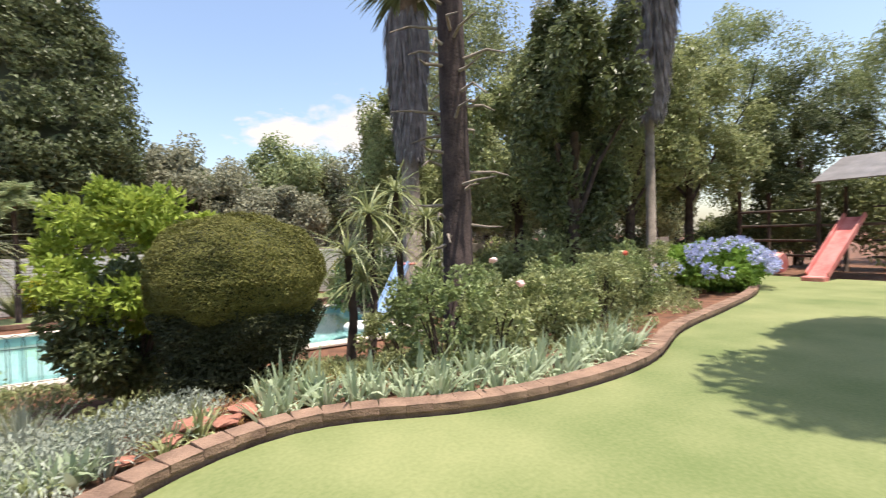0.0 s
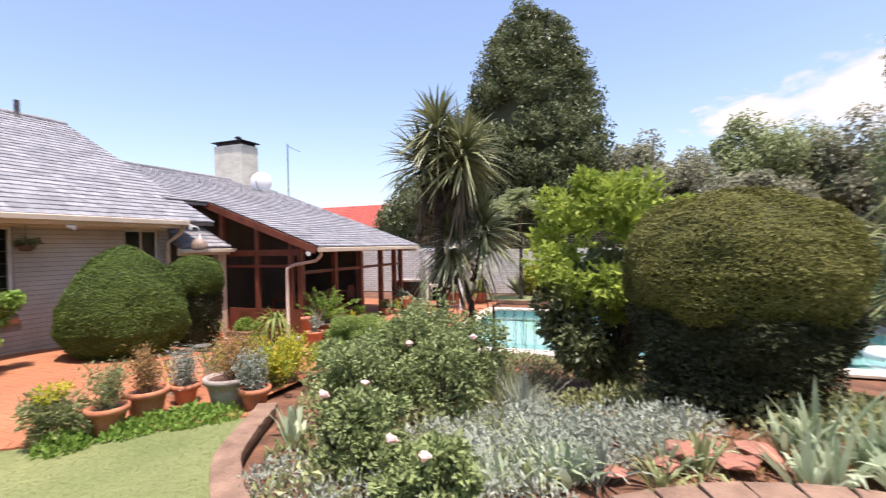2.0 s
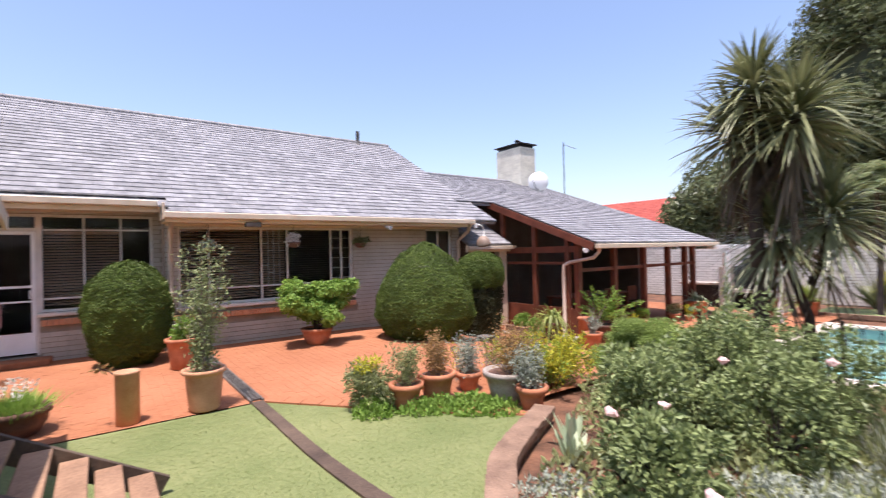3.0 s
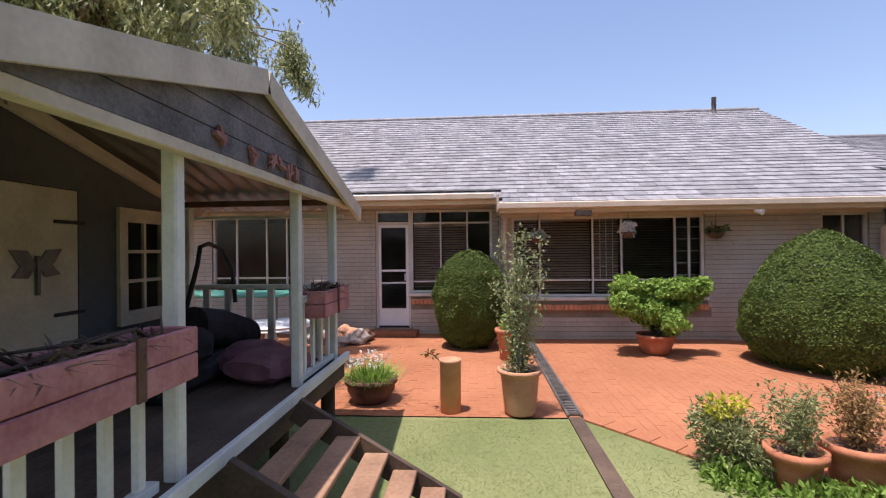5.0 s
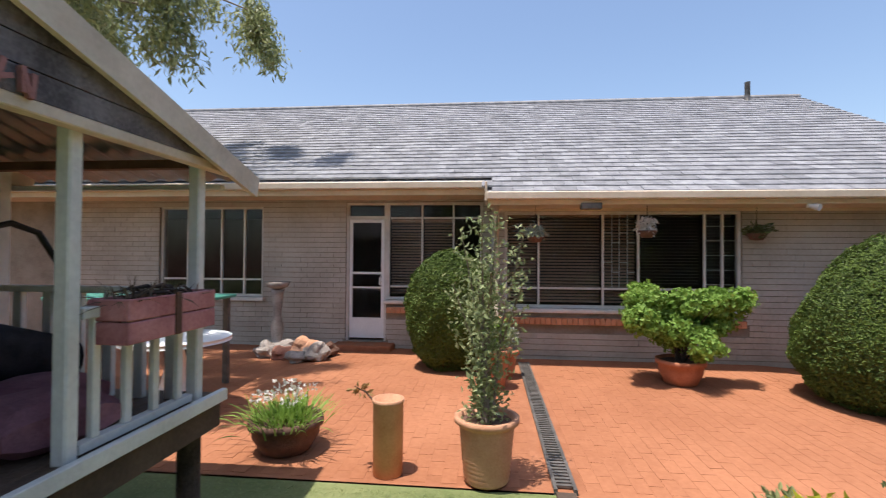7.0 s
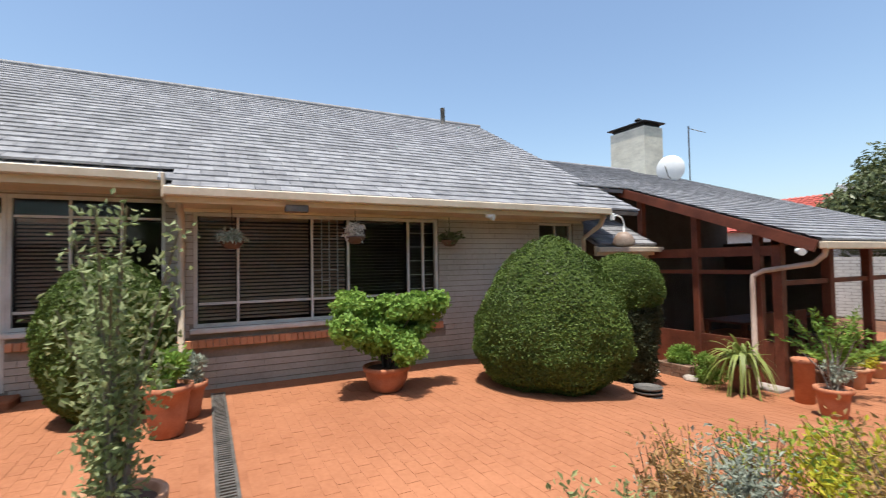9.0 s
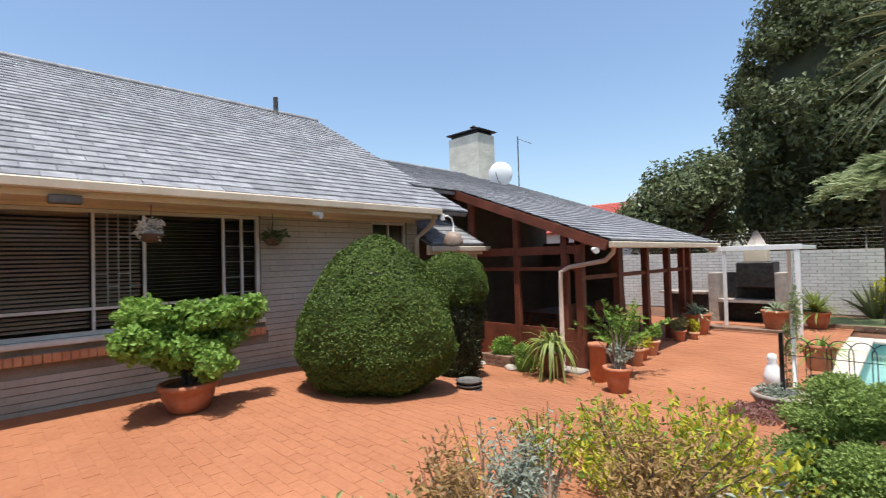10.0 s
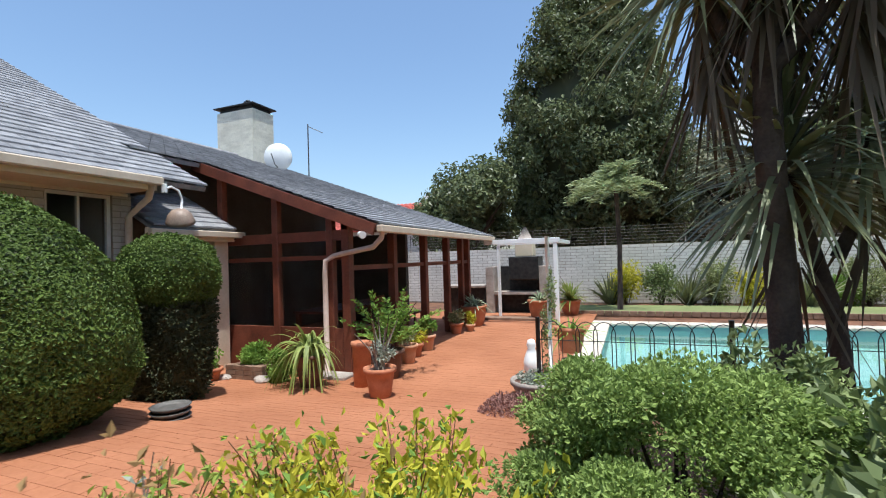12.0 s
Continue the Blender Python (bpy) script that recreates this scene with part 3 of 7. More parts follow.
house_roof = thing("main_roof", (0, 0, 0), "grey slate pitched roof with white gutters", "roof", kind="structure")
wing_roof = thing("patio_roof", (0, 0, 0), "low grey slate roof over the timber patio", "roof", kind="structure")
SL = 0.035
slab(bm, -9.36, roof_z(-9.36) - SL, RIDGE_X, roof_z(RIDGE_X) - SL, 2.9, MAIN_Y1)
slab(bm, -9.78, roof_z(-9.78) - SL, RIDGE_X, roof_z(RIDGE_X) - SL, MAIN_Y0, 2.9)
slab(bm, -20.6, roof_z(-9.0) - SL, RIDGE_X, roof_z(RIDGE_X) - SL, MAIN_Y0, MAIN_Y1)
bmesh.ops.recalc_face_normals(bm, faces=bm.faces)
part("roof_deck", bm, M_SLATE, house_roof)
bm = bmesh.new()
slab(bm, -6.95, wing_z(-6.95) - SL, -10.4, wing_z(-10.4) - SL, WING_Y0, WING_Y1)
slab(bm, -10.4, wing_z(-10.4) - SL, WING_RX, wing_z(WING_RX) - SL, 9.9, WING_Y1)
slab(bm, -20.6, wing_z(-9.0) - SL - 0.4, WING_RX, wing_z(WING_RX) - SL, 9.9, WING_Y1)
bmesh.ops.recalc_face_normals(bm, faces=bm.faces)
part("roof_deck", bm, M_SLATE, wing_roof)
bm = bmesh.new()
for y in (MAIN_Y0 + 0.4, MAIN_Y1 - 0.3):
    vs = [bm.verts.new(p) for p in ((-9.9, y, 2.4), (-19.9, y, 2.4), (RIDGE_X, y, roof_z(RIDGE_X) - 0.2))]
    bm.faces.new(vs)
    ws = [bm.verts.new((v.co.x, y + 0.15, v.co.z)) for v in vs]
    bm.faces.new(ws[::-1])
part("gable", bm, M_WALL, house_roof)

# slates: rows of small plates laid up the slopes
def slate_rows(x_eave, zfun, x_top, y0, y1, near, roof, expo=0.205, width=0.29, skip=None, seed=3):
    rng = random.Random(seed)
    slope = math.atan2(zfun(x_eave - 1) - zfun(x_eave), 1.0)
    ca, sa = math.cos(slope), math.sin(slope)
    rows = int((x_eave - x_top) / (expo * ca))
    V, F = [], []
    piece = None
    count = 0
    for r in range(rows + 1):
        xb = x_eave + 0.03 - r * expo * ca
        off = (r % 2) * width / 2
        y = y0 - off
        while y < y1:
            a, b = max(y, y0), min(y + width - 0.006, y1)
            yc = (a + b) / 2
            y += width
            if b - a < 0.05 or (skip and skip(xb, yc)):
                continue
            lift = rng.uniform(0.0, 0.006)
            L = expo * 1.25
            h = 0.014 + lift
            base = Vector((xb, yc, zfun(xb) + 0.002))
            w = (b - a) / 2
            if near(xb, yc) and count < 300 and b - a > width * 0.9:
                if piece is None:
                    bm = bmesh.new()
                    vs = [bm.verts.new(p) for p in ((0, -w, 0), (0, w, 0), (-L * ca, w, L * sa), (-L * ca, -w, L * sa), (0, -w, h + 0.012), (0, w, h + 0.012), (-L * ca, w, L * sa + 0.004), (-L * ca, -w, L * sa + 0.004))]
                    for f in ((4, 5, 6, 7), (0, 1, 5, 4), (1, 2, 6, 5), (2, 3, 7, 6), (3, 0, 4, 7)):
                        bm.faces.new([vs[i] for i in f])
                    bmesh.ops.recalc_face_normals(bm, faces=bm.faces)
                    ob = part("slate", bm, M_SLATE_PIECE, roof)
                    piece = ob.data
                else:
                    ob = new("slate", piece)
                    ob.parent = roof
                ob.location = base + Vector((0, 0, lift))
                count += 1
                continue
            k = len(V)
            for dx, dy, dz in ((0, -w, 0), (0, w, 0), (0, -w, h + 0.012), (0, w, h + 0.012), (-L * ca, w, L * sa + 0.004), (-L * ca, -w, L * sa + 0.004)):
                V.append((base.x + dx, base.y + dy, base.z + dz))
            F += [(k, k + 1, k + 3, k + 2), (k + 2, k + 3, k + 4, k + 5), (k + 1, k + 4, k + 3, k + 3), (k, k + 2, k + 5, k + 5)]
    quads = np.array([f for f in F if f[2] != f[3]])
    ob = mesh_part("slates", array_mesh("slates", np.array(V), quads, M_SLATE), roof)
    tagged(ob, kind="stuff")


# ---- fences off the end of the place ----
garden_wall = whole("garden_wall", box(-24, 34, 23.0, 23.2, -0.7, 1.55, 0.01), M_MORTAR, "long pale painted block garden wall", "wall", kind="structure")


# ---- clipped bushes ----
# Solid dark body inside the leaves, standing in for their inner shade.
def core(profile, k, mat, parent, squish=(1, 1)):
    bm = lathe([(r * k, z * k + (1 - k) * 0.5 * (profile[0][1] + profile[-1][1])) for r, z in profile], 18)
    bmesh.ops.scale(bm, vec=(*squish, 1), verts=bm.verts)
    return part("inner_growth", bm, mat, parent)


def clipped_bush(name, loc, profile, n, size, mat, label, squish=(1, 1), seed=1, bumps=0.04, thick=0.07, k=0.9):
    t = thing(name, loc, label, "bush")
    p, o = shell_points(profile, n, seed, bumps, thick, squish)
    mesh_part("foliage", leaf_mesh("foliage", p, o, size, mat, 0.55, 0.38, seed=seed, flat=True), t)
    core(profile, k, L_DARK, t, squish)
    return t


cone = clipped_bush("topiary_bush", (-8.22, 7.33, land(-8.22, 7.33)), [(0.55, 0.0), (0.86, 0.22), (0.98, 0.5), (0.97, 0.8), (0.88, 1.12), (0.70, 1.42), (0.45, 1.70), (0.2, 1.87), (0.01, 1.92)], 70000, 0.036, L_TOPIARY, "tall clipped egg-shaped green bush on the paving", seed=2, bumps=0.05)
ballb = clipped_bush("topiary_bush", (-9.42, 2.42, 0), [(0.28, 0.02), (0.50, 0.25), (0.59, 0.6), (0.61, 0.95), (0.54, 1.28), (0.36, 1.52), (0.16, 1.63), (0.01, 1.66)], 45000, 0.036, L_TOPIARY, "round clipped green bush beside the glazed door", seed=3)
lolli = thing("topiary_bush", (-8.74, 9.24, land(-8.74, 9.24)), "round-headed clipped green bush on a dense stem by the house corner", "bush")
pr = [(0.40, 1.16), (0.52, 1.24), (0.58, 1.42), (0.57, 1.62), (0.46, 1.84), (0.24, 1.97), (0.01, 2.0)]
p, o = shell_points(pr, 30000, 4)
mesh_part("crown", leaf_mesh("crown", p, o, 0.035, L_TOPIARY, 0.55, 0.5, seed=4, flat=True), lolli)
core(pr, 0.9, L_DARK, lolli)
# Stem foliage is coloured dark to paint the shade below the head.
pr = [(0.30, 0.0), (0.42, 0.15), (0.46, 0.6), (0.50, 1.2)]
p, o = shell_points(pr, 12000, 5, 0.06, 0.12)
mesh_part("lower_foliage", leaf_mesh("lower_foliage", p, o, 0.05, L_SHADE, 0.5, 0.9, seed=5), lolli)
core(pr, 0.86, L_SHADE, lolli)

DX, DY = 0.95, 6.66
DZ = land(DX, DY)
dome = thing("dome_bush", (DX, DY, DZ), "big dome-clipped olive green bush with a dark shaded underside", "bush")
pr = [(0.50, 1.12 - DZ), (0.80, 1.10 - DZ), (0.93, 1.24 - DZ), (0.99, 1.50 - DZ), (0.91, 1.80 - DZ), (0.71, 2.03 - DZ), (0.40, 2.17 - DZ), (0.01, 2.22 - DZ)]
p, o = shell_points(pr, 90000, 6, 0.07, 0.12)
mesh_part("crown", leaf_mesh("crown", p, o, 0.030, L_DOME, 0.5, 0.40, seed=6, flat=True), dome)
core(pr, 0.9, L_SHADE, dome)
# Lower leaves get the shade colour painted in, below the olive crown.
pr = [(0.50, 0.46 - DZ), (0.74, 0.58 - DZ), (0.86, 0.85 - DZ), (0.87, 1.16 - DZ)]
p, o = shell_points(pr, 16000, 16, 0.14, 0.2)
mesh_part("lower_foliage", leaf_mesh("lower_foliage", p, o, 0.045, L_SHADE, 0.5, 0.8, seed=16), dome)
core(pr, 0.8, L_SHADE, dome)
rng = random.Random(4)
for i in range(40):
    a = i * 0.4
    r = rng.uniform(0.2, 0.75)
    k1, k2 = rng.uniform(-0.08, 0.08), rng.uniform(-0.08, 0.08)
    part("stem", tube([(0.2 * math.cos(a), 0.2 * math.sin(a), -0.05), (r * 0.6 * math.cos(a) + k1, r * 0.6 * math.sin(a) + k2, 0.35), (r * math.cos(a), r * math.sin(a), 0.95 - DZ)], [0.028, 0.02, 0.012], 6), M_BARK, dome)
# More leaves in the painted shade colour fill the underside.
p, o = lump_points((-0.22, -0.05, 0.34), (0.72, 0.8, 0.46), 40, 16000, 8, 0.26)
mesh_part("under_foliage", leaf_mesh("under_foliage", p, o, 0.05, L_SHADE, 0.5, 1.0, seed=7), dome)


# ---- trees ----
def tree(name, loc, trunk_h, trunk_r, crown_c, radii, lumps, n, size, mat, label, seed=1, lump_size=0.34, bark=None, limbs=6, category="tree"):
    t = thing(name, loc, label, category)
    rng = random.Random(seed)
    bm = bmesh.new()
    cz = crown_c[2]
    add_tube(bm, [(0, 0, -0.2), (crown_c[0] * 0.3, crown_c[1] * 0.3, trunk_h * 0.55), (crown_c[0] * 0.8, crown_c[1] * 0.8, max(trunk_h, cz * 0.9))], [trunk_r * 1.25, trunk_r, trunk_r * 0.55], 9)
    for i in range(limbs):
        a = 2 * math.pi * i / max(limbs, 1) + rng.uniform(-0.4, 0.4)
        z0 = trunk_h * rng.uniform(0.6, 0.95)
        e = (crown_c[0] + radii[0] * 0.65 * math.cos(a), crown_c[1] + radii[1] * 0.65 * math.sin(a), cz + radii[2] * rng.uniform(-0.3, 0.45))
        add_tube(bm, [(crown_c[0] * 0.5, crown_c[1] * 0.5, z0), tuple((q + w) / 2 for q, w in zip((0, 0, z0 + 0.4), e)), e], [trunk_r * 0.5, trunk_r * 0.33, trunk_r * 0.12], 6)
    part("trunk", bm, bark or M_BARK, t)
    p, o = lump_points(crown_c, radii, lumps, n, seed, lump_size)
    mesh_part("crown", leaf_mesh("crown", p, o, size, mat, 0.5, 0.5, -0.3, seed=seed, flat=True), t)
    return t


# dense pyramidal tree beyond the wall
big = thing("pyramid_tree", (-5.4, 33.0, -0.6), "tall dense pyramid-shaped dark green tree behind the garden wall", "tree")
part("trunk", tube([(0, 0, 0), (0, 0, 6), (0, 0, 13)], [0.4, 0.28, 0.08], 10), M_BARK, big)
prp = [(1.6, 0.8), (3.7, 2.6), (4.7, 5.4), (4.7, 7.8), (4.2, 10.8), (3.3, 13.8), (2.0, 16.4), (0.8, 17.9), (0.02, 18.5)]
rg = np.random.default_rng(11)
c_, o_ = shell_points(prp, 620, 11, 0.5, 1.1)
k_ = rg.integers(0, 620, 90000)
u_ = rg.normal(0, 1, (90000, 3))
u_ /= np.linalg.norm(u_, axis=1, keepdims=True)
r_ = rg.uniform(0.45, 1.0, 620)[k_] * rg.uniform(0, 1, 90000) ** 0.4
p, o = c_[k_] + u_ * r_[:, None], u_ + o_[k_] * 0.6
mesh_part("crown", leaf_mesh("crown", p, o, 0.26, L_DARK, 0.5, 0.5, 0.0, seed=11, flat=True), big)
# Core in the shade colour darkens the gaps between clumps.
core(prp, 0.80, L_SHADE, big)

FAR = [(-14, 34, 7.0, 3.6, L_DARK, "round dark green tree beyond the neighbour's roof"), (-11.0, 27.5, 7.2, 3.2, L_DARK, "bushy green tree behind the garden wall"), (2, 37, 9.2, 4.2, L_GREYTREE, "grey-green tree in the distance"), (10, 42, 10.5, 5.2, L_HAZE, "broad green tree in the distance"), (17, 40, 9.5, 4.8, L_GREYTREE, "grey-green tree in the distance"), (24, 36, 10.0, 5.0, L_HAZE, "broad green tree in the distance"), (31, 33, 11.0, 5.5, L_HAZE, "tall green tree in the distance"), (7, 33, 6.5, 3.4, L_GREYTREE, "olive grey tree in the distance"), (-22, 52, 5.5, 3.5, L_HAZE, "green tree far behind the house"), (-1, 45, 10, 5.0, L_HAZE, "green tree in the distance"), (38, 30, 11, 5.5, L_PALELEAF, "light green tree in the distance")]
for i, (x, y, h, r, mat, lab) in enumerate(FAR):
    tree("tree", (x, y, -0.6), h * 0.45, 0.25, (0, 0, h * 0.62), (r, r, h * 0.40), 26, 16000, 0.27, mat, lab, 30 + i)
NEAR = [(8.6, 8.7, 8.0, 1.7, L_DARK, "dark leafy garden tree with a bare trunk"), (15.0, 12.0, 7.5, 2.6, L_MID, "leafy garden tree with a forked trunk"), (19.5, 12.5, 8.0, 3.2, L_MID, "dark leafy tree beside the climbing frame"), (26.0, 14.0, 10.5, 4.4, L_PALELEAF, "light green feathery tree behind the climbing frame"), (12.0, 18.5, 10.5, 3.8, L_HAZE, "dark tall tree near the pool"), (7.9, 16.8, 8.0, 2.2, L_MID, "slim green tree near the pool"), (19.0, 19.0, 11.0, 4.2, L_MID, "tall green tree by the garden wall"), (29.0, 7.5, 9.5, 4.2, L_PALELEAF, "light green tree behind the climbing frame"), (24.5, 10.5, 6.5, 3.2, L_DARK, "dark dense tree behind the climbing frame"), (31.0, 1.0, 9.0, 4.5, L_BRIGHT, "light green tree at the end of the lawn"), (15.5, 15.5, 10.0, 3.0, L_GREYTREE, "dark tall tree among the shrubs"), (23.0, 18.0, 9.0, 4.0, L_DARK, "dark tree by the garden wall"), (10.5, 13.0, 8.5, 2.4, L_MID, "slim leafy tree among the shrubs")]
for i, (x, y, h, r, mat, lab) in enumerate(NEAR):
    h *= 1.3 if x > 11 else 1.0
    tree("tree", (x, y, land(x, y)), h * 0.42, 0.17, (0.2, 0, h * 0.62), (r, r, h * 0.42), 64, 24000, 0.16, mat, lab, 60 + i, 0.20)
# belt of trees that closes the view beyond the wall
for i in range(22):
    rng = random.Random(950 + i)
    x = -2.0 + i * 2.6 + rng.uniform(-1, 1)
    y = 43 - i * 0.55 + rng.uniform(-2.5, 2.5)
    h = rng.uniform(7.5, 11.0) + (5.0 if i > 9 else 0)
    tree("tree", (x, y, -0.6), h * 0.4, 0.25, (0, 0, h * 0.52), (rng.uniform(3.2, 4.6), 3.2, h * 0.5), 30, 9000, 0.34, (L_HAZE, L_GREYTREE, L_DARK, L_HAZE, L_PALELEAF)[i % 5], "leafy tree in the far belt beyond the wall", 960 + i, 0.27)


# ---- roof trim, gutters, ridge ----
part("ridge_cap", tube([(RIDGE_X, MAIN_Y0, roof_z(RIDGE_X) + 0.01), (RIDGE_X, MAIN_Y1, roof_z(RIDGE_X) + 0.01)], 0.07, 8), M_SLATE, house_roof)
part("ridge_cap", tube([(WING_RX, MAIN_Y1, wing_z(WING_RX) + 0.01), (WING_RX, WING_Y1, wing_z(WING_RX) + 0.01)], 0.07, 8), M_SLATE, wing_roof)
part("gutter", box(-9.40, -9.28, 2.92, 9.62, 2.36, 2.47, 0.015), M_GUTTER, house_roof, "cream painted gutter")
part("gutter", box(-9.84, -9.72, MAIN_Y0, 2.90, 2.58, 2.69, 0.015), M_GUTTER, house_roof, "cream painted gutter")
part("fascia", box(-9.46, -9.402, 2.94, 9.60, 2.30, 2.46), M_FASCIA, house_roof)
part("fascia", box(-9.90, -9.842, MAIN_Y0, 2.92, 2.50, 2.68), M_FASCIA, house_roof)
part("soffit", box(WX - 0.0, -9.46, 2.94, 9.60, 2.31, 2.33), M_FASCIA, house_roof, "boarded cream soffit")
part("soffit", box(WX2, -9.90, MAIN_Y0, 2.94, 2.52, 2.54), M_FASCIA, house_roof, "boarded cream soffit")
part("frieze_board", box(WX + 0.003, WX + 0.028, 3.0, 9.65, 2.27, 2.31), M_FASCIA, house_roof)
part("vent_pipe", tube([(-14.55, 9.05, 5.1), (-14.55, 9.05, 5.76)], 0.06, 10), M_STEEL, house_roof, "grey metal roof vent")
part("gutter_end", box(-9.86, -9.34, 2.90, 2.935, 2.34, 2.62, 0.008), M_GUTTER, house_roof)
dp = thing("downpipe", (0, 0, 0), "cream painted downpipe at the bay's corner", "downpipe")
part("pipe", tube([(-9.45, 3.06, 2.36), (-9.9, 3.07, 2.22), (-10.02, 3.07, 2.05), (-10.02, 3.07, 0.02)], 0.04, 8), M_GUTTER, dp)
dp2 = thing("downpipe", (0, 0, 0), "cream painted downpipe at the house corner", "downpipe")
part("pipe", tube([(-9.36, 9.5, 2.37), (-9.5, 9.55, 2.2), (-9.98, 9.6, 1.98), (-9.99, 9.6, -0.3)], 0.045, 8), M_GUTTER, dp2)

# wing: bargeboard, beams, posts
part("bargeboard", beam((-6.98, WING_Y0 - 0.03, wing_z(-6.98) - 0.11), (-10.6, WING_Y0 - 0.03, wing_z(-10.6) - 0.11), 0.05, 0.17), M_REDWOOD, wing_roof, "red-brown stained bargeboard")
part("bargeboard", beam((-6.98, WING_Y1 + 0.03, wing_z(-6.98) - 0.11), (-14.3, WING_Y1 + 0.03, wing_z(-14.3) - 0.11), 0.05, 0.17), M_REDWOOD, wing_roof, "red-brown stained bargeboard")
part("gutter", box(-6.97, -6.86, WING_Y0, WING_Y1, wing_z(-6.95) - 0.14, wing_z(-6.95) - 0.03, 0.015), M_GUTTER, wing_roof, "cream painted gutter")
part("soffit", beam((-7.0, (WING_Y0 + WING_Y1) / 2, wing_z(-7.0) - 0.14), (-12.0, (WING_Y0 + WING_Y1) / 2, wing_z(-12.0) - 0.14), WING_Y1 - WING_Y0 - 0.1, 0.02), M_REDWOOD, wing_roof, "dark stained timber ceiling boards")
patio_frame = thing("timber_veranda", (0, 0, 0), "red-brown timber posts and beams of the covered patio", "veranda")
PX = -7.62
for y in (11.42, 12.9, 14.3, 15.6, 16.6, 17.1):
    part("post", box(PX - 0.07, PX + 0.07, y - 0.07, y + 0.07, -0.52, wing_z(PX) - 0.16, 0.008), M_REDWOOD, patio_frame)
part("beam", box(PX - 0.05, PX + 0.05, 11.35, 17.17, wing_z(PX) - 0.30, wing_z(PX) - 0.15), M_REDWOOD, patio_frame)
part("rail", box(PX - 0.035, PX + 0.035, 11.5, 17.1, 1.12, 1.20), M_REDWOOD, patio_frame)
for x in (-7.92, -9.0, -10.2, -11.3):
    part("post", box(x - 0.06, x + 0.06, 11.36, 11.48, -0.52, wing_z(x) - 0.16, 0.008), M_REDWOOD, patio_frame)
part("beam", box(-11.9, PX - 0.08, 11.372, 11.468, 1.60, 1.76), M_REDWOOD, patio_frame)
part("cross_rail", box(-11.9, PX - 0.07, 11.38, 11.45, 1.30, 1.37), M_REDWOOD, patio_frame)
part("panel", box(-11.9, -7.7, 11.385, 11.43, -0.52, 0.22), M_REDWOOD, patio_frame, "low red-brown timber panel")
for i, (a, b) in enumerate(((-8.94, -7.98), (-10.14, -9.06), (-11.24, -10.26))):
    g = part("pane", box(a, b, 11.41, 11.418, 0.22, 1.30), M_GLASS, patio_frame)
    g.visible_shadow = False
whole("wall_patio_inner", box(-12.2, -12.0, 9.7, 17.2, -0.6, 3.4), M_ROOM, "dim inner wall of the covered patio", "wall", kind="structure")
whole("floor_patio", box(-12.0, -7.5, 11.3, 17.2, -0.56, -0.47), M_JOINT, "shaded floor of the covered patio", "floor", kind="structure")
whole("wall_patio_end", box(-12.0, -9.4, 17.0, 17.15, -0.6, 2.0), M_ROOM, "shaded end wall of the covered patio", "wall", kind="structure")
whole("wall_link", box(-12.0, -10.7, 9.7, 9.85, -0.6, 2.8), M_WALL, "cream wall beside the covered patio", "wall", kind="structure")
part("pillar", box(-10.15, -9.95, 11.02, 11.3, -0.52, 1.9, 0.01), M_GUTTER, patio_frame, "white painted pillar")
dp3 = thing("downpipe", (0, 0, 0), "pale downpipe with a long bend under the patio eave", "downpipe")
part("pipe", tube([(-6.92, 11.3, 1.70), (-6.95, 11.32, 1.60), (-7.10, 11.33, 1.47), (-7.78, 11.30, 1.36), (-7.93, 11.28, 1.28), (-7.94, 11.27, 1.05), (-7.94, 11.27, -0.48)], 0.042, 8), M_PIPE, dp3)
part("foot_block", box(-8.1, -7.45, 11.0, 11.3, -0.52, -0.42, 0.02), M_STONE, dp3, "small concrete footing")
# patio table and chairs, dim under the roof
def chair(loc, rz):
    t = thing("patio_chair", loc, "dark wooden chair under the patio roof", "chair", "chairs on the patio", rz=rz)
    part("seat", box(-0.22, 0.22, -0.22, 0.22, 0.42, 0.46, 0.01), M_REDWOOD, t)
    part("backrest", box(-0.22, 0.22, 0.18, 0.22, 0.5, 0.95, 0.01), M_REDWOOD, t)
    for x in (-0.19, 0.19):
        for y in (-0.19, 0.19):
            part("leg", box(x - 0.02, x + 0.02, y - 0.02, y + 0.02, 0, 0.42), M_REDWOOD, t)


for y, r in ((13.2, 90), (14.4, 90), (15.6, 90)):
    chair((-8.6, y, -0.47), r)
tb = thing("patio_table", (-9.5, 14.4, -0.47), "long dark table under the patio roof", "table")
part("tabletop", box(-0.45, 0.45, -1.5, 1.5, 0.70, 0.75, 0.01), M_REDWOOD, tb)
for x in (-0.38, 0.38):
    for y in (-1.4, 1.4):
        part("leg", box(x - 0.04, x + 0.04, y - 0.04, y + 0.04, 0, 0.70), M_REDWOOD, tb)

# small slated lean-to between house and patio
lean = thing("lean_to_roof", (0, 0, 0), "small slate lean-to roof with a white gutter", "roof", kind="structure")
bm = bmesh.new()
slab(bm, -9.78, 1.86, -11.2, 2.62, 9.78, 11.3, 0.05)
bmesh.ops.recalc_face_normals(bm, faces=bm.faces)
part("roof_deck", bm, M_SLATE, lean)
part("gutter", box(-9.80, -9.70, 9.74, 11.45, 1.72, 1.82, 0.012), M_GUTTER, lean)
part("fascia", box(-9.88, -9.81, 9.76, 11.3, 1.66, 1.84), M_FASCIA, lean)
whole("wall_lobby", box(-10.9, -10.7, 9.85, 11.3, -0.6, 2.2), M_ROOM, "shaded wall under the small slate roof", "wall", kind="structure")

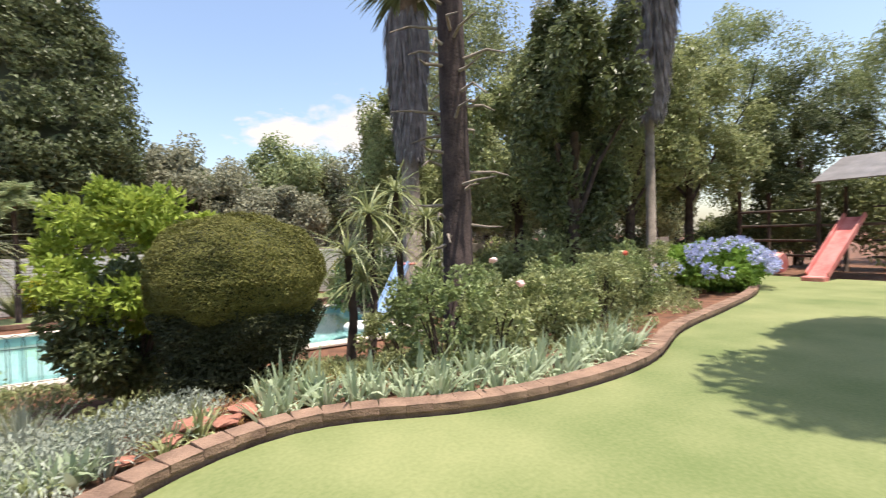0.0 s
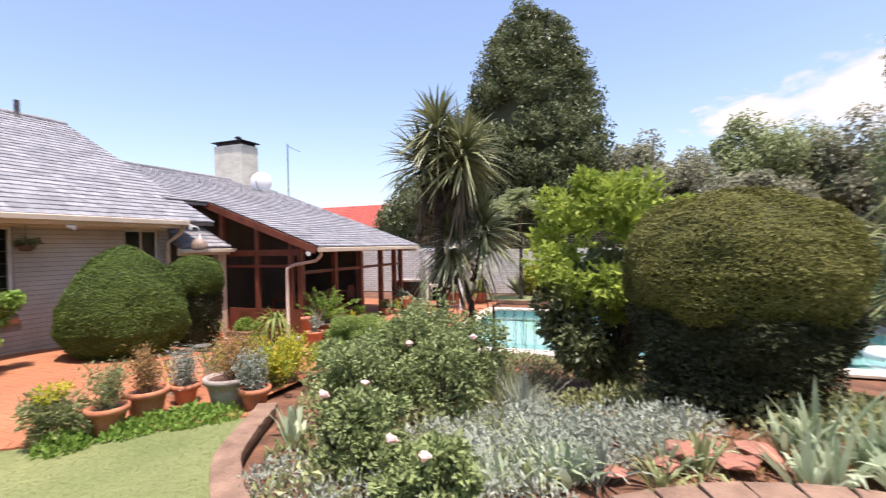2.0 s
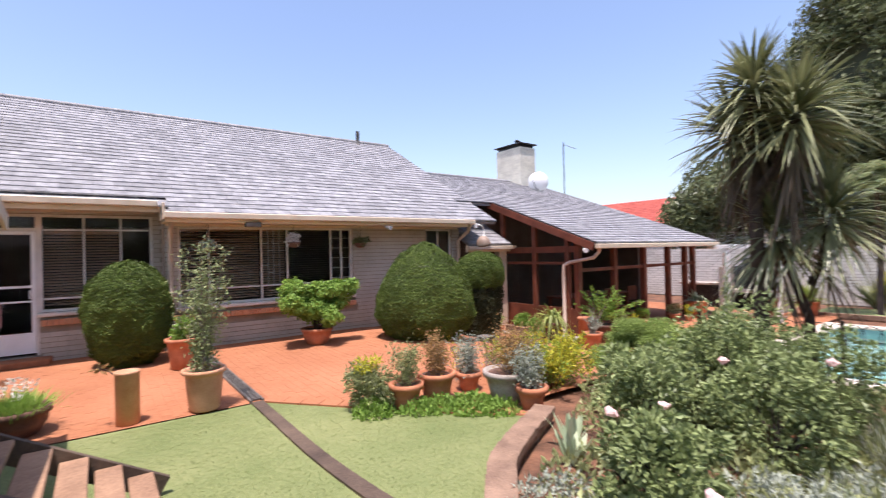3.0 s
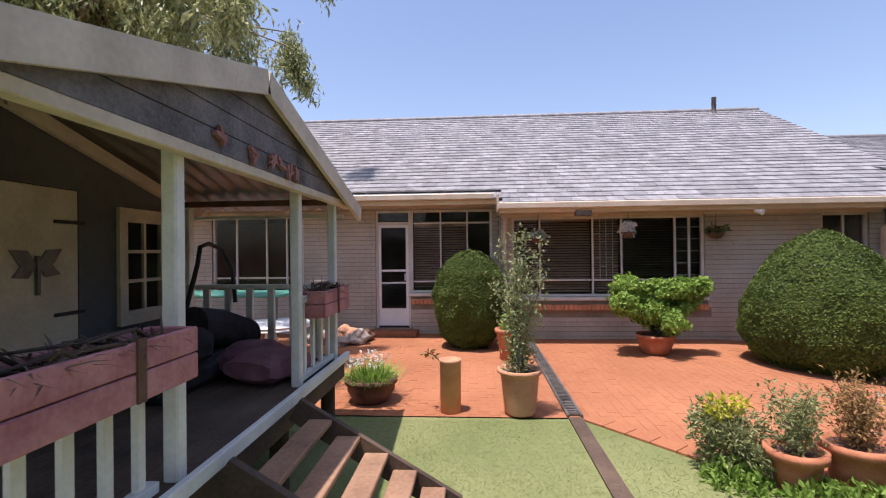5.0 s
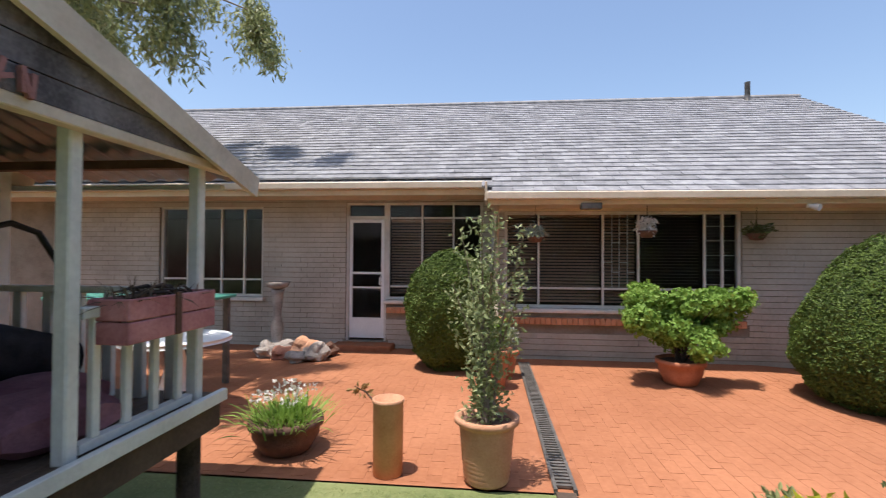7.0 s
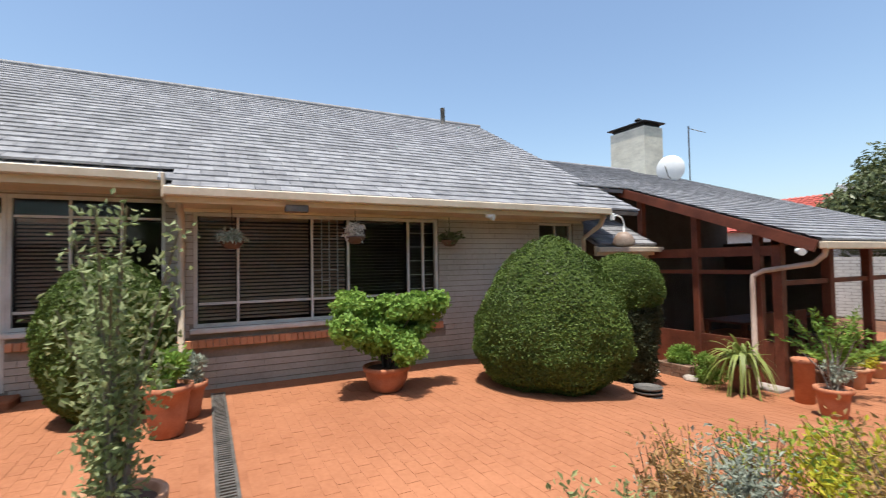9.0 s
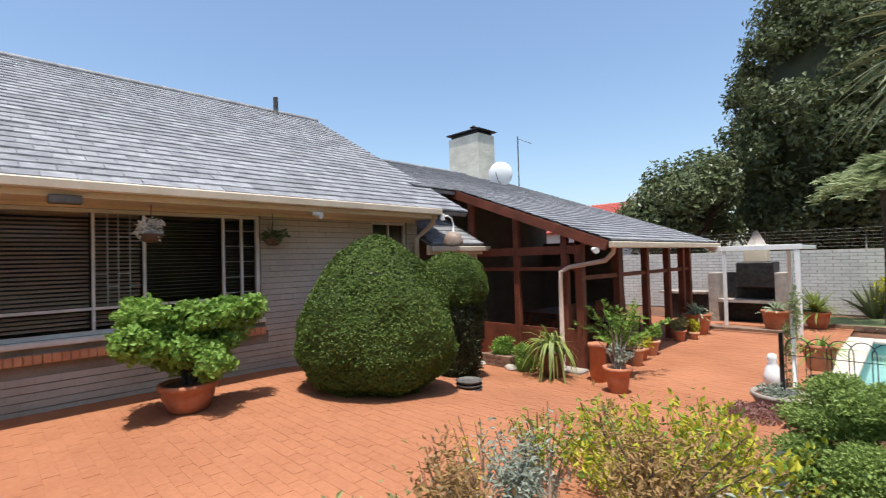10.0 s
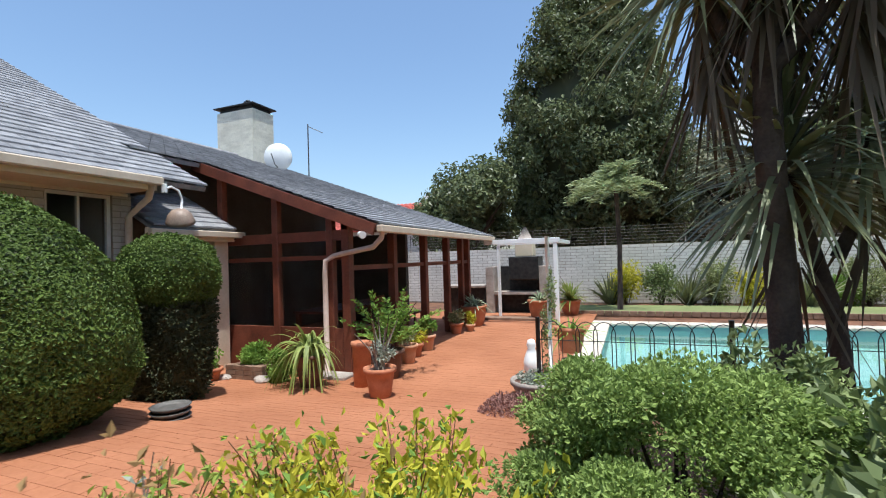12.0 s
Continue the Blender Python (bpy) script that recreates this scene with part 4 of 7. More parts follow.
# lamp on a gooseneck at the eave corner
lamp = thing("eave_lamp", (-9.22, 9.80, 1.86), "tan dome-shaded lamp on a white gooseneck at the eave corner", "lamp")
shade = part("shade", lathe([(0.03, 0.20), (0.09, 0.185), (0.15, 0.12), (0.18, 0.04), (0.185, 0.0), (0.17, 0.0), (0.13, 0.10), (0.02, 0.15)], 22), M_LAMPSHADE, lamp, "tan enamelled dome shade")
shade.rotation_euler = (radians(18), radians(14), 0)
part("gooseneck", tube([(-0.02, 0.03, 0.18), (-0.03, 0.05, 0.34), (-0.03, 0.0, 0.45), (-0.04, -0.10, 0.49), (-0.06, -0.18, 0.46)], 0.016, 7), M_WHITE, lamp, "white bent pipe")
part("wall_plate", box(-0.10, -0.02, -0.21, -0.17, 0.40, 0.52, 0.006), M_WHITE, lamp)

# chimney and dish
chim = thing("chimney", (0, 0, 0), "whitewashed brick chimney with a black steel cap", "chimney")
CX0, CX1, CY0, CY1, CZ1 = -15.15, -13.75, 15.9, 16.75, 5.92
part("stack", box(CX0, CX1, CY0, CY1, 3.6, CZ1 - 0.02), M_WHITEBRICK, chim)
V, F = [], []
z = 4.0
r = 0
while z < CZ1 - 0.05:
    for (a0, a1, side) in ((CX0, CX1, 0), (CY0, CY1, 1)):
        p = a0 - (r % 2) * 0.11
        while p < a1:
            q0, q1 = max(p, a0), min(p + 0.215, a1)
            p += 0.225
            if q1 - q0 < 0.03:
                continue
            k = len(V)
            if side == 0:
                pts = [(q0, CY0 - 0.006, z), (q1, CY0 - 0.006, z), (q1, CY0 - 0.006, z + 0.068), (q0, CY0 - 0.006, z + 0.068), (q0, CY0, z), (q1, CY0, z), (q1, CY0, z + 0.068), (q0, CY0, z + 0.068)]
            else:
                pts = [(CX1 + 0.006, q0, z), (CX1 + 0.006, q1, z), (CX1 + 0.006, q1, z + 0.068), (CX1 + 0.006, q0, z + 0.068), (CX1, q0, z), (CX1, q1, z), (CX1, q1, z + 0.068), (CX1, q0, z + 0.068)]
            V += pts
            F += [(k, k + 1, k + 2, k + 3), (k + 3, k + 2, k + 6, k + 7), (k, k + 4, k + 5, k + 1)]
    z += 0.078
    r += 1
mesh_part("brickwork", array_mesh("brickwork", np.array(V), np.array(F), M_WHITEBRICK), chim)
chim.children[-1]["kind"] = "stuff"
part("cap_plate", box(CX0 - 0.08, CX1 + 0.08, CY0 - 0.08, CY1 + 0.08, CZ1 + 0.10, CZ1 + 0.14, 0.01), M_IRON, chim, "black steel rain plate")
part("cap_skirt", box(CX0 + 0.06, CX1 - 0.06, CY0 + 0.06, CY1 - 0.06, CZ1 - 0.02, CZ1 + 0.10), M_IRON, chim)
part("flue", tube([(-14.3, 16.3, CZ1 + 0.14), (-14.3, 16.3, CZ1 + 0.34)], 0.08, 12), M_IRON, chim)
part("flue_hat", tube([(-14.3, 16.3, CZ1 + 0.33), (-14.3, 16.3, CZ1 + 0.40)], [0.14, 0.05], 12), M_IRON, chim)
dish = thing("satellite_dish", (-12.85, 15.9, 4.32), "white satellite dish on a short mast on the slates", "satellite dish")
bm = lathe([(0.001, 0.10), (0.15, 0.09), (0.28, 0.055), (0.40, 0.0), (0.405, -0.008), (0.28, 0.04), (0.15, 0.075), (0.001, 0.085)], 28)
bmesh.ops.rotate(bm, matrix=Euler((radians(95), 0, radians(25))).to_matrix(), verts=bm.verts)
part("reflector", bm, M_WHITE, dish)
part("arm", tube([(0, 0, -0.3), (0.1, -0.25, -0.25), (0.2, -0.5, 0.0)], 0.014, 6), M_STEEL, dish)
part("mast", tube([(0, 0.05, 0.0), (0, 0.08, -0.45)], 0.025, 8), M_STEEL, dish)
aer = thing("aerial_mast", (-16.5, 22.0, land(-16.5, 22.0) - 0.06), "thin metal aerial mast behind the roof", "aerial")
part("mast", tube([(0, 0, 0), (0, 0, 7.9)], 0.025, 6), M_STEEL, aer)
part("crossarm", tube([(0, 0, 7.8), (0.7, 0.1, 7.45)], 0.015, 5), M_STEEL, aer)

# neighbour's red roof
nb = thing("neighbour_house", (0, 0, 0), "neighbouring house with a red tiled roof", "house")
bm = bmesh.new()
NX0, NX1, NYA, NYB = -26.0, -13.0, 29.0, 37.0
vs = [bm.verts.new(p) for p in ((NX0, NYA, 3.0), (NX1, NYA, 3.0), (NX1, (NYA + NYB) / 2, 4.9), (NX0, (NYA + NYB) / 2, 4.9), (NX1, NYB, 3.0), (NX0, NYB, 3.0))]
for f in ((0, 1, 2, 3), (3, 2, 4, 5), (0, 3, 5), (1, 4, 2), (0, 5, 4, 1)):
    bm.faces.new([vs[i] for i in f])
part("roof", bm, M_REDROOF, nb)
V, F = [], []
for r in range(14):
    for c in range(44):
        t0, t1 = r / 14, (r + 1.1) / 14
        xa = NX0 + c * (NX1 - NX0) / 44
        ya, yb = NYA + (NYB - NYA) / 2 * t0, NYA + (NYB - NYA) / 2 * t1
        za, zb = 3.0 + 1.9 * t0 + 0.06, 3.0 + 1.9 * t1 + 0.02
        k = len(V)
        w = (NX1 - NX0) / 44
        V += [(xa, ya, za), (xa + w * 0.5, ya, za + 0.05), (xa + w, ya, za), (xa, yb, zb), (xa + w * 0.5, yb, zb + 0.05), (xa + w, yb, zb)]
        F += [(k, k + 1, k + 4, k + 3), (k + 1, k + 2, k + 5, k + 4)]
mesh_part("roof_tiles", array_mesh("roof_tiles", np.array(V), np.array(F), M_REDROOF), nb)
nb.children[-1]["kind"] = "stuff"
part("wall", box(NX0 + 0.4, NX1 - 0.4, NYA + 0.4, NYB - 0.4, -0.6, 3.05), M_GREYWALL, nb)
part("vent", box(-15.4, -14.9, 31.8, 32.3, 4.2, 5.2, 0.02), M_WHITE, nb)


# ---- windows and door ----
def window(name, x, rect, mullions, rails, label, bar=0.03, depth=0.06):
    ya, yb, za, zb = rect
    t = thing(name, (0, 0, 0), label, "window", kind="structure")
    bm = bmesh.new()
    xa, xb = x - 0.10, x - 0.10 + depth
    add_box(bm, xa, xb, ya, ya + 0.045, za, zb)
    add_box(bm, xa, xb, yb - 0.045, yb, za, zb)
    add_box(bm, xa, xb, ya + 0.045, yb - 0.045, za, za + 0.045)
    add_box(bm, xa, xb, ya + 0.045, yb - 0.045, zb - 0.045, zb)
    fr = part("window_frame", bm, M_FRAME, t, "off-white painted steel frame")
    ys = [ya + 0.045] + list(mullions) + [yb - 0.045]
    for m in mullions:
        part("mullion", box(xa + 0.004, xb - 0.004, m - bar / 2, m + bar / 2, za + 0.045, zb - 0.045), M_FRAME, fr)
    for r in rails:
        for a, b in zip(ys, ys[1:]):
            part("glazing_bar", box(xa + 0.008, xb - 0.008, a + bar / 2, b - bar / 2, r - bar / 2, r + bar / 2), M_FRAME, fr)
    for a, b in zip(ys, ys[1:]):
        g = part("pane", box(xa + 0.02, xa + 0.026, a, b, za + 0.045, zb - 0.045), M_GLASS, t)
        g.visible_shadow = False
    part("window_sill", box(x - 0.03, x + 0.07, ya - 0.04, yb + 0.04, za - 0.07, za - 0.003, 0.012), M_FRAME, t)
    return t


def blind(x, ya, yb, za, zb, label, tilt=35, pitch=0.048, mat=None):
    mat = mat or M_BLIND
    t = thing("venetian_blind", (x, 0, 0), label, "blind", "blinds in the windows")
    bm = beam((0.0, ya, 0), (0.0, yb, 0), 0.045, 0.003)
    bmesh.ops.rotate(bm, cent=(0, 0, 0), matrix=Matrix.Rotation(radians(tilt), 3, "Y"), verts=bm.verts)
    first = None
    z = zb - 0.05
    while z > za + 0.02:
        if first is None:
            ob = part("slat", bm, mat, t)
            first = ob.data
        else:
            ob = new("slat", first)
            ob.parent = t
        ob.location = (0, 0, z)
        z -= pitch
    part("head_rail", box(-0.025, 0.025, ya, yb, zb - 0.04, zb), mat, t)


window("window_1", WX, BAY_WIN, (3.72, 4.68, 5.2, 6.15, 6.40), (1.10,), "wide off-white steel window with brown blinds behind")
for a, b in ((3.26, 3.69), (3.75, 4.65), (4.71, 5.17)):
    blind(WX - 0.17, a, b, 0.86, 2.24, "brown venetian blind lowered behind the window")
# Right-hand blinds use the slat colour darkened for shade.
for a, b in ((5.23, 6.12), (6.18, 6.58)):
    blind(WX - 0.19, a, b, 1.12, 2.24, "brown venetian blind coloured dark for the shade of the room", 12, mat=M_BLINDSHADE)
window("window_2", WX, SMALL_WIN, (9.05,), (), "small dark window near the house corner")
window("window_3", WX2, WIN2, (1.84, 2.37), (2.22, 1.06), "off-white steel window beside the glazed door")
blind(WX2 - 0.17, 1.30, 1.81, 0.9, 2.2, "grey-brown venetian blind behind the window")
blind(WX2 - 0.17, 1.87, 2.34, 0.9, 2.2, "grey-brown venetian blind behind the window")
window("window_4", WX2, FARWIN, (-2.35, -1.72, -1.30), (1.15,), "dark steel window behind the wooden hut")
for k in range(6):
    part("burglar_bar", box(WX - 0.165, WX - 0.155, 6.18, 6.62, 0.95 + k * 0.22, 0.962 + k * 0.22), M_FRAME, bpy.data.objects["window_1"])

lat = thing("window_lattice", (0, 0, 0), "pale steel burglar lattice behind the window pane", "lattice")
for y in (4.83, 4.94, 5.06):
    part("upright", box(WX - 0.135, WX - 0.125, y - 0.006, y + 0.006, 1.12, 2.225), M_FRAME, lat)
for k, (ya, yb, z) in enumerate(((4.71, 4.824, 1.95), (4.836, 4.934, 1.80), (4.946, 5.054, 1.95), (5.066, 5.17, 1.80), (4.71, 4.824, 1.50), (4.836, 4.934, 1.35), (4.946, 5.054, 1.50), (5.066, 5.17, 1.35))):
    part("crossbar", box(WX - 0.135, WX - 0.125, ya, yb, z - 0.006, z + 0.006), M_FRAME, lat)

door = thing("door_1", (0, 0, 0), "off-white glazed steel door with a transom light", "door", kind="structure")
ya, yb, za, zb = DOOR
bm = bmesh.new()
add_box(bm, WX2 - 0.10, WX2 - 0.03, ya, ya + 0.045, za, zb)
add_box(bm, WX2 - 0.10, WX2 - 0.03, yb - 0.045, yb, za, zb)
add_box(bm, WX2 - 0.10, WX2 - 0.03, ya + 0.045, yb - 0.045, zb - 0.045, zb)
add_box(bm, WX2 - 0.10, WX2 - 0.03, ya + 0.045, yb - 0.045, 2.20, 2.25)
part("door_frame", bm, M_FRAME, door)
bm = bmesh.new()
for z0, z1 in ((0.18, 0.52), (1.26, 1.30), (1.02, 1.05), (2.14, 2.195)):
    add_box(bm, WX2 - 0.09, WX2 - 0.05, ya + 0.10, yb - 0.10, z0, z1)
add_box(bm, WX2 - 0.09, WX2 - 0.05, ya + 0.05, ya + 0.10, 0.18, 2.195)
add_box(bm, WX2 - 0.09, WX2 - 0.05, yb - 0.10, yb - 0.05, 0.18, 2.195)
part("door_leaf", bm, M_WHITE, door, "white painted door leaf with a solid foot panel")
for z0, z1 in ((0.52, 1.02), (1.05, 1.26), (1.30, 2.14), (2.25, 2.435)):
    g = part("pane", box(WX2 - 0.074, WX2 - 0.068, ya + 0.08, yb - 0.08, z0, z1), M_GLASS, door)
    g.visible_shadow = False
part("door_handle", box(WX2 - 0.05, WX2 - 0.015, yb - 0.13, yb - 0.105, 1.08, 1.22, 0.006), M_WHITE, door)
whole("door_step", box(WX2 - 0.05, WX2 + 0.35, 0.4, 1.4, 0.0, 0.12, 0.02), M_JOINT, "low red step under the glazed door", "step", kind="structure")
# brick sill band under the wide window: bricks on edge
band = thing("sill_band", (0, 0, 0), "projecting band of orange-red bricks under the window", "sill", kind="structure")
for i in range(46):
    y = 3.02 + i * 0.0795
    part("brick", box(WX - 0.02, WX + 0.085, y + 0.003, y + 0.0765, 0.56, 0.66, 0.006), M_SILL, band)
band2 = thing("sill_band", (0, 0, 0), "projecting band of orange-red bricks under the window", "sill", kind="structure")
for i in range(21):
    y = 1.26 + i * 0.0795
    part("brick", box(WX2 - 0.02, WX2 + 0.085, y + 0.003, y + 0.0765, 0.62, 0.72, 0.006), M_SILL, band2)
# floodlight and camera under the eave
fl = thing("floodlight", (-9.44, 4.35, 2.27), "dark flat floodlight under the eave", "lamp")
part("lamp_body", box(-0.03, 0.08, -0.14, 0.14, -0.04, 0.05, 0.01), M_STEEL, fl)
part("bracket", box(-0.02, 0.02, -0.03, 0.03, 0.05, 0.09), M_STEEL, fl)
sc = thing("security_light", (-9.42, 7.15, 2.27), "small white spotlight on the eave", "lamp")
part("lamp_head", tube([(0, 0, 0), (0.10, 0.06, -0.03)], [0.03, 0.05], 10), M_WHITE, sc)
part("bracket", box(-0.03, 0.01, -0.02, 0.02, -0.02, 0.05), M_WHITE, sc)
sc = thing("security_light", (-7.2, 11.12, 1.66), "small white spotlight on the bargeboard end", "lamp")
part("lamp_head", tube([(0, 0, 0), (0.10, -0.08, -0.02)], [0.04, 0.055], 10), M_WHITE, sc)
part("bracket", box(-0.02, 0.02, 0.0, 0.05, -0.02, 0.04), M_WHITE, sc)

# hanging baskets by the window
def hanging_basket(loc, mat, label, seed):
    t = thing("hanging_basket", loc, label, "hanging basket", "baskets under the eave")
    part("bowl", lathe([(0.02, -0.10), (0.08, -0.09), (0.13, -0.02), (0.135, 0.0), (0.11, 0.0)], 16), M_DARKPOT, t)
    p, o = lump_points((0, 0, 0.06), (0.17, 0.17, 0.12), 8, 260, seed)
    mesh_part("plant", leaf_mesh("plant", p, o, 0.07, mat, 0.5, 0.8, 0.5, seed=seed), t)
    part("chain", tube([(0, 0, 0.0), (0, 0, 2.30 - loc[2])], 0.004, 4), M_IRON, t)


hanging_basket((-9.6, 3.62, 1.88), L_SILVER, "dark bowl of pale trailing leaves hanging under the eave", 3)
hanging_basket((-9.6, 5.15, 1.95), P_WHITE, "hanging bowl of whitish leaves under the eave", 4)
hanging_basket((-9.9, 6.75, 1.93), L_DARK, "dark hanging bowl with a drooping plant by the window", 5)

# slates on all visible slopes
slate_rows(-9.36, roof_z, RIDGE_X, MAIN_Y0, MAIN_Y1, lambda x, y: x > -11.2 and 2.9 < y < 6.2, house_roof, skip=lambda x, y: y < 2.9 and x > -9.72)
slate_rows(-6.95, wing_z, -10.4, WING_Y0, WING_Y1, lambda x, y: False, wing_roof, seed=6)
slate_rows(-10.4, wing_z, WING_RX, 9.9, WING_Y1, lambda x, y: False, wing_roof, skip=lambda x, y: y < MAIN_Y1 and roof_z(x) > wing_z(x), seed=7)
slate_rows(-9.78, lambda x: 1.88 + 0.535 * (-9.78 - x), -11.2, 9.8, 11.3, lambda x, y: False, lean, seed=8)

# ---- playhouse on stilts with a porch ----
hut = thing("playhouse", (0, 0, 0), "raised grey wooden playhouse with a white-posted porch", "playhouse")
DK, FY, BY = 0.72, 1.30, -0.17
HX0, HX1, HR = -5.62, -2.02, -3.82
for i in range(16):
    y = BY + 0.002 + i * 0.0905
    part("deck_board", box(HX0, HX1, y, y + 0.086, DK - 0.03, DK, 0.003), M_DECK, hut)
part("front_beam", box(HX0, HX1, FY + 0.012, FY + 0.05, DK - 0.04, DK + 0.03, 0.004), M_HUTWHITE, hut, "white painted deck edge")
part("deck_joist", box(HX0, HX1, FY - 0.05, FY, DK - 0.20, DK - 0.035), M_DECK, hut)
part("deck_joist", box(HX0, HX0 + 0.06, BY, FY - 0.05, DK - 0.20, DK - 0.035), M_DECK, hut)
for x in (-5.5, -4.45, -3.2, -2.15):
    for y in (FY - 0.12, BY - 0.1, -2.2):
        part("stilt", tube([(x, y, -0.02), (x, y, DK - 0.19 if y > 0 else DK - 0.03)], 0.065, 10), M_BARK, hut, "dark round pole")
for x in (-5.43, -4.59, -3.24, -2.12):
    part("porch_post", box(x - 0.033, x + 0.033, FY - 0.08, FY - 0.012, DK, 2.10, 0.008), M_HUTWHITE, hut, "chipped white painted post")
# walls of the hut with the porch window and door
for xa, xb, z0, z1 in ((-5.52, -5.235, 0.72, 2.3), (-4.775, -4.37, 0.72, 2.4), (-5.235, -4.775, 0.72, 1.19), (-5.235, -4.775, 1.95, 2.35), (-4.37, -3.58, 2.10, 2.5), (-3.58, -2.12, 0.72, 2.3)):
    part("wall_panel", box(xa, xb, BY - 0.05, BY, z0, min(z1, 2.2)), M_HUTWALL, hut, "grey painted board wall")
for q in ((-5.52, -5.47, -2.3, BY - 0.05, DK, 2.15), (-2.17, -2.12, -2.3, BY - 0.05, DK, 2.15), (-5.52, -2.12, -2.35, -2.3, DK, 2.15)):
    part("wall_panel", box(*q), M_HUTWALL, hut, "grey painted board wall")
part("inner_floor", box(-5.47, -2.17, -2.3, BY - 0.05, DK - 0.03, DK), M_HUTWALL, hut)
for y in (BY - 0.043, -2.34):
    bm = bmesh.new()
    vs = [bm.verts.new(p) for p in ((-5.6, y, 2.15), (-2.04, y, 2.15), (HR, y, 2.58))]
    ws = [bm.verts.new(v.co + Vector((0, 0.04, 0))) for v in vs]
    bm.faces.new(vs)
    bm.faces.new(ws[::-1])
    for i in range(3):
        bm.faces.new((vs[i], ws[i], ws[(i + 1) % 3], vs[(i + 1) % 3]))
    bmesh.ops.recalc_face_normals(bm, faces=bm.faces)
    part("wall_gable", bm, M_HUTWALL, hut)
hw = part("porch_window", box(-5.305, -5.235, BY, BY + 0.03, 1.12, 2.02), M_HUTCREAM, hut, "cream six-pane wooden window")
part("frame_stile", box(-4.775, -4.705, BY, BY + 0.03, 1.12, 2.02), M_HUTCREAM, hw)
part("frame_rail", box(-5.235, -4.775, BY, BY + 0.03, 1.12, 1.19), M_HUTCREAM, hw)
part("frame_rail", box(-5.235, -4.775, BY, BY + 0.03, 1.95, 2.02), M_HUTCREAM, hw)
bm = bmesh.new()
for xa, xb, za, zb in ((-5.235, -5.20, 1.19, 1.95), (-4.81, -4.775, 1.19, 1.95), (-5.20, -4.81, 1.19, 1.225), (-5.20, -4.81, 1.915, 1.95)):
    add_box(bm, xa, xb, BY - 0.03, BY + 0.012, za, zb)
part("sash_frame", bm, M_HUTCREAM, hw)
part("sash_bar", box(-5.018, -4.992, BY - 0.02, BY + 0.006, 1.225, 1.915), M_HUTCREAM, hw)
for z in (1.442, 1.672):
    part("sash_bar", box(-5.20, -5.018, BY - 0.02, BY + 0.006, z, z + 0.026), M_HUTCREAM, hw)
    part("sash_bar", box(-4.992, -4.81, BY - 0.02, BY + 0.006, z, z + 0.026), M_HUTCREAM, hw)
for xa, xb in ((-5.20, -5.018), (-4.992, -4.81)):
    g = part("pane", box(xa, xb, BY - 0.016, BY - 0.012, 1.225, 1.915), M_GLASS, hw)
hd = part("hut_door", box(-4.36, -3.59, BY - 0.03, BY + 0.005, DK + 0.01, 2.095, 0.005), M_HUTCREAM, hut, "cream painted board door with black strap hinges")
for z in (1.02, 1.28, 1.88):
    part("hinge", box(-4.41, -4.17, BY + 0.005, BY + 0.014, z - 0.012, z + 0.012, 0.003), M_IRON, hd)
bm = bmesh.new()
for a, l, w in ((0.5, 0.20, 0.05), (2.6, 0.20, 0.05), (-0.4, 0.17, 0.045), (3.5, 0.17, 0.045)):
    c, s = math.cos(a), math.sin(a)
    q = [(0.0, 0.0), (c * l * 0.5 - s * w, s * l * 0.5 + c * w), (c * l, s * l), (c * l * 0.5 + s * w, s * l * 0.5 - c * w)]
    vs = [bm.verts.new((-4.05 + x, BY + 0.02, 1.60 + z)) for x, z in q]
    ws = [bm.verts.new((-4.05 + x, BY + 0.012, 1.60 + z)) for x, z in q]
    bm.faces.new(vs)
    bm.faces.new(ws[::-1])
    for i in range(4):
        bm.faces.new((vs[i], ws[i], ws[(i + 1) % 4], vs[(i + 1) % 4]))
add_box(bm, -4.06, -4.04, BY + 0.008, BY + 0.03, 1.42, 1.66)
part("dragonfly_ornament", bm, M_STEEL, hd, "dull metal dragonfly ornament")
# porch roof: corrugated iron, gable boards, barge boards
EZ, RZ = 2.10, 2.64
for sgn, name in ((-1, "roof_sheet"), (1, "roof_sheet")):
    V, F = [], []
    n = 170
    ys = np.linspace(-2.5, FY + 0.10, n)
    for i, y in enumerate(ys):
        w = 0.012 * math.sin(i * math.pi / 3)
        V += [(HR, y, RZ + w), (HR + sgn * 2.02, y, EZ - 0.02 + w)]
    for i in range(n - 1):
        F.append((2 * i, 2 * i + 1, 2 * i + 3, 2 * i + 2))
    mesh_part(name, array_mesh(name, np.array(V), np.array(F), M_IRONSHEET, True), hut, "corrugated iron roof sheet")
for sgn in (-1, 1):
    part("bargeboard", beam((HR, FY + 0.10, RZ - 0.055), (HR + sgn * 2.03, FY + 0.10, EZ - 0.075), 0.03, 0.13), M_HUTCREAM, hut, "cream painted bargeboard")
    part("rafter", beam((HR, BY + 0.04, RZ - 0.08), (HR + sgn * 1.9, BY + 0.04, EZ - 0.07), 0.04, 0.09), M_HUTCREAM, hut)
    part("roof_plate", box(HR + sgn * 1.62 - 0.03, HR + sgn * 1.62 + 0.03, BY, FY - 0.02, 2.08, 2.13), M_DARKPOT, hut)
z = 2.12
k = 0
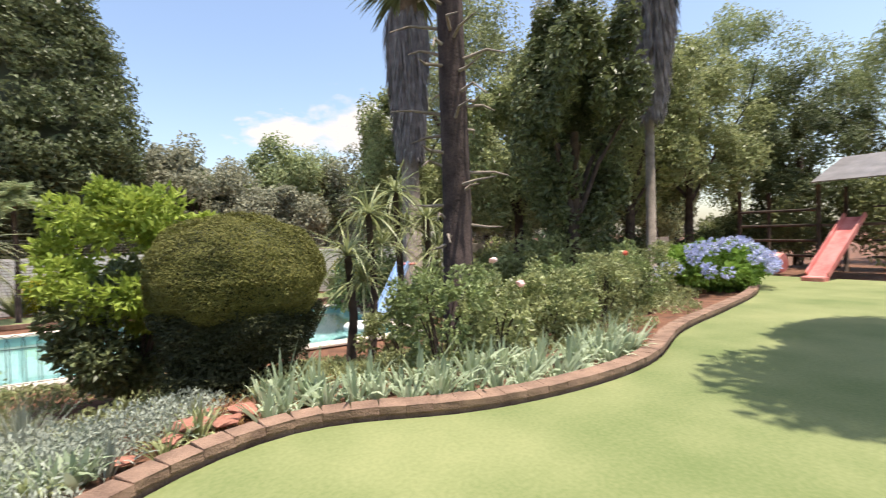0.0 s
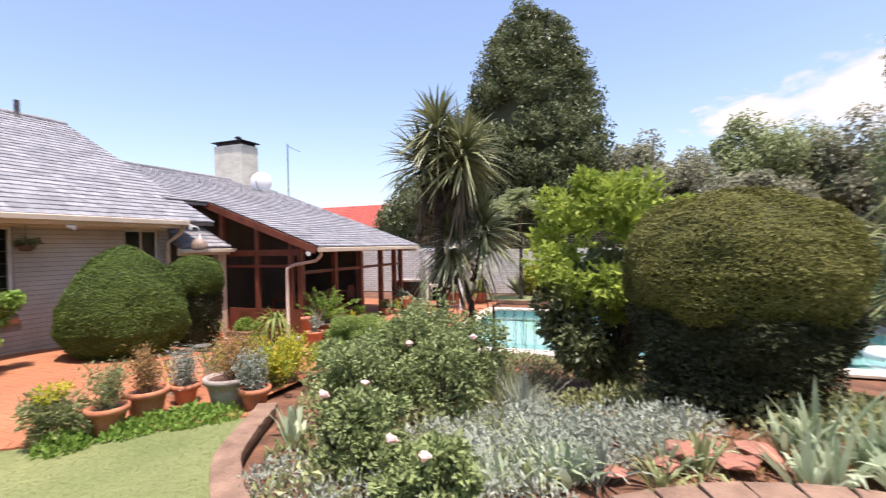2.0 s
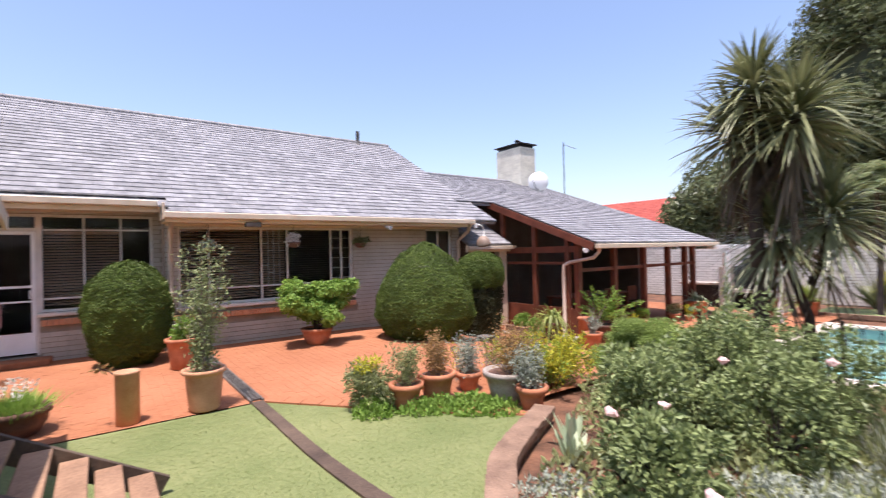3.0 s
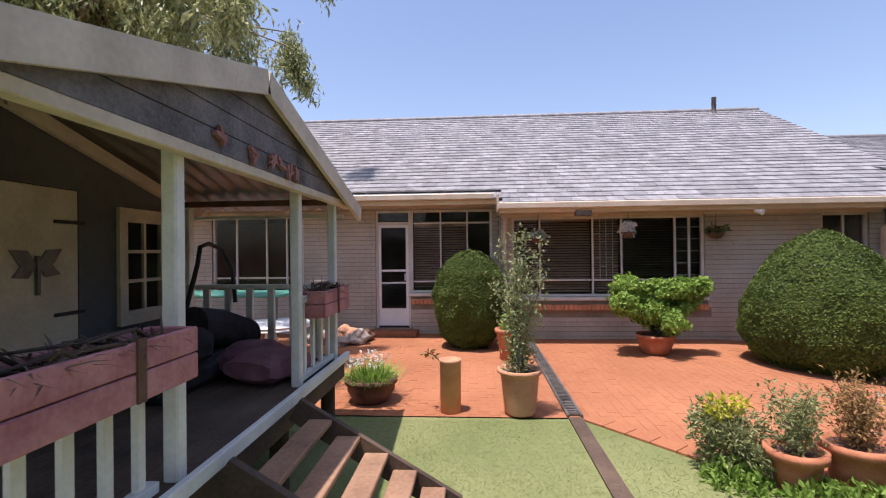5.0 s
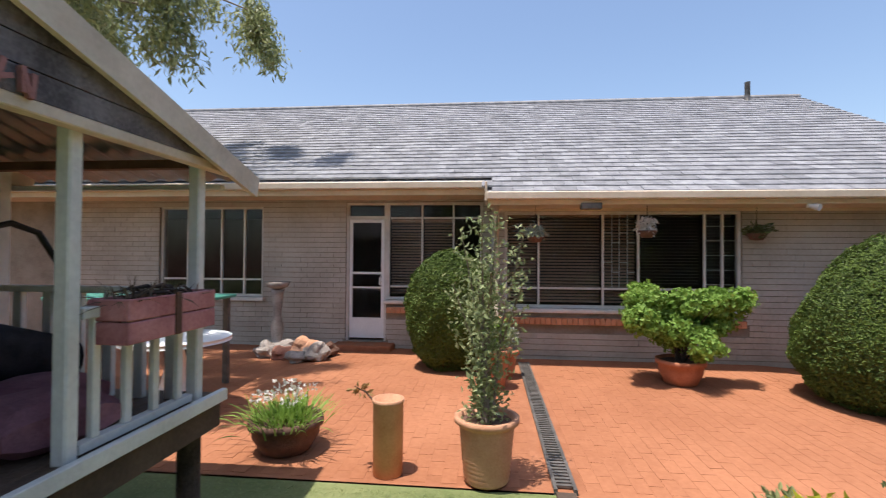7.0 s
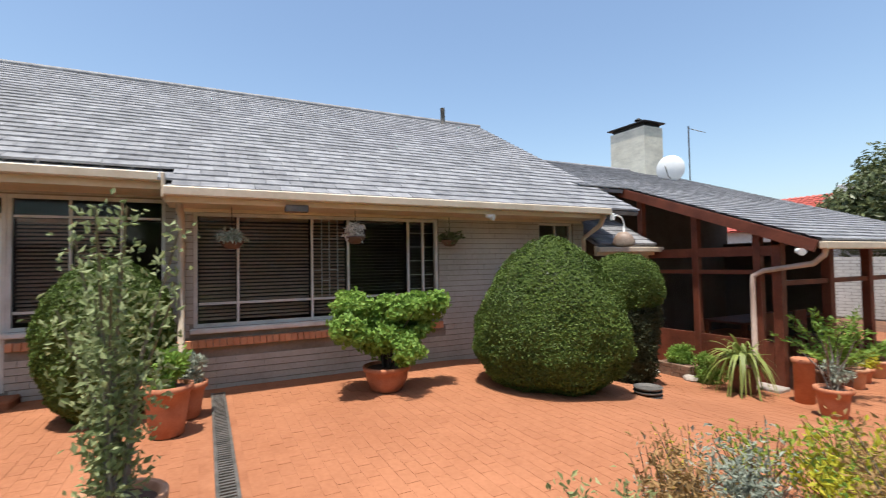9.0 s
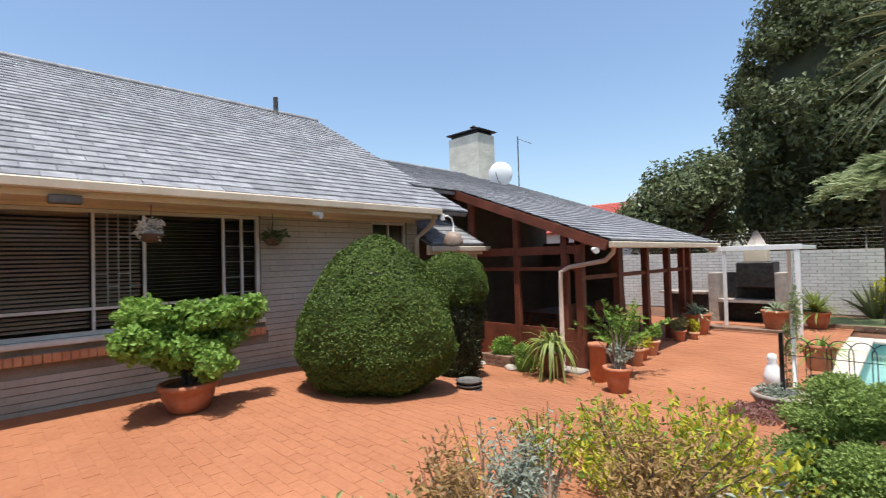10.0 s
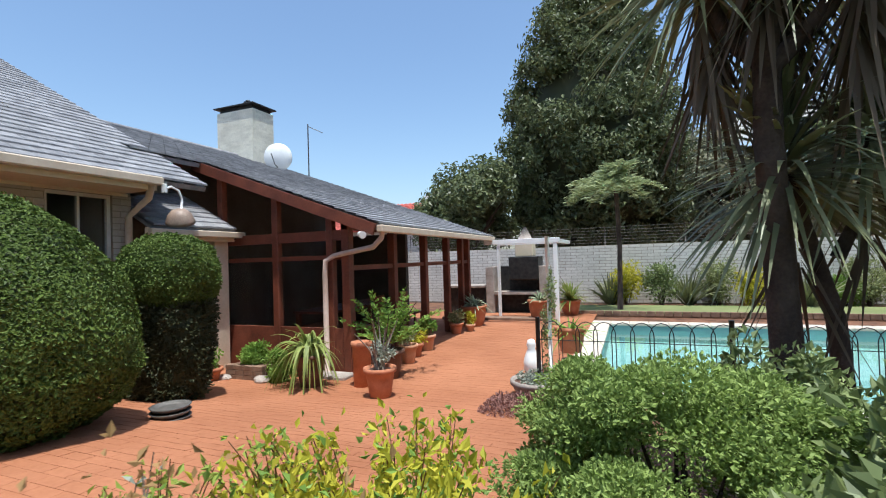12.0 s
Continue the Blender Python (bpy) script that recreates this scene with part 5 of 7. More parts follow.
while z < 2.56:
    half = (RZ - 0.05 - z) / (RZ - EZ) * 2.02
    z1 = min(z + 0.105, 2.58)
    half1 = max((RZ - 0.05 - z1) / (RZ - EZ) * 2.02, 0.03)
    bm = bmesh.new()
    vs = [bm.verts.new(p) for p in ((HR - half, FY + 0.03, z), (HR + half, FY + 0.03, z), (HR + half1, FY + 0.03, z1 - 0.006), (HR - half1, FY + 0.03, z1 - 0.006))]
    ws = [bm.verts.new(v.co + Vector((0, 0.025, 0))) for v in vs]
    bm.faces.new(vs)
    bm.faces.new(ws[::-1])
    for i in range(4):
        bm.faces.new((vs[i], ws[i], ws[(i + 1) % 4], vs[(i + 1) % 4]))
    bmesh.ops.recalc_face_normals(bm, faces=bm.faces)
    part("gable_board", bm, M_HUTGREY, hut, "weathered grey gable board")
    z += 0.105
part("porch_beam", box(HX0 - 0.05, HX1 + 0.05, FY - 0.01, FY + 0.055, 2.07, 2.12, 0.005), M_HUTCREAM, hut)
rng = random.Random(9)
for i, x in enumerate((-3.40, -3.72, -3.95, -4.07, -4.19, -4.30)):
    bm = bmesh.new()
    zc = 2.18 + rng.uniform(-0.01, 0.02)
    for k in range(3):
        a = rng.uniform(0, 3.1)
        dx, dz = 0.045 * math.cos(a), 0.045 * math.sin(a)
        ox, oz = rng.uniform(-0.02, 0.02), rng.uniform(-0.02, 0.02)
        add_beam(bm, (x + ox - dx, FY + 0.068 + k * 0.002, zc + oz - dz), (x + ox + dx, FY + 0.068 + k * 0.002, zc + oz + dz), 0.018, 0.022, (0, 1, 0))
    part("wooden_letter", bm, M_OLDPINK, hut, "small weathered pink cut-out letter")
part("side_beam", box(HX0 - 0.02, HX0 + 0.03, BY, FY, 1.98, 2.01), M_HUTWHITE, hut)
# railings
def rail_x(xa, xb, n):
    part("handrail", box(xa, xb, FY - 0.085, FY - 0.015, 1.30, 1.35, 0.005), M_HUTWHITE, hut)
    part("bottom_rail", box(xa, xb, FY - 0.075, FY - 0.025, DK + 0.02, DK + 0.06), M_HUTWHITE, hut)
    for i in range(n):
        x = xa + (xb - xa) * (i + 0.5) / n
        part("baluster", box(x - 0.022, x + 0.022, FY - 0.065, FY - 0.035, DK + 0.06, 1.30, 0.004), M_HUTWHITE, hut)


rail_x(-5.38, -4.64, 4)
rail_x(-3.11, -2.17, 6)
part("handrail", box(HX0 + 0.12, HX0 + 0.18, BY, FY - 0.10, 1.34, 1.38, 0.005), M_HUTWHITE, hut)
for i in range(6):
    y = 0.08 + i * 0.2
    part("baluster", box(HX0 + 0.13, HX0 + 0.17, y - 0.03, y + 0.03, DK, 1.34, 0.004), M_HUTWHITE, hut)
part("corner_post", box(-5.56, -5.48, BY + 0.001, BY + 0.08, DK, 2.1, 0.006), M_HUTWHITE, hut)
# stairs
stair = thing("porch_stairs", (0, 0, 0), "open wooden stairs from the porch to the lawn", "stairs")
for x in (-4.28, -3.42):
    part("stringer", beam((x, FY + 0.06, DK - 0.05), (x, 2.38, 0.07), 0.045, 0.15), M_DECK, stair)
for i in range(5):
    y, z = 1.53 + i * 0.178, 0.615 - i * 0.102
    part("tread", box(-4.255, -3.445, y - 0.075, y + 0.075, z - 0.035, z, 0.006), M_STEP, stair)


def planter(xa, xb, label, seed):
    t = thing("planter_box", (0, 0, 0), label, "planter box", "planter boxes on the porch rail")
    ya, yb, za, zb = FY - 0.08, FY + 0.12, 1.18, 1.38
    for k in range(2):
        z = za + k * 0.102
        part("front_board", box(xa, xb, yb - 0.02, yb, z, z + 0.097, 0.005), M_PINK, t)
        part("back_board", box(xa, xb, ya, ya + 0.02, z, z + 0.097, 0.005), M_PINK, t)
        for x in (xa, xb - 0.02):
            part("end_board", box(x, x + 0.02, ya + 0.02, yb - 0.02, z, z + 0.097, 0.005), M_PINK, t)
    part("bottom_board", box(xa + 0.02, xb - 0.02, ya + 0.02, yb - 0.02, za, za + 0.02), M_PINK, t)
    part("soil", box(xa + 0.02, xb - 0.02, ya + 0.02, yb - 0.02, zb - 0.06, zb - 0.03), M_DARKPOT, t)
    part("trim", box(xa + 0.3, xa + 0.34, yb, yb + 0.008, za, zb + 0.01), M_DARKPOT, t)
    rng = random.Random(seed)
    for k in range(9):
        x, y = rng.uniform(xa + 0.08, xb - 0.3), rng.uniform(ya + 0.03, yb - 0.03)
        part("dry_stalk", tube([(x, y, zb - 0.035), (x + 0.12, y + rng.uniform(-0.03, 0.03), zb + rng.uniform(0.0, 0.05)), (x + rng.uniform(0.2, 0.34), y + rng.uniform(-0.05, 0.05), zb + rng.uniform(0.0, 0.04))], [0.009, 0.007, 0.004], 5), M_BARK, t, "dry dark stalk")
    b_ = np.stack([np.random.default_rng(seed).uniform(xa + 0.04, xb - 0.04, 240), np.random.default_rng(seed + 5).uniform(ya + 0.03, yb - 0.03, 240), np.full(240, zb - 0.035)], 1)
    mesh_part("dry_grass", blades_mesh("dry_grass", b_, np.random.default_rng(seed + 9).normal(0, 1, (240, 3)) * np.array([1, 0.7, 0]) + np.array([0, 0, 0.5]), 0.17, 0.012, L_DEAD, 0.4, 3, seed), t, "matted dry dark leaves")


planter(-5.36, -4.72, "faded pink wooden planter box on the porch rail", 1)
planter(-3.14, -2.20, "faded pink wooden planter box on the porch rail", 2)
# porch seat and cushions
sofa = thing("porch_bench", (-4.65, 0.38, DK), "dark cushioned bench in the shade of the porch", "bench")
part("seat", box(-0.55, 0.55, -0.25, 0.25, 0.0, 0.20, 0.06), M_FABRIC, sofa)
part("backrest", box(-0.55, 0.55, -0.38, -0.22, 0.05, 0.34, 0.05), M_FABRIC, sofa)
part("armrest", box(-0.68, -0.52, -0.3, 0.25, 0.0, 0.34, 0.05), M_FABRIC, sofa)
for x, y, z, m, r in ((-4.95, 0.75, 0.13, M_PINKCLOTH, 0.2), (-4.75, 0.98, 0.12, M_PINKCLOTH, -0.3), (-4.5, 0.45, 0.30, M_FABRIC, 0.5)):
    bm = bmesh.new()
    bmesh.ops.create_cube(bm, size=1)
    bmesh.ops.subdivide_edges(bm, edges=bm.edges, cuts=5, use_grid_fill=True)
    for v in bm.verts:
        k = (1 - (2 * v.co.x) ** 4 * 0.5) * (1 - (2 * v.co.y) ** 4 * 0.5)
        v.co = Vector((v.co.x * 0.46, v.co.y * 0.42, v.co.z * 0.24 * k))
    whole("cushion", bm, m, "soft cushion lying on the porch" if m is M_FABRIC else "dusky pink cushion lying on the porch", "cushion", "cushions on the porch", loc=(x, y, DK + z), rz=math.degrees(r))
roll = thing("rolled_mat", (-4.98, 0.42, DK + 0.20), "dark rolled-up mattress resting on the porch bench", "mat")
bm = tube([(0.26, -0.02, 0.20), (0.0, 0.03, 0.14), (-0.36, 0.08, 0.02)], [0.15, 0.16, 0.15], 18)
part("roll_body", bm, M_FABRIC, roll)
bow = thing("wooden_handle_frame", (-5.2, 0.25, DK), "dark bent pole leaning against the porch wall", "garden tool")
part("pole", tube([(0.55, 0.0, 0.02), (0.25, -0.05, 0.45), (0.02, -0.08, 0.85), (-0.02, -0.08, 1.0), (-0.1, -0.05, 1.03), (-0.22, 0.0, 0.98), (-0.3, 0.05, 0.8), (-0.26, 0.1, 0.5)], 0.02, 7), M_IRON, bow)
# table seen past the porch rail
tt = thing("garden_table", (-7.2, -0.1, 0.0), "round white garden table behind the porch", "table")
part("tabletop", tube([(0, 0, 0.72), (0, 0, 0.76)], 0.5, 24), M_WHITE, tt)
part("pedestal", tube([(0, 0, 0.02), (0, 0, 0.72)], [0.2, 0.05], 12), M_WHITE, tt)
gt = thing("green_bench_table", (-7.9, -1.0, 0.0), "green-topped garden table behind the porch", "table")
part("tabletop", box(-0.4, 0.4, -0.9, 0.9, 1.06, 1.10, 0.01), material("green_paint", (0.06, 0.24, 0.17), (0.10, 0.34, 0.25), 4.0, 0.5, 0.1), gt)
for x in (-0.35, 0.35):
    for y in (-0.8, 0.8):
        part("leg", box(x - 0.03, x + 0.03, y - 0.03, y + 0.03, 0, 1.06), M_STEEL, gt)


# ---- kerb of bricks along the bed ----
kerb = thing("kerb", (0, 0, 0), "curved two-course kerb of worn red-brown bricks", "kerb", kind="structure")
kerb_piece = {}
rng = random.Random(12)
for i in range(len(KERB_LINE) - 1):
    a, b = KERB_LINE[i], KERB_LINE[i + 1]
    d = (b - a).normalized()
    nrm = Vector((-d.y, d.x, 0))
    mid = (a + b) / 2
    zb = land(mid.x, mid.y - 0.1)
    for course in range(2):
        key = (course, rng.randrange(3))
        if key not in kerb_piece:
            w = 0.10 if course else 0.082
            bm = box(-0.1118, 0.1118, -w, w, -0.031, 0.031, 0.003)
            for v in bm.verts:
                v.co += Vector((rng.uniform(-0.001, 0.001), rng.uniform(-0.006, 0.006), rng.uniform(-0.003, 0.003)))
            ob = part("brick", bm, M_KERB, kerb)
            kerb_piece[key] = ob.data
        else:
            ob = new("brick", kerb_piece[key])
            ob.parent = kerb
        c = mid + nrm * (0.085 if course else 0.09)
        ob.matrix_local = pose(c.x + rng.uniform(-0.004, 0.004), c.y + rng.uniform(-0.004, 0.004), zb + 0.027 + course * 0.061, rng.uniform(-1.2, 1.2), rng.uniform(-0.6, 0.6), math.degrees(math.atan2(d.y, d.x)) + rng.uniform(-0.8, 0.8))

# ---- drain ----
drain = thing("drain_channel", (0, 0, 0), "narrow slotted steel drain across the paving", "drain", kind="structure")
for y in (3.405, 3.535):
    part("edge_bar", box(-9.75, -6.0, y - 0.012, y + 0.012, -0.01, 0.052), M_STEEL, drain)
slot = None
for i in range(74):
    x = -9.72 + i * 0.05
    if slot is None:
        ob = part("slat", box(-0.013, 0.013, -0.052, 0.052, 0, 0.018), M_STEEL, drain)
        slot = ob.data
    else:
        ob = new("slat", slot)
        ob.parent = drain
    ob.location = (x, 3.47, 0.032)
bm = bmesh.new()
for i in range(14):
    xa, xb = -6.0 + i * 0.255, -6.0 + (i + 1) * 0.255
    add_beam(bm, (xa, 3.47, land(xa, 3.47) + 0.018), (xb, 3.47, land(xb, 3.47) + 0.018), 0.13, 0.03)
part("cover_strip", bm, M_DECK, drain, "dark timber strip across the lawn")


# ---- pots and potted plants ----
def pot_profile(r, h, rim=0.02, belly=0.0):
    return [(r * 0.62, 0.0), (r * 0.70, 0.01), (r * (0.84 + belly), h * 0.5), (r * 0.96, h - 0.06), (r + rim, h - 0.055), (r + rim, h), (r - 0.015, h), (r - 0.02, h - 0.05), (0.01, h - 0.05)]


def pot(name, loc, r, h, mat, label, category="potted plant", group="", belly=0.0):
    t = thing(name, loc, label, category, group)
    body = part("pot", lathe(pot_profile(r, h, belly=belly), 28), mat, t)
    part("soil", tube([(0, 0, h - 0.055), (0, 0, h - 0.03)], r - 0.03, 16), M_DARKPOT, body, "dark potting soil")
    return t


def stems(t, n, spread, z0, z1, r, seed, mat=None, lean=0.4):
    rng = random.Random(seed)
    bm = bmesh.new()
    tips = []
    for i in range(n):
        a = rng.uniform(0, 6.28)
        k = rng.uniform(0.2, 1.0) * spread
        zt = z0 + (z1 - z0) * rng.uniform(0.6, 1.0)
        p = [(0.04 * math.cos(a), 0.04 * math.sin(a), z0 - 0.03), (k * lean * math.cos(a), k * lean * math.sin(a), (z0 + zt) / 2), (k * math.cos(a + 0.2), k * math.sin(a + 0.2), zt)]
        add_tube(bm, p, [r, r * 0.8, r * 0.4], 5)
        tips.append(p)
    part("branchwork", bm, mat or M_BARK, t)
    return tips


def along(tips, n, seed, scatter=0.05, start=0.25):
    """Points strewn along stems."""
    rng = np.random.default_rng(seed)
    P = np.array(tips)
    k = rng.integers(0, len(P), n)
    u = rng.uniform(start, 1.0, n)
    a, b, c = P[k, 0], P[k, 1], P[k, 2]
    u = u[:, None]
    p = a * (1 - u) ** 2 + 2 * b * u * (1 - u) + c * u ** 2 + rng.normal(0, scatter, (n, 3))
    return p, rng.normal(0, 1, (n, 3)) + np.array([0, 0, 0.5])


# spindly shrub in a tall ribbed pot
t = thing("potted_shrub", (-6.12, 2.95, 0.03), "tall thin leafy shrub in a ribbed pale stoneware pot", "potted plant")
prof = [(0.14, 0.0)]
for i in range(12):
    z = 0.02 + i * 0.031
    prof += [(0.155 + 0.035 * (i / 12) + 0.004, z), (0.155 + 0.035 * (i / 12) - 0.003, z + 0.016)]
prof += [(0.205, 0.40), (0.225, 0.41), (0.225, 0.445), (0.19, 0.445), (0.18, 0.40), (0.01, 0.40)]
part("pot", lathe(prof, 30), M_PALETERRA, t)
part("soil", tube([(0, 0, 0.395), (0, 0, 0.41)], 0.18, 16), M_DARKPOT, t)
tips = stems(t, 11, 0.30, 0.42, 1.85, 0.012, 5, M_PALETRUNK, 0.35)
p, o = along(tips, 2300, 5, 0.05, 0.03)
mesh_part("foliage", leaf_mesh("foliage", p, o, 0.046, L_PALELEAF, 0.5, 0.6, seed=5), t)

# clay pipe standing on end, with a wire bird
cp = thing("clay_pipe", (-6.15, 2.25, 0.03), "upright pale clay pipe standing on the paving", "clay pipe")
part("pipe_body", lathe([(0.105, 0.0), (0.108, 0.50), (0.114, 0.505), (0.114, 0.53), (0.101, 0.53), (0.098, 0.08), (0.01, 0.07)], 28), M_PALETERRA, cp)
part("twig", tube([(0.0, -0.10, 0.50), (-0.02, -0.17, 0.56), (-0.03, -0.26, 0.60)], [0.008, 0.006, 0.003], 5), M_BARK, cp)
p, o = lump_points((-0.03, -0.22, 0.58), (0.05, 0.08, 0.05), 5, 26, 12)
mesh_part("dry_leaves", leaf_mesh("dry_leaves", p, o, 0.06, L_DRY, 0.5, seed=12), cp, "dry brown twig leaves")

# low dark bowl with grassy flowers
t = pot("planted_bowl", (-6.46, 1.36, 0.03), 0.27, 0.26, M_DARKPOT, "low dark clay bowl of green tufted flowers", belly=0.12)
rg = np.random.default_rng(3)
b_ = np.stack([rg.normal(0, 0.12, 420), rg.normal(0, 0.12, 420), np.full(420, 0.22)], 1)
d_ = np.stack([b_[:, 0] * 2.5, b_[:, 1] * 2.5, np.full(420, 0.8)], 1) + rg.normal(0, 0.2, (420, 3))
mesh_part("foliage", blades_mesh("foliage", b_, d_, 0.26, 0.014, L_BRIGHT, 0.3, 3, 3), t)
p, o = lump_points((0, 0, 0.44), (0.26, 0.26, 0.1), 10, 160, 4)
mesh_part("blossom", leaf_mesh("blossom", p, o, 0.035, P_WHITE, 0.7, seed=4), t)["kind"] = "stuff"

# leafy shrub in a terracotta bowl against the wall
t = pot("potted_shrub", (-8.9, 5.32, 0.03), 0.27, 0.30, M_TERRA, "bushy light green shrub in a terracotta bowl", belly=0.1)
tips = stems(t, 12, 0.6, 0.28, 1.2, 0.012, 8)
for k, (cx, cy, cz, r) in enumerate(((0, 0, 0.70, 0.46), (0.1, 0.52, 1.02, 0.32), (-0.1, -0.40, 0.98, 0.34), (0.1, -0.02, 0.98, 0.28), (0.2, -0.5, 0.78, 0.26), (0.25, 0.1, 0.55, 0.35), (0.0, 0.36, 0.80, 0.34), (-0.05, -0.22, 0.72, 0.38), (0.12, 0.25, 1.0, 0.26))):
    p, o = lump_points((cx, cy, cz), (r, r, r * 0.75), 12, 1500, 20 + k, 0.4)
    mesh_part("foliage", leaf_mesh("foliage", p, o, 0.06, L_BRIGHT, 0.75, 0.5, seed=20 + k, flat=True), t)

# stones, drift wood and a bird bath near the door
for i, (x, y, r, m) in enumerate(((-9.75, 0.15, 0.16, M_PALETERRA), (-9.6, 0.42, 0.13, M_STONE), (-9.85, -0.15, 0.14, M_STONE), (-9.6, -0.1, 0.10, M_REDSTONE), (-9.9, 0.5, 0.11, M_DARKPOT), (-9.7, -0.4, 0.12, M_STONE), (-9.4, 0.2, 0.09, M_STONE))):
    r *= 1.3
    whole("garden_stone", lump(r, 0.85, i, 3, 0.6), m, "rough natural stone lying by the house wall", "stone", "stones by the door", loc=(x, y, 0.03 + r * 0.55), rz=i * 50)
bb = thing("bird_bath", (-10.1, -0.42, 0.02), "weathered stone bird bath on a carved pedestal", "bird bath")
part("pedestal", lathe([(0.14, 0), (0.14, 0.06), (0.07, 0.14), (0.10, 0.4), (0.06, 0.62), (0.09, 0.92), (0.11, 1.0)], 18), M_STONE, bb)
part("basin", lathe([(0.05, 1.0), (0.16, 1.05), (0.20, 1.13), (0.18, 1.13), (0.13, 1.08), (0.01, 1.07)], 22), M_STONE, bb)

# row of pots where the lawn meets the paving
ROW = [(-4.72, 4.68, 0.17, M_TERRA), (-4.72, 5.08, 0.20, M_TERRA), (-4.78, 5.60, 0.14, M_TERRA), (-3.78, 5.62, 0.15, M_TERRA)]
t = thing("low_shrub", (-4.95, 4.38, 0.0), "small dense green shrub with yellow tips by the pots", "shrub")
p, o = lump_points((0, 0, 0.26), (0.30, 0.30, 0.28), 14, 3000, 41)
mesh_part("foliage", leaf_mesh("foliage", p, o, 0.05, L_MID, 0.4, 0.8, seed=41), t)
p, o = lump_points((0.03, -0.05, 0.5), (0.14, 0.14, 0.1), 6, 200, 42)
mesh_part("young_foliage", leaf_mesh("young_foliage", p, o, 0.06, L_YELLOW, 0.3, 0.5, seed=42), t)["kind"] = "stuff"
for i, (x, y, r, m) in enumerate(ROW):
    t = pot("potted_plant", (x, y, land(x, y) + 0.02), r, r * 1.6, m, "weathered terracotta pot with wispy stems beside the lawn", group="pots by the lawn")
    tips = stems(t, 9, 0.22, r * 1.55, r * 1.55 + 0.42, 0.005, 50 + i, M_PALETRUNK)
    p, o = along(tips, 1500, 60 + i, 0.05, 0.1)
    mesh_part("foliage", leaf_mesh("foliage", p, o, 0.036, (L_MID, L_DRY, L_SILVER, L_SILVER)[i], 0.4, 0.8, seed=60 + i), t)
t = pot("potted_plant", (-4.18, 5.66, land(-4.18, 5.66) + 0.02), 0.25, 0.34, M_STONE, "grey stone pot with a dry orange-leaved shrub")
tips = stems(t, 16, 0.42, 0.32, 0.85, 0.006, 71, M_PALETRUNK)
p, o = along(tips, 2800, 71, 0.06)
mesh_part("foliage", leaf_mesh("foliage", p, o, 0.030, L_DRY, 0.45, 0.8, seed=71), t)
for i, (x, y) in enumerate(((-5.0, 5.3), (-5.15, 5.75), (-4.95, 6.1))):
    t = thing("wispy_plant", (x, y, land(x, y)), "wispy grey-green plant with thin bare stems", "plant", "wispy plants on the paving edge")
    tips = stems(t, 14, 0.30, 0.02, 0.62, 0.005, 80 + i, M_PALETRUNK)
    p, o = along(tips, 170, 80 + i, 0.03, 0.45)
    mesh_part("foliage", leaf_mesh("foliage", p, o, 0.04, L_SILVER if i != 1 else L_YELLOW, 0.3, 0.8, seed=80 + i), t)
# two pots by the end of the drain
for i, (x, y, r, h) in enumerate(((-8.45, 3.02, 0.20, 0.46), (-8.95, 3.16, 0.18, 0.36))):
    t = pot("potted_plant", (x, y, 0.03), r, h, M_TERRA, "terracotta pot with a leafy green plant beside the drain", group="pots by the drain")
    p, o = lump_points((0, 0, h + 0.14), (0.20, 0.20, 0.18), 10, 520, 75 + i)
    mesh_part("foliage", leaf_mesh("foliage", p, o, 0.07, L_BRIGHT if i == 0 else L_SILVER, 0.5, 0.8, seed=75 + i), t)


# ground cover beside the pots
def cover(name, label, cells, n, size, mat, zr, seed, aspect=0.5, droop=0.0, jitter=0.8):
    """Low leafy cover strewn over circles (x, y, radius, height)."""
    rng = np.random.default_rng(seed)
    P = []
    w = np.array([c[2] ** 2 for c in cells])
    k = rng.choice(len(cells), n, p=w / w.sum())
    for i in range(n):
        x, y, r, h = cells[k[i]]
        a, q = rng.uniform(0, 6.283), r * rng.uniform(0, 1) ** 0.5
        px, py = x + q * math.cos(a), y + q * math.sin(a)
        P.append((px, py, land(px, py) - 0.03 + h * (1 - (q / r) ** 2 * 0.7) * rng.uniform(zr, 1)))
    P = np.array(P)
    out = np.tile(np.array([0.0, 0.0, 0.9]), (n, 1))
    ob = mesh_part(name, leaf_mesh(name, P, out, size, mat, aspect, jitter, droop, seed=seed))
    tagged(ob, label, "ground cover", kind="stuff")


cover("ground_cover", "low green leafy ground cover beside the lawn edge", [(-4.5, 4.95, 0.27, 0.18), (-4.25, 5.2, 0.30, 0.2), (-3.95, 5.35, 0.22, 0.16), (-4.78, 4.32, 0.22, 0.22), (-4.55, 4.72, 0.2, 0.2)], 2800, 0.06, L_BRIGHT, 0.2, 91)

# yellow-tipped shrub and big green shrub at the end of the lawn
t = thing("yellow_shrub", (-4.3, 6.5, land(-4.3, 6.5) - 0.05), "twiggy shrub with yellow-green leaf tips", "shrub")
tips = stems(t, 120, 0.70, 0.0, 0.68, 0.005, 95, M_REDSTEM, 0.6)
p, o = along(tips, 4200, 95, 0.03, 0.5)
o = o * 0.6 + np.array([0, 0, 0.8])
mesh_part("foliage", leaf_mesh("foliage", p, o, 0.048, L_YELLOW, 0.5, 0.4, seed=95), t)
p, o = along(tips, 2600, 96, 0.05, 0.25)
mesh_part("lower_foliage", leaf_mesh("lower_foliage", p, o, 0.042, L_BRIGHT, 0.5, 0.6, seed=96), t)
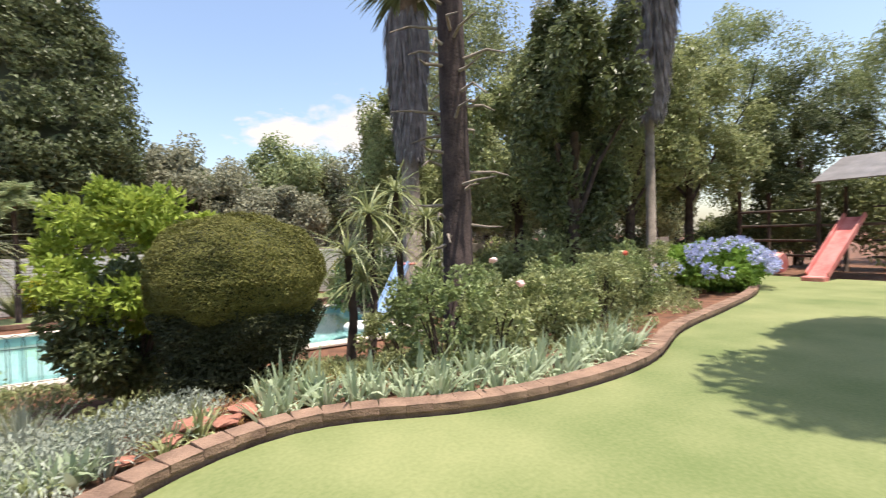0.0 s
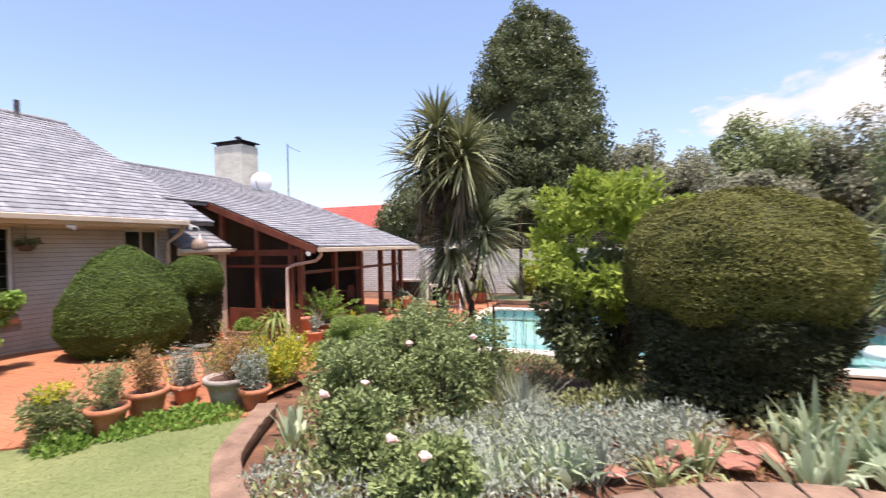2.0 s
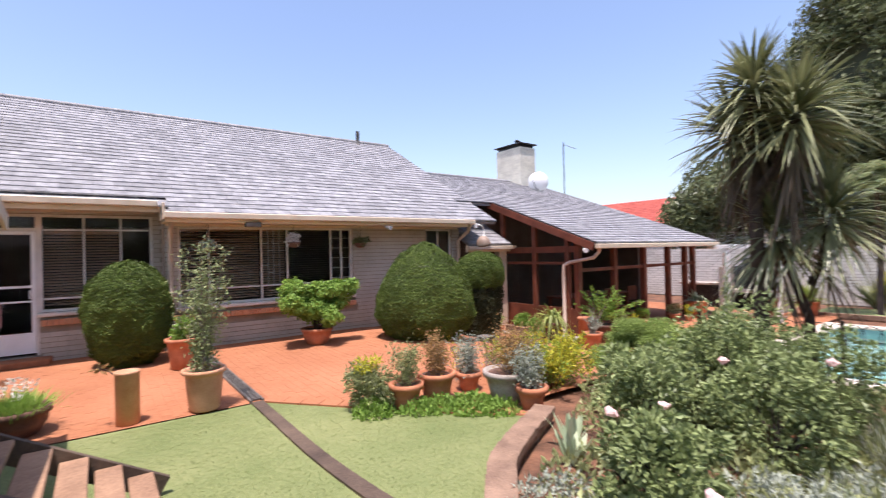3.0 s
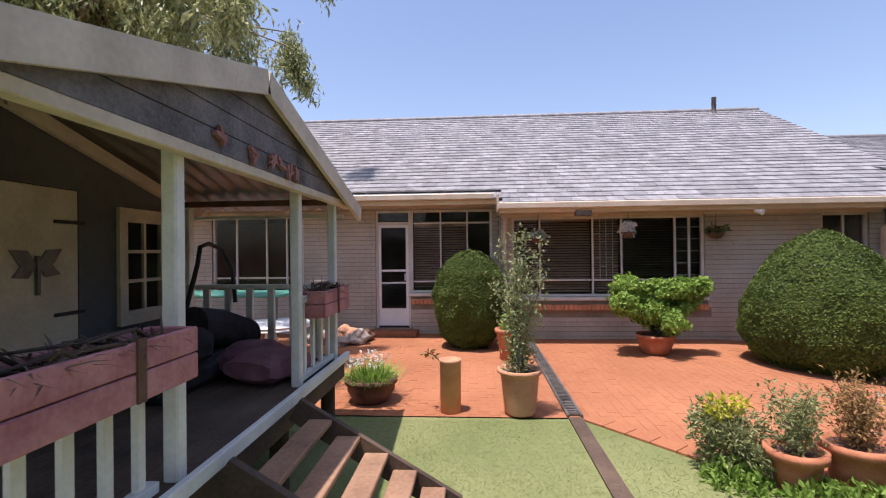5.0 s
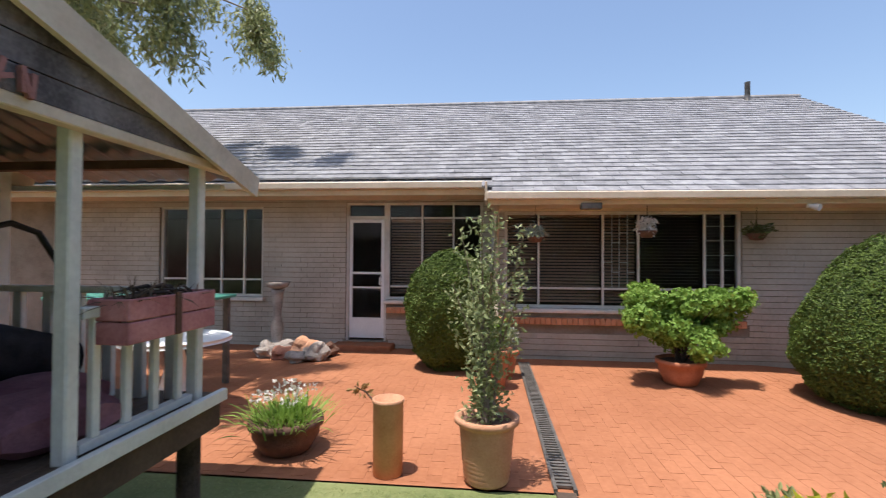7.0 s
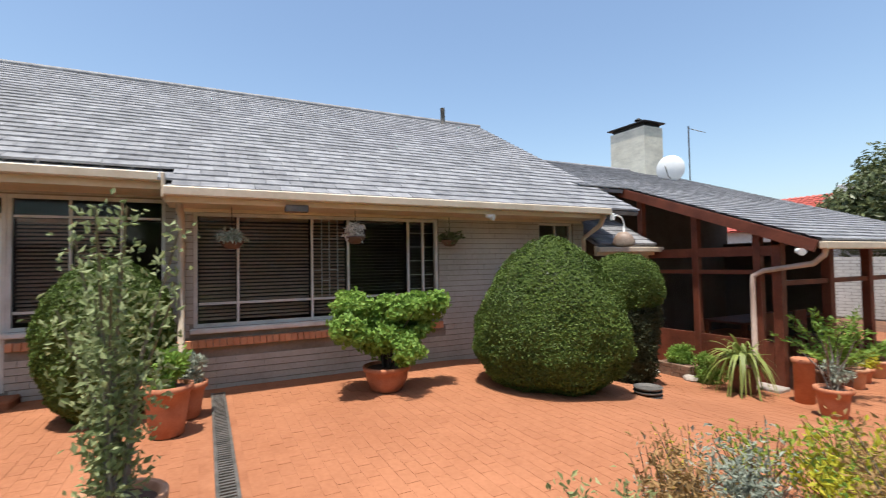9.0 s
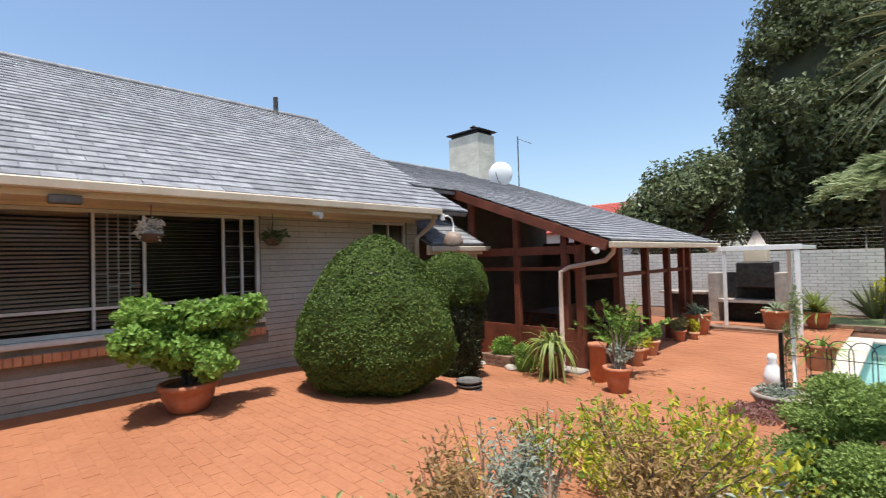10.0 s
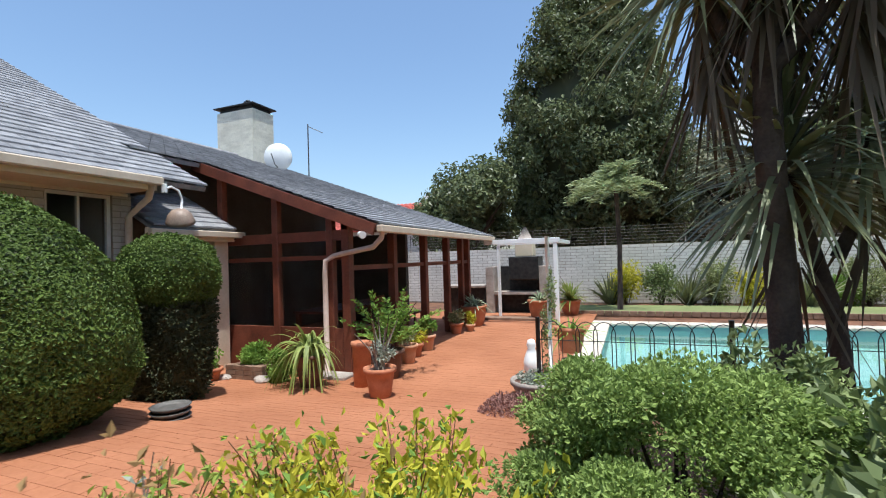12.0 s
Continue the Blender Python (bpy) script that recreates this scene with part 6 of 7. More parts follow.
for i, (x, y, n, h) in enumerate(((-4.85, 6.75, 26, 0.60), (-5.25, 6.45, 18, 0.55))):
    t = thing("yellow_shrub", (x, y, land(x, y) - 0.05), "sparse twiggy shrub with yellow-green leaves beside the paving", "shrub")
    tips = stems(t, n, 0.36, 0.0, h, 0.005, 97 + i, M_REDSTEM, 0.5)
    p, o = along(tips, n * 22, 97 + i, 0.03, 0.4)
    mesh_part("foliage", leaf_mesh("foliage", p, o, 0.045, L_LIME, 0.5, 0.5, seed=97 + i), t)


def shrub(name, loc, radii, lumps, n, size, mat, label, seed, lump_size=0.4, aspect=0.5, group="", n_stems=8, droop=0.0):
    t = thing(name, (loc[0], loc[1], land(loc[0], loc[1]) - 0.05), label, "shrub", group)
    h = radii[2]
    p, o = lump_points((0, 0, h), (radii[0], radii[1], h), lumps, n, seed, lump_size)
    mesh_part("foliage", leaf_mesh("foliage", p, o, size, mat, aspect, 0.8, droop, seed=seed), t)
    stems(t, n_stems, radii[0] * 0.7, 0.0, h * 1.4, 0.014, seed)
    return t


shrub("green_shrub", (-3.34, 7.25), (0.84, 0.72, 0.46), 84, 64000, 0.0235, L_SHRUB, "dense loose green shrub near the pool fence", 101, 0.21, 0.6)
shrub("rose_bush", (-2.58, 6.95), (0.42, 0.44, 0.56), 40, 3200, 0.07, L_ROSE, "tall leafy rose bush beside the cordyline palms", 108, 0.26, 0.6, "roses in the bed")
shrub("rose_bush", (-2.96, 6.62), (0.36, 0.36, 0.42), 30, 1900, 0.07, L_ROSE, "low leafy rose bush spreading beside the green shrub", 102, 0.26, 0.62, "roses in the bed")
for i, (x, y, r, h) in enumerate(((-2.5, 7.4, 0.50, 0.60), (-2.35, 5.4, 0.42, 0.50), (-1.75, 4.45, 0.38, 0.34), (-1.05, 3.95, 0.32, 0.25), (-1.7, 5.9, 0.5, 0.5), (-2.1, 6.4, 0.55, 0.74), (-1.7, 7.0, 0.5, 0.70), (-2.9, 8.0, 0.45, 0.62))):
    t = shrub("rose_bush", (x, y), (r, r, h), 46, 4200, 0.048, L_ROSE, "leafy rose bush in the flower bed", 110 + i, 0.24, 0.6, "roses in the bed")
    if i in (2, 3, 4):
        for k in range(2):
            a = k * 2.1 + i
            bm = lump(0.030, 0.85, k + i, 2, 0.6)
            bmesh.ops.translate(bm, vec=(r * 0.7 * math.cos(a), r * 0.7 * math.sin(a), h * 1.75 + 0.05 * k), verts=bm.verts)
            part("rose_bloom", bm, P_PINK, t, "pale pink rose bloom")

# rose thicket behind the kerb, toward the trees
for i in range(16):
    rng = random.Random(200 + i)
    x = 3.2 + (i % 8) * 0.9 + rng.uniform(-0.3, 0.3)
    y = kerb_y(x) + 1.7 + (i // 8) * 1.1 + rng.uniform(-0.3, 0.3)
    h = rng.uniform(0.55, 0.80)
    t = shrub("rose_bush", (x, y), (0.66, 0.66, h), 48, 2500, 0.068, L_MID if i % 3 else L_ROSE, "tall leafy rose bush in the long bed", 210 + i, 0.18, 0.6, "roses in the bed")
    if i % 4 == 1:
        bm = lump(0.05, 0.85, i, 2, 0.6)
        bmesh.ops.translate(bm, vec=(0.1, -0.3, h * 1.85), verts=bm.verts)
        part("rose_bloom", bm, P_PINK if i % 8 == 1 else P_RED, t, "single rose bloom")

# iris-like strap leaves along the kerb
def tuft(name, x, y, n, length, width, mat, label, seed, bend=0.45, spread=0.55, group=""):
    t = thing(name, (x, y, land(x, y) - 0.05), label, "plant", group)
    rg = np.random.default_rng(seed)
    a = rg.uniform(0, 6.283, n)
    q = rg.uniform(0, 1, n)
    b_ = np.stack([0.08 * q * np.cos(a), 0.08 * q * np.sin(a), np.zeros(n)], 1)
    d_ = np.stack([spread * q * np.cos(a), spread * q * np.sin(a), np.ones(n)], 1)
    mesh_part("leaves", blades_mesh("leaves", b_, d_, length, width, mat, bend, 4, seed), t)
    return t


for i in range(46):
    rng = random.Random(300 + i)
    x = 0.9 + (i % 23) * 0.2 + rng.uniform(-0.1, 0.1)
    y = kerb_y(x) + 0.5 + (i // 23) * 0.42 + rng.uniform(-0.12, 0.12)
    tuft("iris_clump", x, y, 26, rng.uniform(0.45, 0.70), 0.042, L_IRIS, "clump of grey-green sword-shaped leaves along the kerb", 300 + i, 0.5, 0.7, "leaf clumps along the kerb")
for i, (x, y) in enumerate(((-0.35, 4.55), (-0.75, 4.35), (-2.95, 5.2), (-2.7, 4.9))):
    tuft("agave", x, y, 16, 0.34, 0.07, L_IRIS, "pale green broad-leaved rosette in the bed", 360 + i, 0.2, 0.9, "rosettes in the bed")
for i, (x, y, l) in enumerate(((-1.3, 6.9, 0.9), (-1.0, 6.4, 0.8), (-1.6, 7.5, 0.8))):
    tuft("grass_clump", x, y, 190, l, 0.012, L_SILVER if i else L_MID, "arching clump of fine silvery grass", 370 + i, 0.35, 0.6, "grass clumps in the bed")

# silver and mixed cover over the bed
cover("silver_cover", "low silvery-leaved plants spreading over the bed", [(-0.1, 5.2, 0.5, 0.30), (-0.7, 5.3, 0.55, 0.34), (-1.3, 4.9, 0.5, 0.28), (0.3, 5.6, 0.4, 0.22), (-0.5, 4.75, 0.4, 0.26), (-1.0, 5.8, 0.5, 0.3), (-1.5, 3.9, 0.45, 0.22), (-2.2, 4.2, 0.4, 0.2), (-0.6, 4.05, 0.35, 0.18), (-0.9, 4.5, 0.4, 0.3), (-0.3, 5.0, 0.45, 0.34)], 9500, 0.055, L_SILVER, 0.15, 401, 0.28)
for i in range(60):
    rng = random.Random(1300 + i)
    x, y = rng.uniform(-1.6, 0.5), rng.uniform(4.35, 6.1)
    if y > kerb_y(x) + 0.45:
        tuft("sword_leaf_clump", x, y, 34, rng.uniform(0.26, 0.5), 0.022, (L_IRIS, L_SILVER, L_MID)[i % 3], "clump of narrow grey-green leaves in the bed", 1300 + i, 0.6, 0.9, "leaf clumps in the bed")
cover("green_cover", "mixed low green plants over the bed", [(-1.1, 3.75, 0.35, 0.18), (-1.9, 4.0, 0.4, 0.22), (-2.2, 4.7, 0.5, 0.24), (-2.0, 5.3, 0.6, 0.3), (-2.9, 5.9, 0.5, 0.3), (-3.4, 6.9, 0.6, 0.4), (-3.1, 6.5, 0.5, 0.4), (-1.5, 6.5, 0.6, 0.25), (1.6, 6.2, 0.9, 0.25), (3.0, 6.0, 1.2, 0.3), (5.0, 6.6, 1.4, 0.35), (7.5, 8.0, 1.8, 0.4), (-0.3, 7.6, 1.0, 0.3), (10.0, 8.5, 1.8, 0.5), (2.5, 8.6, 1.4, 0.25), (-2.0, 9.8, 1.2, 0.3), (0.5, 10.0, 1.3, 0.2), (5.2, 4.9, 0.6, 0.2), (6.6, 5.9, 0.7, 0.25), (8.6, 6.6, 0.9, 0.3)], 36000, 0.065, L_MID, 0.1, 402)
cover("dry_cover", "dry brown leaf litter and stems over the bed", [(-1.6, 4.3, 0.6, 0.10), (0.6, 5.1, 0.7, 0.06), (-0.2, 6.2, 1.0, 0.08), (1.0, 7.0, 1.2, 0.08), (3.5, 7.5, 2.5, 0.08)], 7000, 0.05, L_DRY, 0.1, 403)
for i, (x, y, r) in enumerate(((0.35, 4.95, 0.13), (0.6, 4.85, 0.10), (0.2, 4.75, 0.08), (0.75, 5.05, 0.12), (-0.1, 4.6, 0.07), (0.5, 5.2, 0.09))):
    whole("red_rock", lump(r, 0.38, 20 + i, 2, 0.5), M_REDSTONE, "rough red rock at the edge of the bed", "stone", "rocks in the bed", loc=(x, y, land(x, y) + r * 0.25), rz=i * 40)
for i, (x, y, r) in enumerate(((-1.9, 6.6, 0.17),)):
    pot("empty_pot", (x, y, land(x, y)), r, r * 1.5, M_TERRA, "terracotta pot half hidden among the plants", "pot", "pots in the bed")

# lime-green shrub
t = thing("lime_shrub", (-0.25, 8.8, land(-0.25, 8.8) - 0.05), "tall shrub with bright lime-green young leaves", "shrub")
gz = land(-0.25, 8.8)
p, o = lump_points((0, 0, 1.75 - gz), (1.3, 1.0, 1.25), 44, 8000, 420, 0.19)
mesh_part("foliage", leaf_mesh("foliage", p, o, 0.12, L_LIME, 0.5, 0.7, seed=420), t)
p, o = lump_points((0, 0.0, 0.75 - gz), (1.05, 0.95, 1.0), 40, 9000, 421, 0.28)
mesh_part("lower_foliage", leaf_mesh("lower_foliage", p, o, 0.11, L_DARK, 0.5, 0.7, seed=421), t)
stems(t, 10, 0.8, 0.0, 2.0, 0.025, 420)


# ---- cordyline palms ----
def cordyline(loc, heads, trunk, label, seed, dead=60):
    t = thing("cordyline", (loc[0], loc[1], land(loc[0], loc[1]) - 0.1), label, "palm")
    rg = np.random.default_rng(seed)
    bm = bmesh.new()
    for k, (hx, hy, hz) in enumerate(heads):
        if k == 0:
            add_tube(bm, [(0, 0, 0), (0.02, 0, hz * 0.3), (-0.02, 0.01, hz * 0.6), (hx, hy, hz)], [trunk * 1.2, trunk, trunk * 0.9, trunk * 0.75], 14)
        else:
            part("branch", tube([(0, 0, hz - 0.75), (hx * 0.55, hy * 0.55, hz - 0.5), (hx, hy, hz)], [trunk * 0.7, trunk * 0.6, trunk * 0.5], 10), M_BARK, t)
    part("trunk", bm, M_BARK, t)
    for k, (hx, hy, hz) in enumerate(heads):
        n = 310
        a = rg.uniform(0, 6.283, n)
        el = rg.uniform(-0.55, 1.4, n)
        d_ = np.stack([np.cos(a) * np.cos(el), np.sin(a) * np.cos(el), np.sin(el)], 1)
        b_ = np.tile(np.array([hx, hy, hz]), (n, 1)) + d_ * 0.06 + np.stack([np.zeros(n), np.zeros(n), el * 0.14], 1)
        mesh_part("leaf_head", blades_mesh("leaf_head", b_, d_, 0.74, 0.040, L_STRAP, 0.42, 6, seed + k), t)
        n = dead
        a = rg.uniform(0, 6.283, n)
        z_ = rg.uniform(0.0, 0.55, n)
        d_ = np.stack([np.cos(a) * 0.42, np.sin(a) * 0.42, -np.ones(n)], 1) + rg.normal(0, 0.1, (n, 3))
        b_ = np.array([hx, hy, hz - 0.1]) + d_ * 0.05 - z_[:, None] * np.array([hx * 0.4, hy * 0.4, 1.0])
        mesh_part("dead_leaf_skirt", blades_mesh("dead_leaf_skirt", b_, d_, 0.75, 0.038, L_DEAD, 0.05, 3, seed + 50 + k), t)
    return t


cordyline((-2.70, 8.48), ((0.0, 0.0, 3.95), (0.46, -0.15, 3.55), (-0.34, 0.2, 3.55), (0.15, 0.35, 3.7)), 0.085, "tall cordyline palm with several shaggy leaf heads", 430)
cordyline((-2.30, 8.85), ((-0.28, -0.10, 2.28), (0.20, 0.0, 2.5)), 0.06, "shorter cordyline palm with drooping strap leaves", 440, 16)

# aloes by the pool
for i, (x, y, h) in enumerate(((3.2, 8.2, 2.75), (4.0, 8.8, 3.3), (2.6, 7.6, 1.9), (4.5, 8.5, 2.7))):
    t = thing("tree_aloe", (x, y, land(x, y) - 0.05), "tree aloe with curved toothed leaves on a bare stem", "aloe", "aloes near the pool")
    part("trunk", tube([(0, 0, 0), (0.1, 0, h * 0.5), (0.05, 0.05, h)], [0.09, 0.07, 0.06], 8), M_BARK, t)
    rg = np.random.default_rng(450 + i)
    for k, hz in enumerate((h, h * 0.8)):
        n = 66
        a = rg.uniform(0, 6.283, n)
        el = rg.uniform(-0.2, 1.2, n)
        d_ = np.stack([np.cos(a) * np.cos(el), np.sin(a) * np.cos(el), np.sin(el)], 1)
        b_ = np.tile(np.array([0.05 + 0.25 * k, 0.05, hz]), (n, 1))
        mesh_part("leaf_rosette", blades_mesh("leaf_rosette", b_, d_, 0.95, 0.036, L_MID, 0.65, 6, 460 + i * 2 + k), t)

# ---- dead pine trunk and fan palms ----
dead = thing("dead_pine", (3.9, 6.45, land(3.9, 6.45) - 0.1), "bare dead pine trunk with broken branch stubs", "tree")
part("trunk", tube([(0, 0, 0), (0.02, 0, 2.5), (-0.03, 0, 5.5), (0, 0, 9.0)], [0.24, 0.21, 0.19, 0.13], 14), M_PINEBARK, dead)
rng = random.Random(21)
for i in range(70):
    z = 1.6 + i * 0.095
    a = rng.uniform(0, 6.28)
    l = rng.uniform(0.12, 0.75)
    part("branch_stub", tube([(0.17 * math.cos(a), 0.17 * math.sin(a), z), (0.17 * math.cos(a) + l * 0.6 * math.cos(a), 0.17 * math.sin(a) + l * 0.6 * math.sin(a), z + rng.uniform(-0.05, 0.08)), ((0.17 + l) * math.cos(a + 0.2), (0.17 + l) * math.sin(a + 0.2), z + rng.uniform(-0.12, 0.12))], [0.028, 0.02, 0.008], 5), M_PALETRUNK, dead)


def fan_palm(loc, trunk_r, skirt_z0, skirt_z1, skirt_r, top, label, seed):
    t = thing("fan_palm", (loc[0], loc[1], land(loc[0], loc[1]) - 0.1), label, "palm")
    part("trunk", tube([(0, 0, 0), (0, 0, top * 0.5), (0.1, 0, top)], [trunk_r * 1.2, trunk_r, trunk_r], 12), M_PALETRUNK, t)
    rg = np.random.default_rng(seed)
    n = 2600
    z = rg.uniform(skirt_z0 + 0.7, skirt_z1 + 0.6, n)
    a = rg.uniform(0, 6.283, n)
    w = np.clip((z - skirt_z0) / (skirt_z1 - skirt_z0), 0.12, 1.0) ** 0.6
    rr = trunk_r + (skirt_r - trunk_r) * w * rg.uniform(0.5, 1.0, n)
    b_ = np.stack([rr * np.cos(a), rr * np.sin(a), z], 1)
    d_ = np.stack([np.cos(a) * 0.12, np.sin(a) * 0.12, -np.ones(n)], 1) + rg.normal(0, 0.05, (n, 3))
    mesh_part("dead_frond_skirt", blades_mesh("dead_frond_skirt", b_, d_, 0.8, 0.07, M_SKIRT, 0.02, 2, seed), t)
    n = 700
    a = rg.uniform(0, 6.283, n)
    el = rg.uniform(-0.5, 1.3, n)
    d_ = np.stack([np.cos(a) * np.cos(el), np.sin(a) * np.cos(el), np.sin(el)], 1)
    b_ = np.tile(np.array([0.1, 0, top]), (n, 1)) + d_ * 0.7
    mesh_part("fronds", blades_mesh("fronds", b_, d_, 1.1, 0.09, L_STRAP, 0.3, 4, seed + 1), t)


fan_palm((7.02, 14.0), 0.27, 4.6, 9.0, 0.66, 10.6, "tall fan palm wrapped in grey dead fronds", 470)
fan_palm((12.1, 9.05), 0.12, 4.7, 9.0, 0.78, 10.5, "slender fan palm with a hanging skirt of dead fronds", 480)

# hydrangea
t = thing("hydrangea", (12.4, 7.45, land(12.4, 7.45) - 0.05), "rounded hydrangea covered in blue flower heads", "shrub")
p, o = lump_points((0, 0, 0.62), (1.75, 1.2, 0.68), 34, 6500, 490, 0.30)
mesh_part("foliage", leaf_mesh("foliage", p, o, 0.14, L_BRIGHT, 0.65, 0.7, seed=490), t)
rg = np.random.default_rng(491)
for i in range(46):
    a, el = rg.uniform(2.6, 6.6), rg.uniform(0.0, 1.25)
    c = np.array([1.72 * math.cos(a) * math.cos(el), 1.2 * math.sin(a) * math.cos(el), 0.55 + 0.78 * math.sin(el)])
    u = rg.normal(0, 1, (46, 3))
    u /= np.linalg.norm(u, axis=1, keepdims=True)
    mesh_part("flower_head", leaf_mesh("flower_head", c + u * 0.11, u, 0.075, P_BLUE, 0.9, 0.5, seed=500 + i), t)["kind"] = "stuff"

# ---- play corner: slide, climbing frame, barrel ----
sl = thing("play_slide", (0, 0, 0), "faded red plastic slide leading down to the lawn", "slide")
A, B = Vector((18.2, 6.45, 2.2)), Vector((15.9, 6.55, 0.52))
part("chute", beam(A, B, 0.5, 0.04), M_REDPLASTIC, sl)
for s_ in (-0.25, 0.25):
    part("side_wall", beam(A + Vector((0, s_, 0.08)), B + Vector((0, s_, 0.08)), 0.04, 0.17), M_REDPLASTIC, sl)
part("foot", box(15.55, 15.95, 6.28, 6.82, 0.40, 0.56, 0.03), M_REDPLASTIC, sl)
cf = thing("jungle_gym", (0, 0, 0), "dark wooden climbing frame with a pale sheet roof", "jungle gym")
for x in (18.3, 20.4):
    for y in (5.0, 7.4, 9.8):
        part("post", tube([(x, y, 0.3), (x, y, 3.3)], 0.07, 8), M_BARK, cf)
for z in (1.0, 1.5, 2.0, 2.5):
    part("rail", tube([(18.3, 7.4, z), (18.3, 9.9, z + 0.03)], 0.045, 7), M_BARK, cf)
    part("rung", tube([(18.35, 5.0, z), (18.35, 6.1, z)], 0.03, 6), M_BARK, cf)
part("platform", box(18.3, 20.4, 5.0, 7.4, 1.95, 2.03), M_DECK, cf)
part("roof_sheet", beam((17.9, 6.1, 3.35), (20.3, 6.1, 4.3), 2.7, 0.04), M_IRONSHEET, cf, "pale corrugated roof sheet")
bar = thing("play_barrel", (17.6, 8.6, 0.42), "red plastic barrel lying on the lawn", "barrel")
bm = lathe([(0.30, -0.5), (0.36, -0.3), (0.38, 0), (0.36, 0.3), (0.30, 0.5)], 18)
bmesh.ops.rotate(bm, matrix=Euler((radians(90), 0, 0)).to_matrix(), verts=bm.verts)
bmesh.ops.translate(bm, vec=(0, 0, 0.37), verts=bm.verts)
part("barrel_body", bm, M_REDPLASTIC, bar)
for i, (x, y) in enumerate(((14.6, 9.0), (15.6, 9.4))):
    t = thing("garden_chair", (x, y, land(x, y)), "small orange-brown wooden garden chair under the trees", "chair", "chairs under the trees", rz=30 * i)
    part("seat", box(-0.25, 0.25, -0.25, 0.25, 0.38, 0.42), M_TERRA, t)
    part("backrest", box(-0.25, 0.25, 0.2, 0.25, 0.42, 0.95), M_PALETERRA, t)
    for qx in (-0.22, 0.22):
        for qy in (-0.22, 0.22):
            part("leg", box(qx - 0.025, qx + 0.025, qy - 0.025, qy + 0.025, 0, 0.38), M_TERRA, t)

# ---- pool slide and float ----
ps = thing("pool_slide", (0, 0, 0), "pale blue pool slide at the water's edge", "slide")
A, B = Vector((6.35, 13.3, 1.15)), Vector((5.35, 12.9, -0.35))
part("chute", beam(A, B, 0.45, 0.03), M_BLUE, ps)
for s_ in (-0.22, 0.22):
    part("side_wall", beam(A + Vector((-s_ * 0.3, s_, 0.07)), B + Vector((-s_ * 0.3, s_, 0.07)), 0.03, 0.14), M_BLUE, ps)
    part("leg", tube([(6.4, 13.3 + s_, 1.15), (6.75, 13.3 + s_, -0.48)], 0.025, 7), M_WHITE, ps)
part("platform", box(6.3, 6.7, 13.05, 13.55, 1.12, 1.18, 0.02), M_REDPLASTIC, ps)
flo = thing("pool_float", (4.95, 13.3, -0.62), "white inflatable ring floating on the pool", "pool float")
bm = bmesh.new()
ring = [(0.38 * math.cos(a), 0.38 * math.sin(a), 0.06) for a in np.linspace(0, 6.283, 25)]
add_tube(bm, ring, 0.11, 10, False)
part("ring", bm, M_WHITE, flo)

# ---- hoop-topped pool fence ----
fence = thing("pool_fence", (0, 0, 0), "low hoop-topped dark green wire fence along the pool", "fence")
fz = -0.5
for i in range(20):
    x = -4.45 + i * 0.205
    y = 11.05
    pts = [(x - 0.125, y, fz), (x - 0.125, y, fz + 0.80)] + [(x + 0.125 * math.cos(a), y, fz + 0.80 + 0.15 * math.sin(a)) for a in np.linspace(2.9, 0.25, 7)] + [(x + 0.125, y, fz + 0.80), (x + 0.125, y, fz)]
    part("hoop", tube(pts, 0.006, 5), M_IRON, fence)
for z in (0.12, 0.72):
    part("wire", tube([(-4.6, 11.05, fz + z), (-0.5, 11.05, fz + z)], 0.005, 5), M_IRON, fence)
for x in (-4.62, -2.53, -0.45):
    part("post", tube([(x, 11.05, fz - 0.1), (x, 11.05, fz + 1.0)], 0.028, 8), M_IRON, fence)

# ---- white pergola bar, oven, far pots ----
perg = thing("pergola", (0, 0, 0), "white painted steel pergola beside the patio", "pergola")
part("post", box(-5.32, -5.22, 17.0, 17.1, -0.5, 1.58, 0.006), M_WHITE, perg)
part("post", box(-7.12, -7.04, 18.3, 18.38, -0.5, 1.58, 0.006), M_WHITE, perg)
part("crossbar", box(-7.1, -5.16, 16.99, 17.11, 1.58, 1.70, 0.006), M_WHITE, perg)
part("crossbar", box(-5.33, -5.21, 17.12, 19.6, 1.58, 1.68, 0.006), M_WHITE, perg)
part("crossbar", box(-7.1, -5.34, 18.28, 18.40, 1.58, 1.68, 0.006), M_WHITE, perg)
vine = thing("climbing_vine", (-4.68, 12.3, -0.5), "leafy vine wound round a white post", "vine")
part("pole", tube([(0, 0, 0), (0, 0, 2.05)], 0.03, 8), M_WHITE, vine, "white painted post")
p, o = lump_points((0, 0, 0.8), (0.14, 0.14, 0.85), 18, 700, 520, 0.25)
mesh_part("leaves", leaf_mesh("leaves", p, o, 0.05, L_ROSE, 0.5, seed=520), vine)
oven = thing("outdoor_oven", (0, 0, 0), "pale brick outdoor grill with a dark hearth and flue", "grill")
part("pier", box(-7.75, -7.5, 19.2, 20.0, -0.5, 0.95, 0.01), M_STONE, oven)
part("pier", box(-6.1, -5.85, 19.2, 20.0, -0.5, 0.95, 0.01), M_STONE, oven)
part("back_wall", box(-7.5, -6.1, 19.8, 20.0, -0.5, 0.95), M_IRON, oven, "black back wall of the hearth")
part("hearth_slab", box(-7.5, -6.1, 19.2, 19.8, 0.10, 0.18), M_STONE, oven)
part("hood", box(-7.0, -6.1, 19.15, 19.98, 0.55, 1.25, 0.02), M_IRON, oven, "black steel hood")
